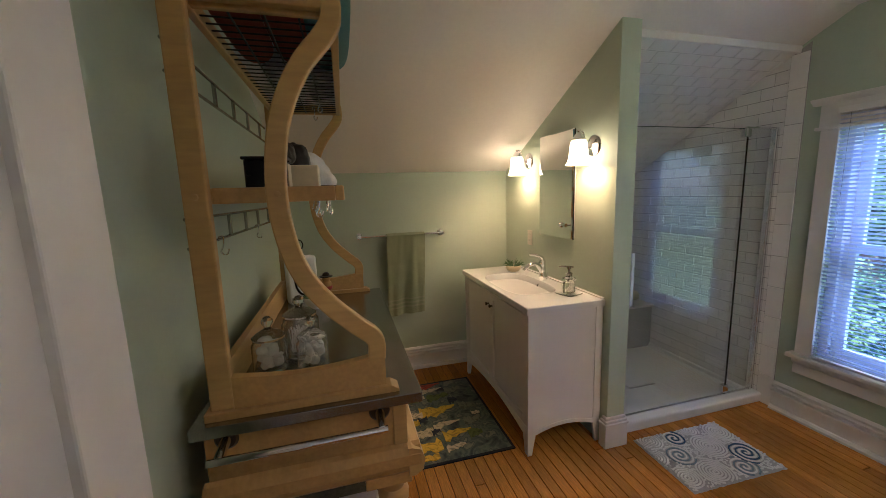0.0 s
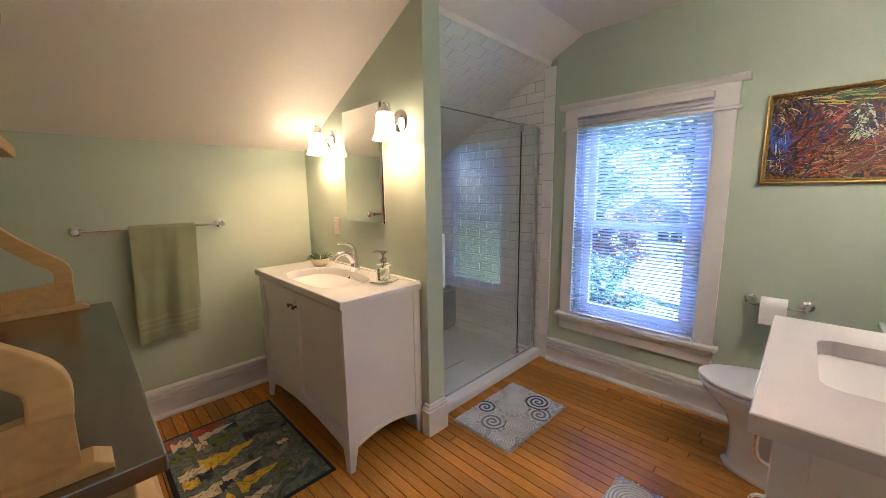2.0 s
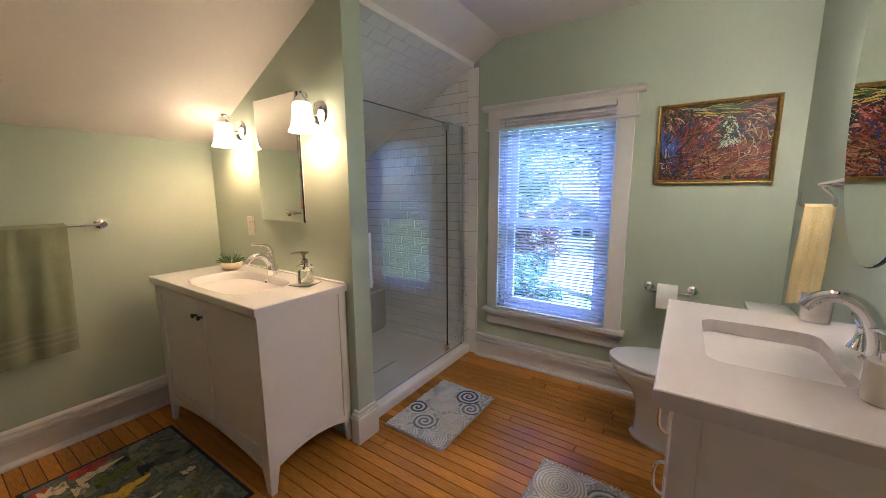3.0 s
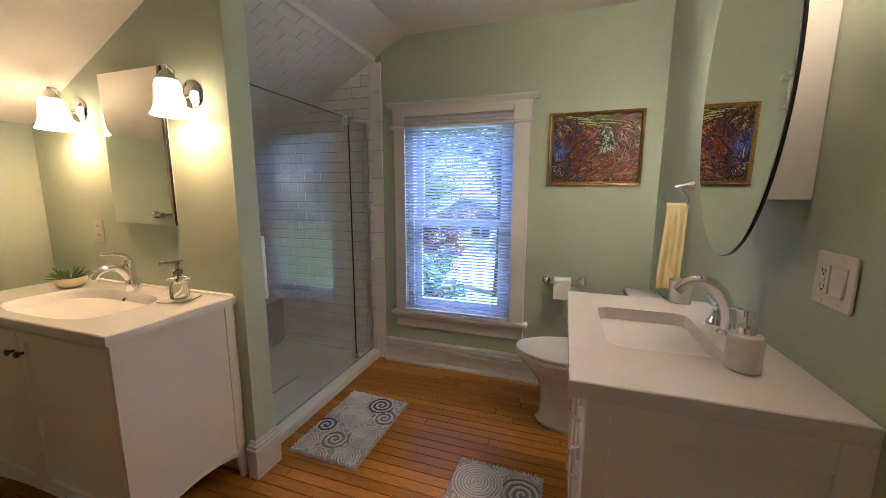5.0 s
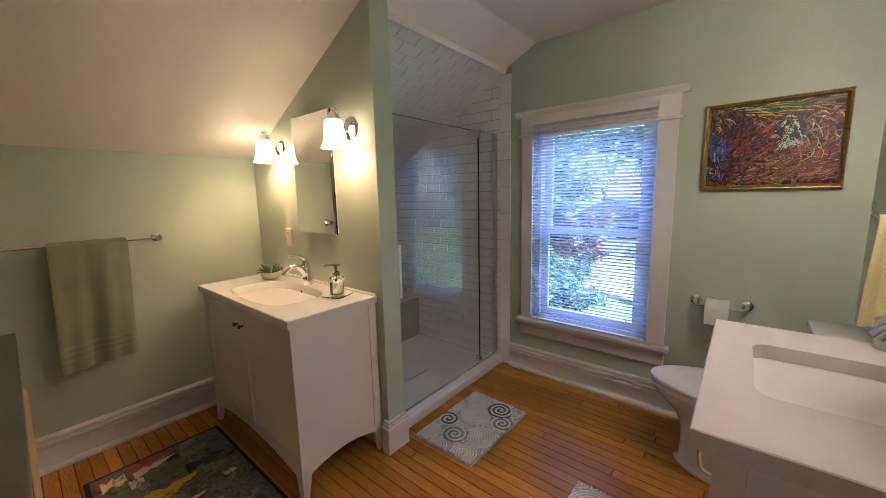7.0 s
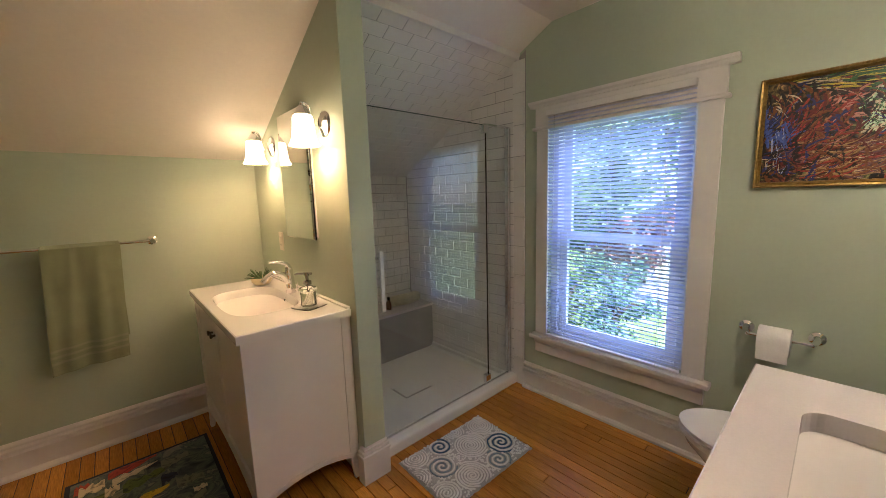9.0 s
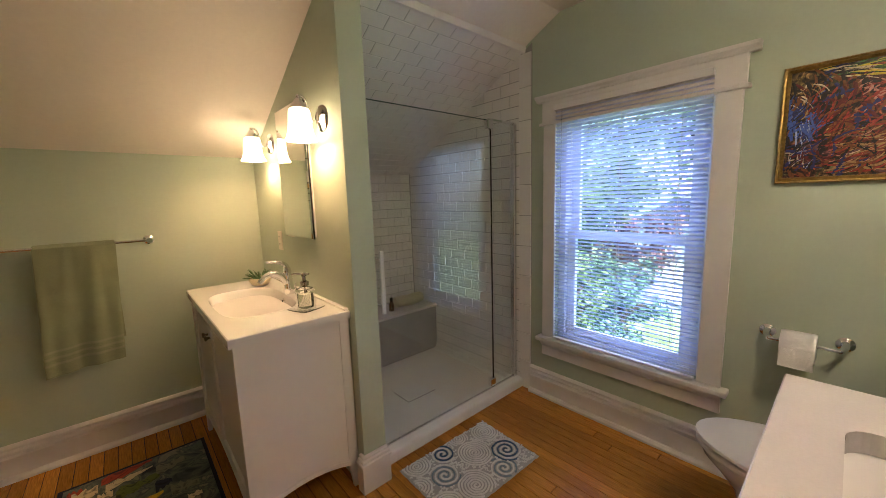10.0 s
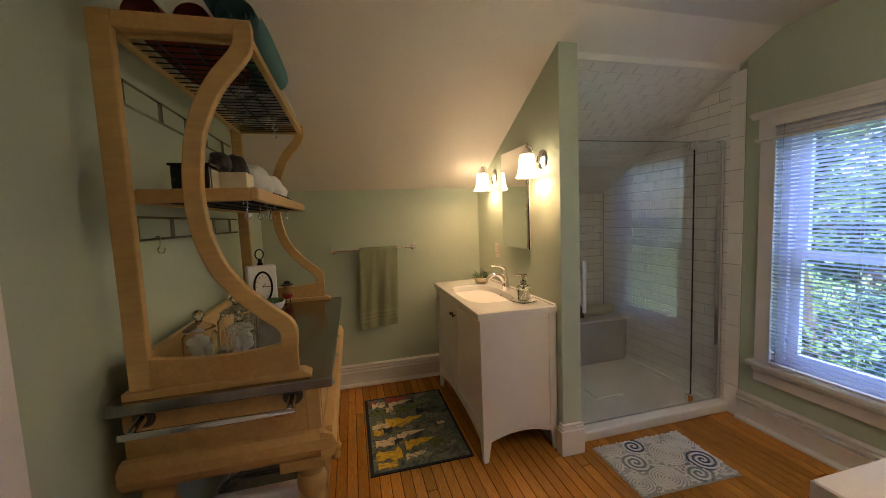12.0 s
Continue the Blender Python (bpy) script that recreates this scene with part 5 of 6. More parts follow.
def ring_towel(u, v):
    """A hand towel gathered through the ring; its width runs out from the wall."""
    s = v * 0.80
    drop = abs(s - 0.40)
    y = RY + 0.060 + (u - 0.5) * 2 * (0.040 + 0.008 * min(1, drop / 0.25)) + 0.030 * min(0.4, drop)
    fold = 0.010 * math.sin(u * 11.0 + 1.0) * min(1, drop / 0.12) + 0.004 * noise.noise(Vector((u * 5, s * 6, 2)))
    if s < 0.39:
        return (2.486 - 0.03 * (0.39 - s) + fold, y, 1.268 - (0.39 - s))
    if s < 0.41:
        a = math.pi * (s - 0.39) / 0.02
        return (2.500 - 0.014 * math.cos(a), y, 1.268 + 0.008 * math.sin(a))
    return (2.514 + 0.02 * (s - 0.41) + fold * 0.6, y - 0.012, 1.268 - (s - 0.41) * 0.92)


tagged(part("hand_towel", sheet(ring_towel, 40, 60, 0.006), YELLOW_TOWEL, None, "", True), "pale yellow terry hand towel hanging in the ring", "towel")

tp = thing("toilet_roll_holder", (XW, 0.515, 0.745), "chrome toilet roll holder on the wall", "roll holder")
for yy in (0.400, 0.625):
    wall_rose(Vector((XW, yy, 0.748)), pose(0, 0, 0, 0, -90, 0), 0.027, tp)
    part("post", tube([(XW - 0.008, yy, 0.748), (XW - 0.04, yy, 0.742), (XW - 0.068, yy + (0.012 if yy < 0.5 else -0.012), 0.735)], [0.015, 0.011, 0.009], n=12), CHROME, tp, smooth=True)
part("spindle", tube([(XW - 0.068, 0.41, 0.735), (XW - 0.068, 0.615, 0.735)], 0.006, n=10), CHROME, tp)
bm = turned(lathe([(0.0185, -0.052), (0.056, -0.052), (0.058, -0.048), (0.058, 0.048), (0.056, 0.052), (0.0185, 0.052), (0.0185, -0.052)], n=36), pose(XW - 0.068, 0.525, 0.7245, 90, 0, 0))
roll = tagged(part("toilet_roll", bm, PAPER, None, "", True), "white toilet paper roll on the chrome holder", "toilet roll")
part("loose_sheet", sheet(lambda u, v: (XW - 0.1265 - 0.002 * math.sin(v * 3), 0.475 + 0.10 * u, 0.7245 - 0.075 * v), 4, 8, 0.0006), PAPER, roll)

# ---- basin fittings and bottles ----
fa = thing("basin_mixer", (1.645, 2.40, 0.87), "chrome single-lever basin mixer on the white vanity", "faucet")
FX, FY = 1.660, 2.395
part("body", tube(curve([(FX, FY, 0.871), (FX - 0.002, FY, 0.92), (FX - 0.004, FY, 0.965), (FX - 0.006, FY, 1.005)], 4), [0.026] * 4 + [0.022] * 4 + [0.021] * 4 + [0.019], n=18), CHROME, fa, smooth=True)
sp = curve([(FX - 0.006, FY, 0.925), (FX - 0.035, FY, 0.972), (FX - 0.075, FY, 0.990), (FX - 0.115, FY, 0.980), (FX - 0.145, FY, 0.950)], 5)
part("spout", tube(sp, [0.018 - 0.006 * k / len(sp) for k in range(len(sp))], n=14), CHROME, fa, smooth=True)
lv = curve([(FX - 0.004, FY, 1.005), (FX - 0.015, FY, 1.030), (FX - 0.055, FY, 1.048), (FX - 0.105, FY, 1.052)], 5)
part("lever", tube(lv, [0.019 - 0.013 * (k / len(lv)) ** 0.6 for k in range(len(lv))], n=12), CHROME, fa, smooth=True)
part("pop_up_rod", tube([(FX + 0.035, FY, 0.872), (FX + 0.035, FY, 0.925)], [0.003, 0.003], n=8), CHROME, fa)

wf = thing("widespread_faucet", (1.868, 0.04, 0.89), "chrome arched faucet with two lever handles on quartz", "faucet")
WX, WYY = 1.868, 0.038
part("base_flange", lathe([(0.030, 0.0), (0.030, 0.004), (0.024, 0.010), (0.0, 0.011)], (WX, WYY, 0.8905), 22), CHROME, wf, smooth=True)
sp = curve([(WX, WYY, 0.895), (WX - 0.002, WYY + 0.004, 0.955), (WX - 0.004, WYY + 0.030, 1.020), (WX - 0.005, WYY + 0.075, 1.052), (WX - 0.006, WYY + 0.120, 1.045), (WX - 0.007, WYY + 0.148, 1.015)], 6)
part("spout", tube(sp, [0.021 - 0.006 * k / len(sp) for k in range(len(sp))], n=16), CHROME, wf, smooth=True)
for s in (-1, 1):
    hx = WX + s * 0.095
    h = part("handle_base", lathe([(0.028, 0.0), (0.026, 0.008), (0.017, 0.025), (0.013, 0.048), (0.014, 0.060), (0.0, 0.066)], (hx, WYY, 0.8905), 20), CHROME, wf, smooth=True)
    part("lever", tube(curve([(hx, WYY, 0.950), (hx + s * 0.025, WYY + 0.004, 0.960), (hx + s * 0.065, WYY + 0.006, 0.972)], 4), [0.008, 0.008, 0.0075, 0.007, 0.007, 0.0065, 0.006, 0.006, 0.005], n=10), CHROME, h, smooth=True)

# glass soap bottle in its dish
sd = thing("glass_dish", (1.605, 2.02, 0.87), "square clear glass dish on the white vanity", "dish")
part("plate", turned(lathe([(0, 0.0005), (0.040, 0.0005), (0.062, 0.012), (0.060, 0.014), (0.040, 0.005), (0, 0.005)], n=24, power=8.0), pose(1.605, 2.02, 0.87, 0, 0, 20)), CLEAR, sd, smooth=True)
sb = thing("soap_dispenser", (1.605, 2.02, 0.876), "square clear glass soap bottle with a dark steel pump", "soap dispenser")
part("bottle", turned(lathe([(0, 0.0), (0.030, 0.0), (0.033, 0.004), (0.034, 0.085), (0.030, 0.096), (0.016, 0.102), (0.015, 0.116), (0, 0.116)], n=28, power=5.0), pose(1.605, 2.02, 0.876, 0, 0, 20)), GLASS, sb, smooth=True)
part("liquid_soap", turned(lathe([(0, 0.010), (0.026, 0.010), (0.028, 0.014), (0.0285, 0.074), (0, 0.075)], n=28, power=5.0), pose(1.605, 2.02, 0.876, 0, 0, 20)), SOAP_GEL, sb, "pale clear liquid soap", True)
part("pump_tube", tube([(1.605, 2.02, 0.952), (1.605, 2.02, 0.988)], 0.003, n=8), STEEL, sb)
part("bottle_shoulder", turned(lathe([(0.0345, 0.084), (0.0345, 0.087), (0.031, 0.097), (0.0165, 0.103), (0.0155, 0.103), (0.030, 0.095)], n=28, power=5.0), pose(1.605, 2.02, 0.876, 0, 0, 20)), CLEAR, sb, "thick clear glass shoulder", True)
part("pump_collar", lathe([(0.018, 0.110), (0.019, 0.126), (0.012, 0.130), (0.007, 0.132), (0.007, 0.150), (0.011, 0.152), (0.011, 0.166), (0, 0.168)], (1.605, 2.02, 0.876), 20), STEEL, sb, smooth=True)
part("pump_spout", tube([(1.622, 2.003, 1.037), (1.605, 2.02, 1.038), (1.575, 2.050, 1.038), (1.565, 2.060, 1.033)], [0.005, 0.006, 0.005, 0.004], n=8), STEEL, sb, smooth=True)

# small succulent in a cream bowl
PX_, PY_ = 1.605, 2.735
su = thing("potted_succulent", (PX_, PY_, 0.87), "spiky green succulent in a cream ceramic bowl", "plant")
part("bowl", lathe([(0, 0.001), (0.030, 0.0), (0.050, 0.012), (0.060, 0.034), (0.059, 0.048), (0.055, 0.048), (0.048, 0.034), (0, 0.038)], (PX_, PY_, 0.8705), 28), CREAM, su, smooth=True)
rng = random.Random(8)
for k in range(34):
    a, el = rng.uniform(0, 6.283), rng.uniform(0.25, 1.35)
    ln = rng.uniform(0.055, 0.095)
    b = Vector((PX_ + 0.010 * math.cos(a), PY_ + 0.010 * math.sin(a), 0.905))
    d = Vector((math.cos(a) * math.cos(el), math.sin(a) * math.cos(el), math.sin(el)))
    part("leaf", tube([b, b + d * ln * 0.5, b + d * ln * 0.85 + Vector((0, 0, -0.003)), b + d * ln + Vector((0, 0, -0.008))], [0.004, 0.0045, 0.003, 0.0006], n=6, flat=0.45), LEAF, su, smooth=True)

sb2 = thing("ceramic_soap_dispenser", (1.608, 0.098, 0.89), "marble-look ceramic soap dispenser with chrome pump", "soap dispenser")
part("body", lathe([(0, 0.0005), (0.034, 0.0005), (0.0375, 0.004), (0.0375, 0.084), (0.034, 0.089), (0, 0.090)], (1.608, 0.098, 0.89), 30), SOAP, sb2, smooth=True)
part("pump", lathe([(0.020, 0.090), (0.020, 0.108), (0.010, 0.112), (0.006, 0.114), (0.006, 0.132), (0.013, 0.134), (0.013, 0.150), (0, 0.151)], (1.608, 0.098, 0.89), 22), CHROME, sb2, smooth=True)
part("pump_spout", tube([(1.608, 0.098, 1.034), (1.640, 0.113, 1.036), (1.658, 0.121, 1.030)], [0.006, 0.005, 0.004], n=8), CHROME, sb2, smooth=True)
cup = tagged(part("ceramic_tumbler", lathe([(0, 0.004), (0.034, 0.004), (0.038, 0.009), (0.040, 0.092), (0.037, 0.092), (0.035, 0.012), (0, 0.010)], (2.180, 0.086, 0.8925), 30), SOAP, None, "", True), "white ceramic tumbler with a chrome foot", "tumbler")
part("foot_ring", lathe([(0, 0.0), (0.038, 0.0), (0.039, 0.006), (0, 0.006)], (2.180, 0.086, 0.8905), 26), CHROME, cup, smooth=True)

# shower shelf things
rolled_towel("rolled_towel", 2.70, 2.97, 2.955, 0.426, 0.060, CREAM_TOWEL, "cream rolled towel on the shower bench", 4)
sh = thing("shampoo_bottle", (2.64, 2.93, 0.426), "small amber bottle standing on the shower bench", "bottle")
part("bottle", lathe([(0, 0.0), (0.022, 0.001), (0.023, 0.06), (0.012, 0.075), (0.010, 0.085), (0, 0.085)], (2.64, 2.93, 0.4255), 20), AMBER, sh, smooth=True)
part("cap", lathe([(0.013, 0.085), (0.013, 0.112), (0, 0.113)], (2.64, 2.93, 0.4255), 16), BLACK, sh, smooth=True)

# ---- plates on the walls ----
op = thing("power_outlet", (PX0, 2.72, 1.125), "ivory double power outlet on the partition", "outlet")
part("plate", box(PX0 - 0.006, PX0 - 0.0005, 2.690, 2.760, 1.068, 1.183, 0.003), IVORY, op)
for z in (1.103, 1.148):
    f = part("socket", box(PX0 - 0.008, PX0 - 0.0055, 2.708, 2.742, z - 0.014, z + 0.014, 0.001), IVORY, op)
    for dy in (-0.007, 0.007):
        part("slot", box(PX0 - 0.0085, PX0 - 0.0079, 2.725 + dy - 0.001, 2.725 + dy + 0.001, z - 0.003, z + 0.007), SLOT, f)
SWY = wall_y(1.45)
sw = thing("switch_plate", (1.569, SWY, 1.155), "ivory plate with a socket and a rocker switch", "switch")
part("plate", box(1.506, 1.632, SWY + 0.0005, SWY + 0.007, 1.094, 1.218, 0.003), IVORY, sw)
part("socket", box(1.579, 1.614, SWY + 0.006, SWY + 0.010, 1.122, 1.190, 0.001), IVORY, sw)
for z in (1.138, 1.174):
    for dx in (-0.006, 0.006):
        part("slot", box(1.5965 + dx - 0.001, 1.5965 + dx + 0.001, SWY + 0.0098, SWY + 0.0104, z - 0.002, z + 0.006), SLOT, sw)
    part("slot", box(1.594, 1.599, SWY + 0.0098, SWY + 0.0104, z - 0.009, z - 0.005), SLOT, sw)
part("reset_button", box(1.59, 1.603, SWY + 0.0095, SWY + 0.0112, 1.152, 1.160, 0.0005), WHITE_PLASTIC, sw)
part("rocker", turned(box(-0.017, 0.017, -0.003, 0.003, -0.034, 0.034, 0.002), pose(1.543, SWY + 0.009, 1.156, 4, 0, 0)), IVORY, sw)
for xx in (1.543, 1.5965):
    for zz in (1.106, 1.206):
        part("screw", turned(lathe([(0, 0.001), (0.003, 0.0008), (0.0035, 0)], n=10), pose(xx, SWY + 0.007, zz, -90, 0, 0)), IVORY, sw)
sw.location += Vector((0.032, wall_y(1.60) - SWY, -0.030))

# ---- painting ----
pic = thing("framed_painting", (XW, 0.38, 1.59), "dark abstract oil painting in an aged gold frame", "painting")
QY0, QY1, QZ0, QZ1 = 0.112, 0.648, 1.366, 1.808
part("canvas", box(XW - 0.014, XW - 0.004, QY0 + 0.018, QY1 - 0.018, QZ0 + 0.018, QZ1 - 0.018), PAINTING, pic)


def oil(name, c):
    return material(name, c, 0.34, grain=0.35, scale=120, bump=0.5, bump_scale=160)


OILS = dict(black=oil("oil_black", (0.012, 0.012, 0.014)), navy=oil("oil_navy", (0.018, 0.026, 0.12)), blue=oil("oil_blue", (0.05, 0.10, 0.36)), pale_blue=oil("oil_pale_blue", (0.34, 0.42, 0.62)),
            wine=oil("oil_wine", (0.10, 0.014, 0.014)), red=oil("oil_red", (0.28, 0.034, 0.026)), pink=oil("oil_pink", (0.46, 0.20, 0.16)), rust=oil("oil_rust", (0.16, 0.055, 0.02)), tan=oil("oil_tan", (0.32, 0.20, 0.085)),
            cream=oil("oil_cream", (0.54, 0.45, 0.31)), mint=oil("oil_mint", (0.46, 0.60, 0.42)), green=oil("oil_green", (0.035, 0.11, 0.04)), yellow=oil("oil_yellow", (0.58, 0.47, 0.07)), plum=oil("oil_plum", (0.13, 0.06, 0.065)))


def brush_strokes(zones, seed):
    """Raised oil strokes, zone by zone: across, down, angle, spread of the angle, bend, length, width, count, colours."""
    r = random.Random(seed)
    w, h = QY1 - QY0 - 0.044, QZ1 - QZ0 - 0.044
    names, vs, fs, ids = list(OILS), [], [], []
    for (s0, s1, t0, t1), angle, loose, bend, length, wide, count, colours in zones:
        for _ in range(count):
            u, v, a = r.uniform(s0, s1), r.uniform(t0, t1), radians(angle + r.uniform(-loose, loose))
            ln, wd, up = length * r.uniform(0.6, 1.3), wide * r.uniform(0.6, 1.3), r.uniform(0.0003, 0.0012)
            cu, pu, pv, n0, colour = bend * r.uniform(0.3, 1.4), u * w, v * h, len(vs), names.index(r.choice(colours))
            for k in range(7):
                f = k / 6
                half = 0.5 * wd * (0.35 + 0.65 * math.sin(math.pi * min(0.92, 0.15 + f)))
                for side, lift in ((-1, 0.0), (0, 0.0016), (1, 0.0)):
                    yy = min(max(pu - math.sin(a) * side * half, 0), w)
                    zz = min(max(pv + math.cos(a) * side * half, 0), h)
                    vs.append((XW - 0.0142 - up - lift, QY1 - 0.022 - yy, QZ1 - 0.022 - zz))
                pu, pv, a = pu + math.cos(a) * ln / 6, pv + math.sin(a) * ln / 6, a + radians(cu) / 6
            for k in range(6):
                for q in (0, 1):
                    i = n0 + 3 * k + q
                    fs.append((i, i + 1, i + 4, i + 3))
                    ids.append(colour)
    me = bpy.data.meshes.new("brush_strokes")
    me.from_pydata(vs, [], fs)
    for n in names:
        me.materials.append(OILS[n])
    me.polygons.foreach_set("material_index", ids)
    me.shade_smooth()
    ob = new("paint_layer", me)
    ob.parent, ob.matrix_parent_inverse = pic, Matrix.Translation(-pic.location)
    ob["label"] = "raised oil strokes in dark reds, blues and greens"


brush_strokes((((0.0, 0.95, 0.0, 0.95), 30, 90, 40, 0.07, 0.014, 190, ("black", "black", "wine", "rust", "navy")),
               ((0.20, 0.95, 0.60, 0.97), 0, 25, -50, 0.07, 0.009, 190, ("rust", "rust", "tan", "wine", "red", "plum")),
               ((0.25, 0.93, 0.62, 0.97), 5, 25, -60, 0.05, 0.0045, 80, ("cream", "tan", "pink", "tan")),
               ((0.0, 0.16, 0.68, 0.95), -50, 50, 30, 0.05, 0.008, 46, ("navy", "black", "plum", "black")),
               ((0.0, 0.14, 0.72, 0.95), -50, 60, 40, 0.035, 0.004, 16, ("pale_blue", "cream")),
               ((0.0, 0.18, 0.36, 0.66), -70, 45, 20, 0.06, 0.011, 46, ("blue", "navy", "blue")),
               ((0.05, 0.16, 0.40, 0.62), 70, 20, 10, 0.06, 0.006, 8, ("pale_blue",)),
               ((0.0, 0.15, 0.12, 0.36), 60, 50, 80, 0.05, 0.006, 26, ("tan", "cream", "black", "rust")),
               ((0.14, 0.36, 0.14, 0.52), 110, 25, 20, 0.08, 0.010, 46, ("wine", "red", "black", "black")),
               ((0.34, 0.52, 0.18, 0.46), 0, 60, 40, 0.05, 0.009, 36, ("red", "red", "wine", "pink")),
               ((0.42, 0.46, 0.28, 0.36), -48, 8, 10, 0.11, 0.008, 3, ("pink",)),
               ((0.22, 0.45, 0.48, 0.64), -30, 40, 30, 0.05, 0.008, 30, ("red", "wine", "rust")),
               ((0.50, 0.68, 0.16, 0.46), 15, 50, 40, 0.06, 0.011, 44, ("black", "green", "black")),
               ((0.60, 0.70, 0.14, 0.42), 75, 35, 40, 0.05, 0.012, 24, ("mint", "mint", "cream")),
               ((0.52, 0.66, 0.52, 0.58), -60, 25, 110, 0.07, 0.006, 16, ("mint", "cream", "mint")),
               ((0.70, 0.96, 0.16, 0.60), 30, 60, 90, 0.06, 0.008, 70, ("tan", "rust", "cream", "tan", "plum")),
               ((0.12, 0.45, 0.01, 0.12), -6, 14, 25, 0.10, 0.006, 30, ("yellow", "cream", "green", "black")),
               ((0.40, 0.68, 0.01, 0.13), -8, 12, 20, 0.10, 0.007, 26, ("green", "green", "yellow", "black")),
               ((0.66, 0.92, 0.01, 0.14), 0, 18, 20, 0.08, 0.008, 26, ("plum", "tan", "wine", "pink"))), 5)
prof = [(0.0, 0.001), (0.0, 0.016), (0.004, 0.024), (0.010, 0.022), (0.014, 0.026), (0.022, 0.018), (0.024, 0.012), (0.024, 0.001)]
for a, b, hor in ((QZ0, 1, True), (QZ1, -1, True), (QY0, 1, False), (QY1, -1, False)):
    bm = bmesh.new()
    ends = []
    for e0, sgn in ((0, 1), (1, -1)):
        ring_ = []
        for o, dpt in prof:
            lo, hi = (QY0, QY1) if hor else (QZ0, QZ1)
            along = (lo + o) if e0 == 0 else (hi - o)
            across = a + b * o
            ring_.append(bm.verts.new((XW - dpt, along, across) if hor else (XW - dpt, across, along)))
        ends.append(ring_)
    n_ = len(prof)
    for i in range(n_):
        bm.faces.new((ends[0][i], ends[0][(i + 1) % n_], ends[1][(i + 1) % n_], ends[1][i]))
    bm.faces.new(ends[0])
    bm.faces.new(ends[1])
    part("frame_rail", bm, GOLD, pic)

# ---- rugs ----


TUFT = material("white_tufted_cotton", (0.87, 0.865, 0.85), 0.95, grain=0.10, scale=260, stain=0.05, stain_scale=14, bump=0.8, bump_scale=340, sheen=0.2)
GROOVE = material("grey_cotton_ground", (0.54, 0.535, 0.53), 0.95, grain=0.12, scale=240, bump=0.8, bump_scale=320)
NAVY_TUFT = material("navy_tufted_cotton", (0.05, 0.115, 0.21), 0.95, grain=0.35, scale=200, bump=0.8, bump_scale=340)
SLATE_TUFT = material("slate_blue_tufted_cotton", (0.24, 0.32, 0.38), 0.95, grain=0.3, scale=200, bump=0.8, bump_scale=340)


def bath_mat(cx, cy, w, l, turn, label, seed, circles):
    """A cotton mat with coils of raised tufts: centre, radius and colour of each coil."""
    def f(u, v):
        edge = min(u, 1 - u, v, 1 - v)
        wig = 0.004 * noise.noise(Vector((u * 22, v * 22, seed)))
        return ((u - 0.5) * w + (wig if edge < 0.02 else 0), (v - 0.5) * l + (wig if edge < 0.02 else 0), (0.004 if edge < 1e-6 else 0.010 if edge < 0.03 else 0.012) + 0.0015 * noise.noise(Vector((u * 30, v * 22, seed + 4))))
    bm = sheet(f, 70, 50)
    bmesh.ops.solidify(bm, geom=list(bm.faces), thickness=0.004)
    ob = part("bath_mat", bm, GROOVE, None, "", True)

    def coil(i, x, y, r, pitch, start, mat, text):
        """One raised strand wound from the coil's middle outwards, cut where an earlier coil or the edge stops it."""
        bm, run, n = bmesh.new(), [], int(r / pitch * 34)
        for j in range(n + 2):
            a = 2 * math.pi * j / 34 + start
            d = pitch * j / 34 + 0.004
            d *= 1 + 0.06 * noise.noise(Vector((math.cos(a) * 2 + 3 * i, math.sin(a) * 2, seed)))
            px, py = x + d * math.cos(a), y + d * math.sin(a)
            inside = j <= n and abs(px) < w / 2 - 0.006 and abs(py) < l / 2 - 0.006 and not any((px - ox) ** 2 + (py - oy) ** 2 < (o * 1.04) ** 2 for ox, oy, o, _ in circles[:i])
            if inside:
                run.append((px, py, 0.0125))
                continue
            if len(run) > 2:
                tube(run, [0.0047 + 0.0013 * noise.noise(Vector((q[0] * 90, q[1] * 90, seed))) for q in run], bm, n=6, flat=0.95)
            run = []
        part("tufted_coil", bm, mat, ob, text, True)

    for i, (x, y, r, tone) in enumerate(circles):
        if tone == "white":
            coil(i, x, y, r, 0.0145, 1.3 * i, TUFT, "")
        else:
            coil(i, x, y, r, 0.029, 1.3 * i, NAVY_TUFT if tone == "navy" else SLATE_TUFT, "navy blue tufted coil" if tone == "navy" else "slate blue tufted coil")
            coil(i, x, y, r, 0.029, 1.3 * i + math.pi, TUFT, "")
    # tufts that fill the room between the coils
    r, bm = random.Random(int(seed)), bmesh.new()
    for _ in range(1300):
        p = Vector((r.uniform(-0.5, 0.5) * (w - 0.014), r.uniform(-0.5, 0.5) * (l - 0.014), 0.0125))
        if not any((p.x - x) ** 2 + (p.y - y) ** 2 < (rad * 1.02) ** 2 for x, y, rad, _ in circles):
            a = r.uniform(0, 6.283)
            d = Vector((math.cos(a), math.sin(a), 0)) * 0.006
            tube([p - d, p, p + d], [0.002, 0.0045, 0.002], bm, n=5)
    tagged(part("tufting", bm, TUFT, ob, "", True), "white cotton tufts between the coils", kind="stuff")
    ob.matrix_world = pose(cx, cy, 0.0015, 0, 0, turn)
    return tagged(ob, label, "bath mat", "bath mats")


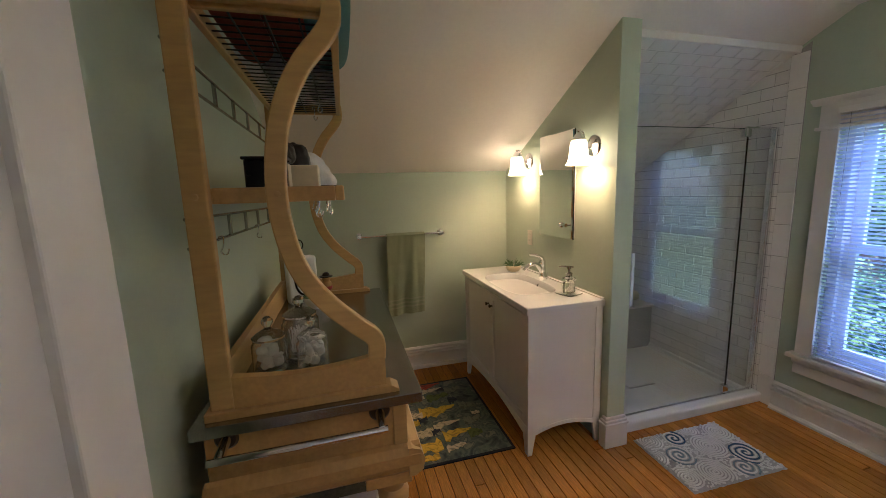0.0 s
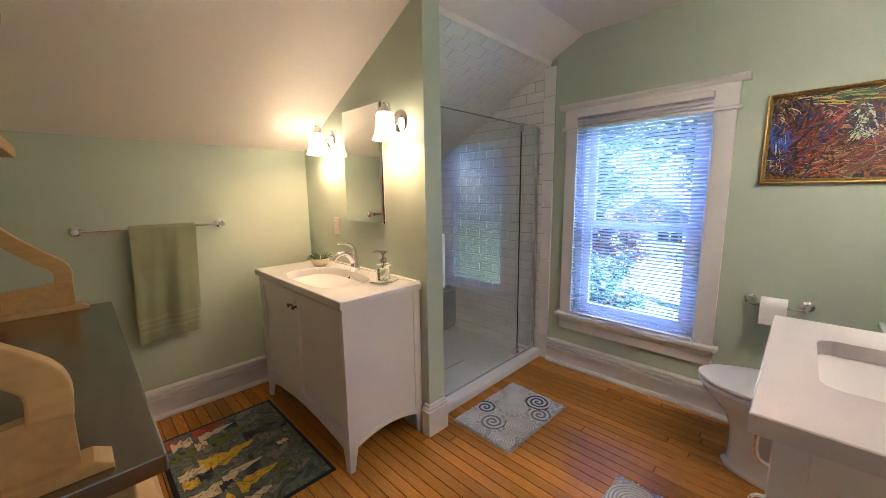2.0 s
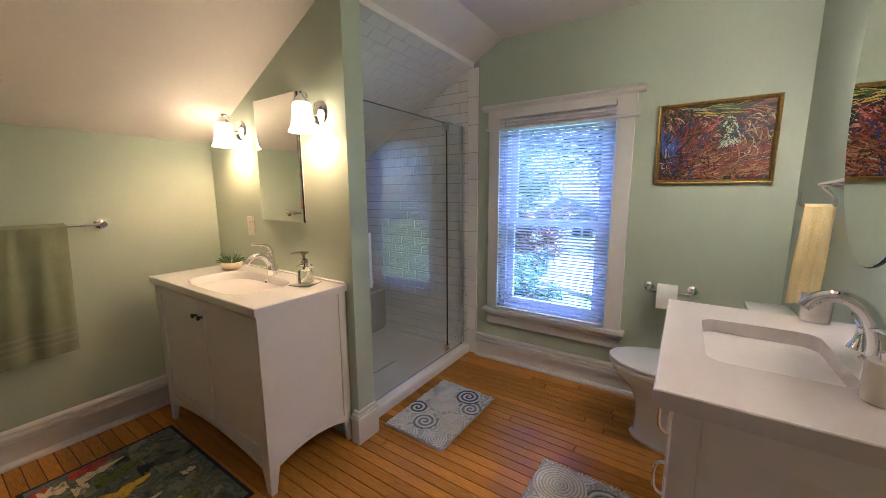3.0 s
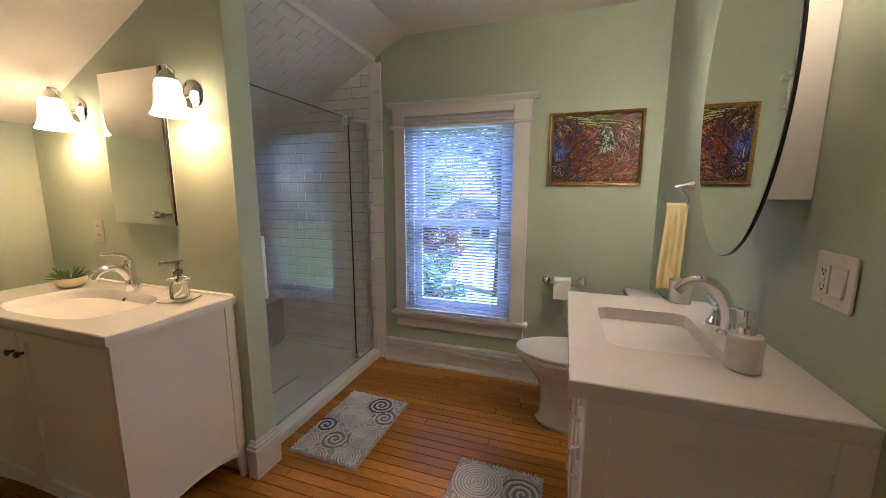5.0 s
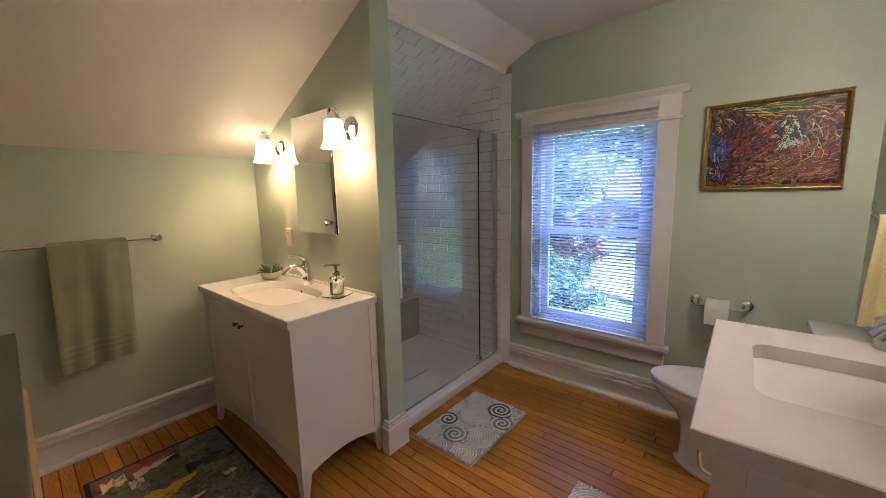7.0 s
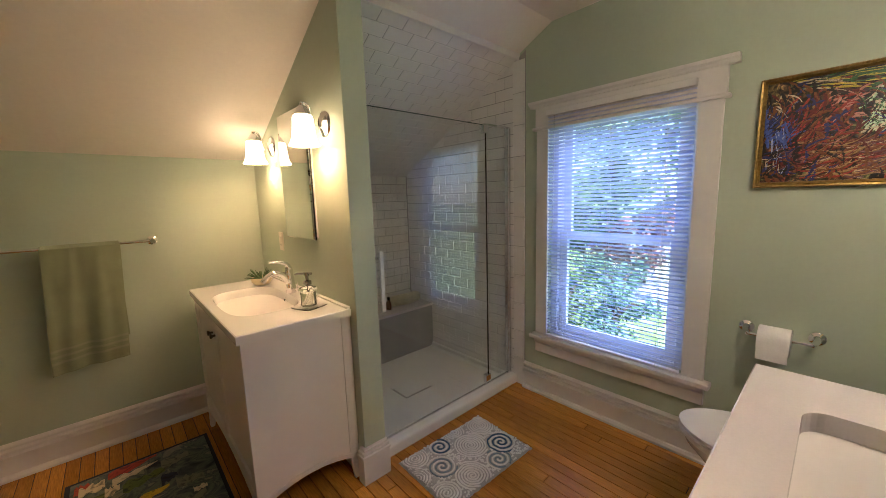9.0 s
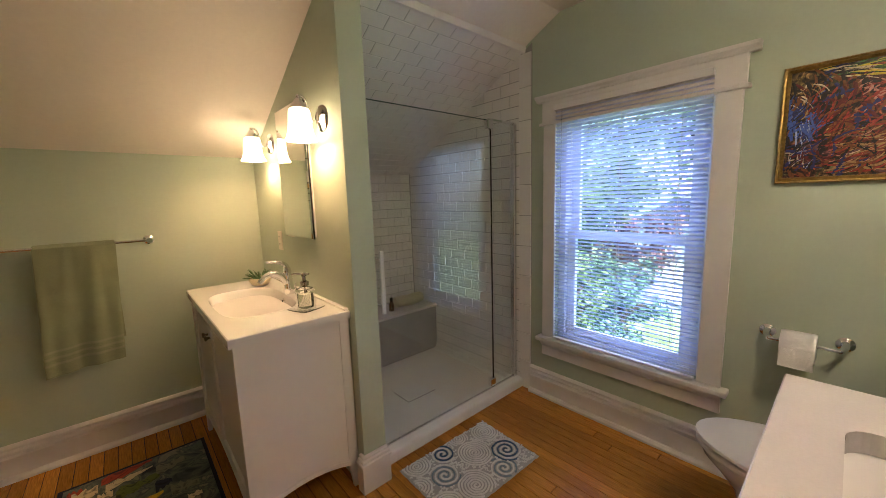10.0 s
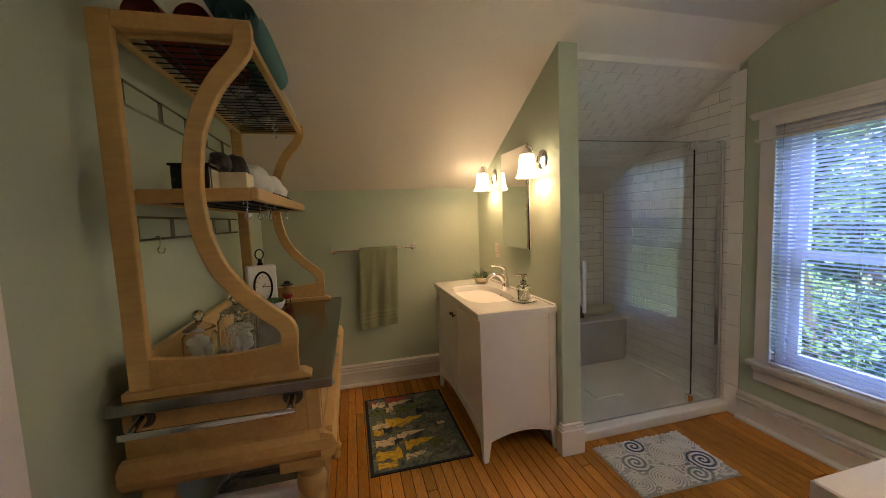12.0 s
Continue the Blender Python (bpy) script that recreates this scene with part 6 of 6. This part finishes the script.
bath_mat(2.217, 1.612, 0.60, 0.405, -1.5, "white tufted bath mat with blue rings before the shower", 1.0,
         [(0.205, -0.060, 0.080, "navy"), (-0.070, 0.140, 0.062, "navy"), (-0.155, 0.020, 0.072, "slate"), (0.065, 0.035, 0.095, "white"), (0.225, 0.120, 0.080, "white"), (-0.085, -0.125, 0.090, "white"), (0.070, 0.175, 0.060, "white"),
          (-0.225, 0.160, 0.068, "white"), (-0.250, -0.120, 0.072, "white"), (0.095, -0.140, 0.070, "slate"), (-0.295, 0.040, 0.060, "white")])
bath_mat(1.855, 0.770, 0.60, 0.405, -1.5, "white tufted bath mat with grey and blue rings beside the vanity", 5.0,
         [(0.165, 0.085, 0.115, "white"), (0.160, -0.120, 0.092, "slate"), (-0.060, -0.070, 0.085, "white"), (-0.040, 0.120, 0.080, "white"), (-0.200, 0.030, 0.085, "navy"), (-0.190, -0.140, 0.075, "white"), (-0.220, 0.165, 0.080, "white"), (0.290, 0.000, 0.060, "white")])

RUG = ramp_material("dark_printed_rug", [(0.30, (0.02, 0.025, 0.030)), (0.42, (0.085, 0.105, 0.09)), (0.50, (0.16, 0.18, 0.13)), (0.56, (0.07, 0.085, 0.08)), (0.62, (0.27, 0.26, 0.18)), (0.70, (0.15, 0.16, 0.12))], 9, 0.85, 1.2, 5, 0.3)
RUG_EDGE = material("dark_rug_binding", (0.014, 0.017, 0.026), 0.9, grain=0.2, scale=200, bump=0.5)
rug = tagged(part("art_rug", box(0.648, 1.243, 1.972, 2.846, 0.0006, 0.007, 0.002), RUG_EDGE), "dark abstract printed rug with yellow, red and cream patches", "rug")
part("printed_field", box(0.668, 1.226, 1.990, 2.828, 0.0068, 0.0078), RUG, rug)


def patch_material(name, c, dark):
    return ramp_material(name, [(0.30, dark), (0.40, tuple(0.6 * k for k in c)), (0.47, c), (0.60, tuple(min(1, 1.15 * k) for k in c)), (0.72, dark)], 16, 0.85, 2.0, 6, 0.3)


PATCH = {"yellow": patch_material("printed_yellow", (0.68, 0.43, 0.04), (0.40, 0.23, 0.04)), "red": patch_material("printed_red", (0.42, 0.06, 0.03), (0.20, 0.04, 0.03)), "cream": patch_material("printed_cream", (0.66, 0.54, 0.33), (0.20, 0.17, 0.13)),
         "green": patch_material("printed_green", (0.12, 0.15, 0.04), (0.03, 0.045, 0.03)), "grey": patch_material("printed_grey", (0.20, 0.20, 0.14), (0.06, 0.07, 0.06)), "navy": patch_material("printed_navy", (0.02, 0.028, 0.05), (0.015, 0.015, 0.02))}
rng = random.Random(21)
# patches as: colour, start along the width, length, place along the rug, height at the start, height at the tip, lean
for i, (c, u0, ln, v, h0, h1, lean) in enumerate((("red", 0.02, 0.10, 0.93, 0.060, 0.045, 0.0), ("cream", 0.05, 0.17, 0.885, 0.055, 0.060, 0.02), ("red", 0.24, 0.36, 0.945, 0.070, 0.015, 0.05), ("cream", 0.27, 0.33, 0.865, 0.055, 0.006, 0.05),
                                                 ("green", 0.02, 0.22, 0.755, 0.045, 0.030, 0.01), ("cream", 0.22, 0.10, 0.775, 0.055, 0.045, 0.02), ("green", 0.34, 0.30, 0.76, 0.065, 0.030, 0.03), ("yellow", 0.19, 0.46, 0.535, 0.115, 0.012, 0.07),
                                                 ("cream", 0.02, 0.20, 0.545, 0.060, 0.050, 0.0), ("navy", 0.14, 0.12, 0.47, 0.040, 0.030, 0.02), ("yellow", 0.03, 0.12, 0.455, 0.045, 0.040, 0.0), ("cream", 0.29, 0.34, 0.36, 0.060, 0.008, 0.04),
                                                 ("cream", 0.04, 0.24, 0.31, 0.050, 0.055, 0.01), ("navy", 0.25, 0.10, 0.30, 0.040, 0.020, 0.02), ("yellow", 0.36, 0.34, 0.235, 0.075, 0.012, 0.04), ("yellow", 0.03, 0.28, 0.155, 0.060, 0.075, 0.01),
                                                 ("cream", 0.34, 0.22, 0.10, 0.050, 0.015, 0.02), ("grey", 0.62, 0.22, 0.84, 0.06, 0.03, 0.02), ("grey", 0.70, 0.20, 0.58, 0.07, 0.04, -0.02), ("grey", 0.66, 0.22, 0.36, 0.06, 0.04, 0.03),
                                                 ("navy", 0.60, 0.12, 0.68, 0.06, 0.02, 0.0), ("green", 0.64, 0.16, 0.20, 0.06, 0.03, 0.02), ("cream", 0.80, 0.10, 0.45, 0.03, 0.02, 0.0), ("yellow", 0.04, 0.20, 0.05, 0.04, 0.03, 0.0))):
    top, bot = [], []
    for k in range(9):
        f = k / 8
        x = 0.672 + 0.55 * (u0 + ln * f)
        y = 1.995 + 0.828 * (v + lean * f)
        h = 1.25 * (h0 + (h1 - h0) * f) / 2
        top.append((min(x, 1.222), min(y + h * (1 + 0.5 * rng.uniform(-1, 1)), 2.824)))
        bot.append((min(x, 1.222), max(y - h * (1 + 0.5 * rng.uniform(-1, 1)), 1.994)))
    zt = 0.0082 + 0.00012 * i
    part("printed_patch", prism(top + bot[::-1], "z", 0.0070, zt), PATCH[c], rug)

# ---- entry door standing open ----
door = thing("door_1", (0.10, YM, 0), "white panelled door standing open beside the rack", "door", kind="structure")
DX0, DX1, DY0, DY1 = 0.058, 0.095, YM + 0.02, YM + 0.795
bm = box(DX0, DX1, DY0, DY0 + 0.11, 0.012, 2.03, 0.003)
box(DX0, DX1, DY1 - 0.11, DY1, 0.012, 2.03, 0.003, bm)
for z0, z1 in ((0.012, 0.22), (0.86, 1.0), (1.91, 2.03)):
    box(DX0, DX1, DY0 + 0.11, DY1 - 0.11, z0, z1, 0.003, bm)
part("door_frame", bm, TRIM, door)
for z0, z1 in ((0.22, 0.86), (1.0, 1.91)):
    part("door_panel", box(DX0 + 0.012, DX1 - 0.012, DY0 + 0.108, DY1 - 0.108, z0 - 0.002, z1 + 0.002), TRIM, door)
part("door_handle", lathe([(0, 0.062), (0.020, 0.058), (0.027, 0.045), (0.020, 0.032), (0.009, 0.026), (0.009, 0.006), (0.025, 0.004), (0.026, 0.0)], n=20), BRONZE, door, "dark bronze knob", True).matrix_basis = pose(DX1, DY1 - 0.06, 0.95, 0, 90, 0)
bm = box(0.885, 0.90, YM - 0.12, YM - 0.001, 0, 2.06)
box(0.90, 0.99, wall_y(0.9), YM - 0.02, 0, 2.06, 0.003, bm)
box(0.0, 0.90, YM + 0.0005, YM + 0.022, 2.06, 2.18, 0.003, bm)
box(0.10, 0.115, YM - 0.12, YM - 0.001, 0, 2.06, bm=bm)
setting("trim_door_casing", bm, TRIM, "white painted doorway casing", "trim")

# ---- outside, beyond the window ----
GRASS = ramp_material("sunlit_lawn", [(0.3, (0.13, 0.21, 0.06)), (0.5, (0.22, 0.31, 0.11)), (0.7, (0.33, 0.39, 0.18))], 1.5, 0.9, 0.5, 8, 0.5)
CONCRETE = material("pale_concrete_drive", (0.40, 0.39, 0.35), 0.9, grain=0.1, scale=8, stain=0.1, stain_scale=0.6)
SIDING = material("white_clapboard", (0.62, 0.62, 0.60), 0.7, grain=0.05, scale=4)
ROOF = material("grey_shingle", (0.12, 0.12, 0.12), 0.9, grain=0.2, scale=6)
BARK = material("brown_bark", (0.09, 0.065, 0.045), 0.95, grain=0.3, scale=9, bump=0.8, bump_scale=20)
FOLIAGE = material("green_foliage", (0.11, 0.17, 0.06), 0.6, grain=0.35, scale=1.6, stain=0.3, stain_scale=0.5)
BLUE_LEAF = material("blue_green_foliage", (0.10, 0.19, 0.13), 0.55, grain=0.35, scale=1.6, stain=0.3, stain_scale=0.5)
BLOSSOM = material("dusty_rose_blossom", (0.34, 0.17, 0.16), 0.7, grain=0.4, scale=2.0, stain=0.4, stain_scale=0.8)
GZ0 = -3.0
setting("ground", box(3.6, 260, -160, 160, GZ0 - 0.3, GZ0), GRASS, "sunlit green lawn", "ground")
setting("road", box(16.0, 34, 2.2, 9.6, GZ0, GZ0 + 0.03), CONCRETE, "pale concrete driveway", "road")


def house(at, w, d, h, label):
    x, y = at
    hs = thing("garage", (x, y, GZ0), label, "building")
    part("wall", box(x, x + d, y - w / 2, y + w / 2, GZ0, GZ0 + h), SIDING, hs)
    part("roof", prism([(y - w / 2 - 0.4, GZ0 + h), (y + w / 2 + 0.4, GZ0 + h), (y, GZ0 + h + w * 0.32)], "x", x - 0.3, x + d + 0.3), ROOF, hs)
    for yy in (y - w * 0.24, y + w * 0.24):
        f = part("window", box(x - 0.06, x + 0.02, yy - 0.75, yy + 0.75, GZ0 + 1.0, GZ0 + 2.2), SIDING, hs)
        for k in (-1, 1):
            part("pane", box(x - 0.08, x - 0.055, yy + k * 0.36 - 0.31, yy + k * 0.36 + 0.31, GZ0 + 1.08, GZ0 + 2.12), SLOT, f)


house((27.0, 7.6), 5.2, 6.0, 2.3, "white clapboard garage across the drive")


def tree(at, height, spread, seed, base=0.35, leaves=2600, size=0.16, mat=FOLIAGE, label="leafy green tree in the sunlit yard"):
    """A tapered trunk with limbs and a ragged crown of leaves."""
    r = random.Random(seed)
    x, y = at
    t = thing("tree", (x, y, GZ0), label, "tree", "yard trees")
    trunk = curve([(x, y, GZ0), (x + 0.1, y - 0.05, GZ0 + height * 0.3), (x - 0.1, y + 0.1, GZ0 + height * 0.6), (x, y, GZ0 + height * 0.85)], 4)
    part("trunk", tube(trunk, [0.24 * (1 - 0.8 * k / len(trunk)) * height / 9 for k in range(len(trunk))], n=9), BARK, t)
    clumps = []
    for k in range(13):
        a, f = r.uniform(0, 6.283), r.uniform(base, 0.95)
        q = spread * (1.0 - 0.55 * abs(f - 0.6)) * r.uniform(0.45, 1.0)
        s0 = Vector((x, y, GZ0 + height * f * 0.85))
        e = Vector((x + q * math.cos(a), y + q * math.sin(a), GZ0 + height * f + r.uniform(0, 0.8)))
        part("limb", tube([s0, (s0 + e) / 2 + Vector((0, 0, 0.25)), e], [0.07, 0.045, 0.015], n=6), BARK, t)
        clumps.append((e, r.uniform(0.7, 1.3) * spread * 0.36))
        clumps.append(((s0 + e) / 2, r.uniform(0.6, 1.0) * spread * 0.32))
    vs, fs = [], []
    for k in range(leaves):
        c, rad = clumps[k % len(clumps)]
        d = Vector((r.gauss(0, 1), r.gauss(0, 1), r.gauss(0, 0.8))).normalized() * rad * r.uniform(0.35, 1.05)
        p = c + d
        u = Vector((r.gauss(0, 1), r.gauss(0, 1), r.gauss(0, 1))).normalized()
        w = u.orthogonal().normalized()
        s = size * r.uniform(0.6, 1.3)
        n0 = len(vs)
        vs += [p - u * s, p + w * s * 0.45, p + u * s, p - w * s * 0.45]
        fs.append((n0, n0 + 1, n0 + 2, n0 + 3))
    me = bpy.data.meshes.new("crown")
    me.from_pydata([tuple(v) for v in vs], [], fs)
    me.materials.append(mat)
    ob = new("crown", me)
    ob.parent = t
    ob.matrix_parent_inverse = Matrix.Translation(-t.location)


tree((12.5, 8.2), 9.5, 3.2, 1)
tree((15.5, 3.0), 10.5, 3.3, 2, base=0.5)
tree((26.0, -1.5), 11.0, 4.5, 3, leaves=3000, size=0.24)
tree((30.0, 12.5), 12.0, 5.0, 4, leaves=3000, size=0.26)
tree((38.0, 5.0), 13.0, 6.0, 5, leaves=3200, size=0.34)
tree((22.0, -8.0), 11.0, 4.5, 6, leaves=3000, size=0.24)
tree((24.0, 22.0), 12.0, 5.0, 7, leaves=3000, size=0.28)
tree((8.6, 4.9), 7.5, 2.0, 11, base=0.45, leaves=3000, size=0.10)
tree((9.0, 4.9), 2.6, 1.3, 8, base=0.2, leaves=2200, size=0.09)
tree((10.5, 7.4), 5.0, 1.9, 12, base=0.25, leaves=2600, size=0.11)
tree((17.5, 8.6), 4.5, 2.2, 13, base=0.25, leaves=2600, size=0.14)
tree((8.2, 6.6), 3.0, 1.4, 9, base=0.2, leaves=2200, size=0.09)
tree((11.4, 4.55), 1.7, 1.25, 21, base=0.15, leaves=3400, size=0.085, mat=BLUE_LEAF, label="low blue-green shrub beside the drive")
tree((12.6, 5.9), 1.6, 1.2, 22, base=0.15, leaves=2600, size=0.09, mat=BLUE_LEAF, label="low blue-green shrub beside the drive")
tree((19.5, 6.5), 2.6, 1.5, 23, base=0.25, leaves=1800, size=0.12, mat=BLOSSOM, label="small dusty-rose flowering tree on the lawn")
tree((20.5, 8.6), 2.4, 1.4, 24, base=0.25, leaves=1600, size=0.12, mat=BLOSSOM, label="small dusty-rose flowering tree on the lawn")

# ---- floor boards and wall tiles ----
floor = setting("floor", box(XL - 0.1, XW + 0.05, YM - 0.12, YB + 0.05, -0.12, -0.006), GAP, "honey-coloured strip oak floor with dark joints", "floor")
rng = random.Random(5)
x, W = XL, 0.0572
while x < XW:
    y = YM - 0.12 - rng.random() * 0.8
    while y < YB:
        ln = rng.uniform(0.8, 2.3)
        a, b = max(y, YM - 0.12), min(y + ln, YB)
        x1p = min(x + W, XW)
        if b - a > 0.03 and x1p - x > 0.006:
            g, k = 0.0017, 0.0018
            me = bpy.data.meshes.new("plank")
            w, l = x1p - x - 2 * g, b - a - 2 * g
            vs = [(0, 0, -0.006), (w, 0, -0.006), (w, l, -0.006), (0, l, -0.006), (0, 0, -k), (w, 0, -k), (w, l, -k), (0, l, -k), (k, k, 0), (w - k, k, 0), (w - k, l - k, 0), (k, l - k, 0)]
            fs = [(8, 9, 10, 11)] + [(r + i, r + (i + 1) % 4, r + 4 + (i + 1) % 4, r + 4 + i) for r in (0, 4) for i in range(4)]
            me.from_pydata(vs, [], fs)
            me.materials.append(OAK)
            o = new("plank", me)
            o.parent = floor
            o.location = (x + g, a + g, rng.uniform(-0.0004, 0.0002))
        y += ln
    x += W

# trim tiles at the shower's edge, then field tiles
z = 0.0
while z < shower_z(1.9) - 0.02:
    h = min(0.203, shower_z(1.9) + 0.02 - z)
    me = bpy.data.meshes.new("trim_tile")
    v, f = tile_mesh([(1.826, z + 0.0015), (1.916, z + 0.0015), (1.916, z + h - 0.0015), (1.826, z + h - 0.0015)], "x", SX1 - 0.007, SX1 - 0.016)
    me.from_pydata(v, [], f)
    me.materials.append(TILE)
    o = new("trim_tile", me)
    o.parent = tiled_side
    z += 0.203
wall_tiles(tiled_side, "x", 1.919, SY1 - 0.013, 0.022, shower_z, SX1 - 0.007, SX1 - 0.0102)
wall_tiles(tiled_back, "y", SX0 + 0.008, SX1 - 0.013, 0.427, lambda u: SK - 0.002, SY1 - 0.007, SY1 - 0.0102)
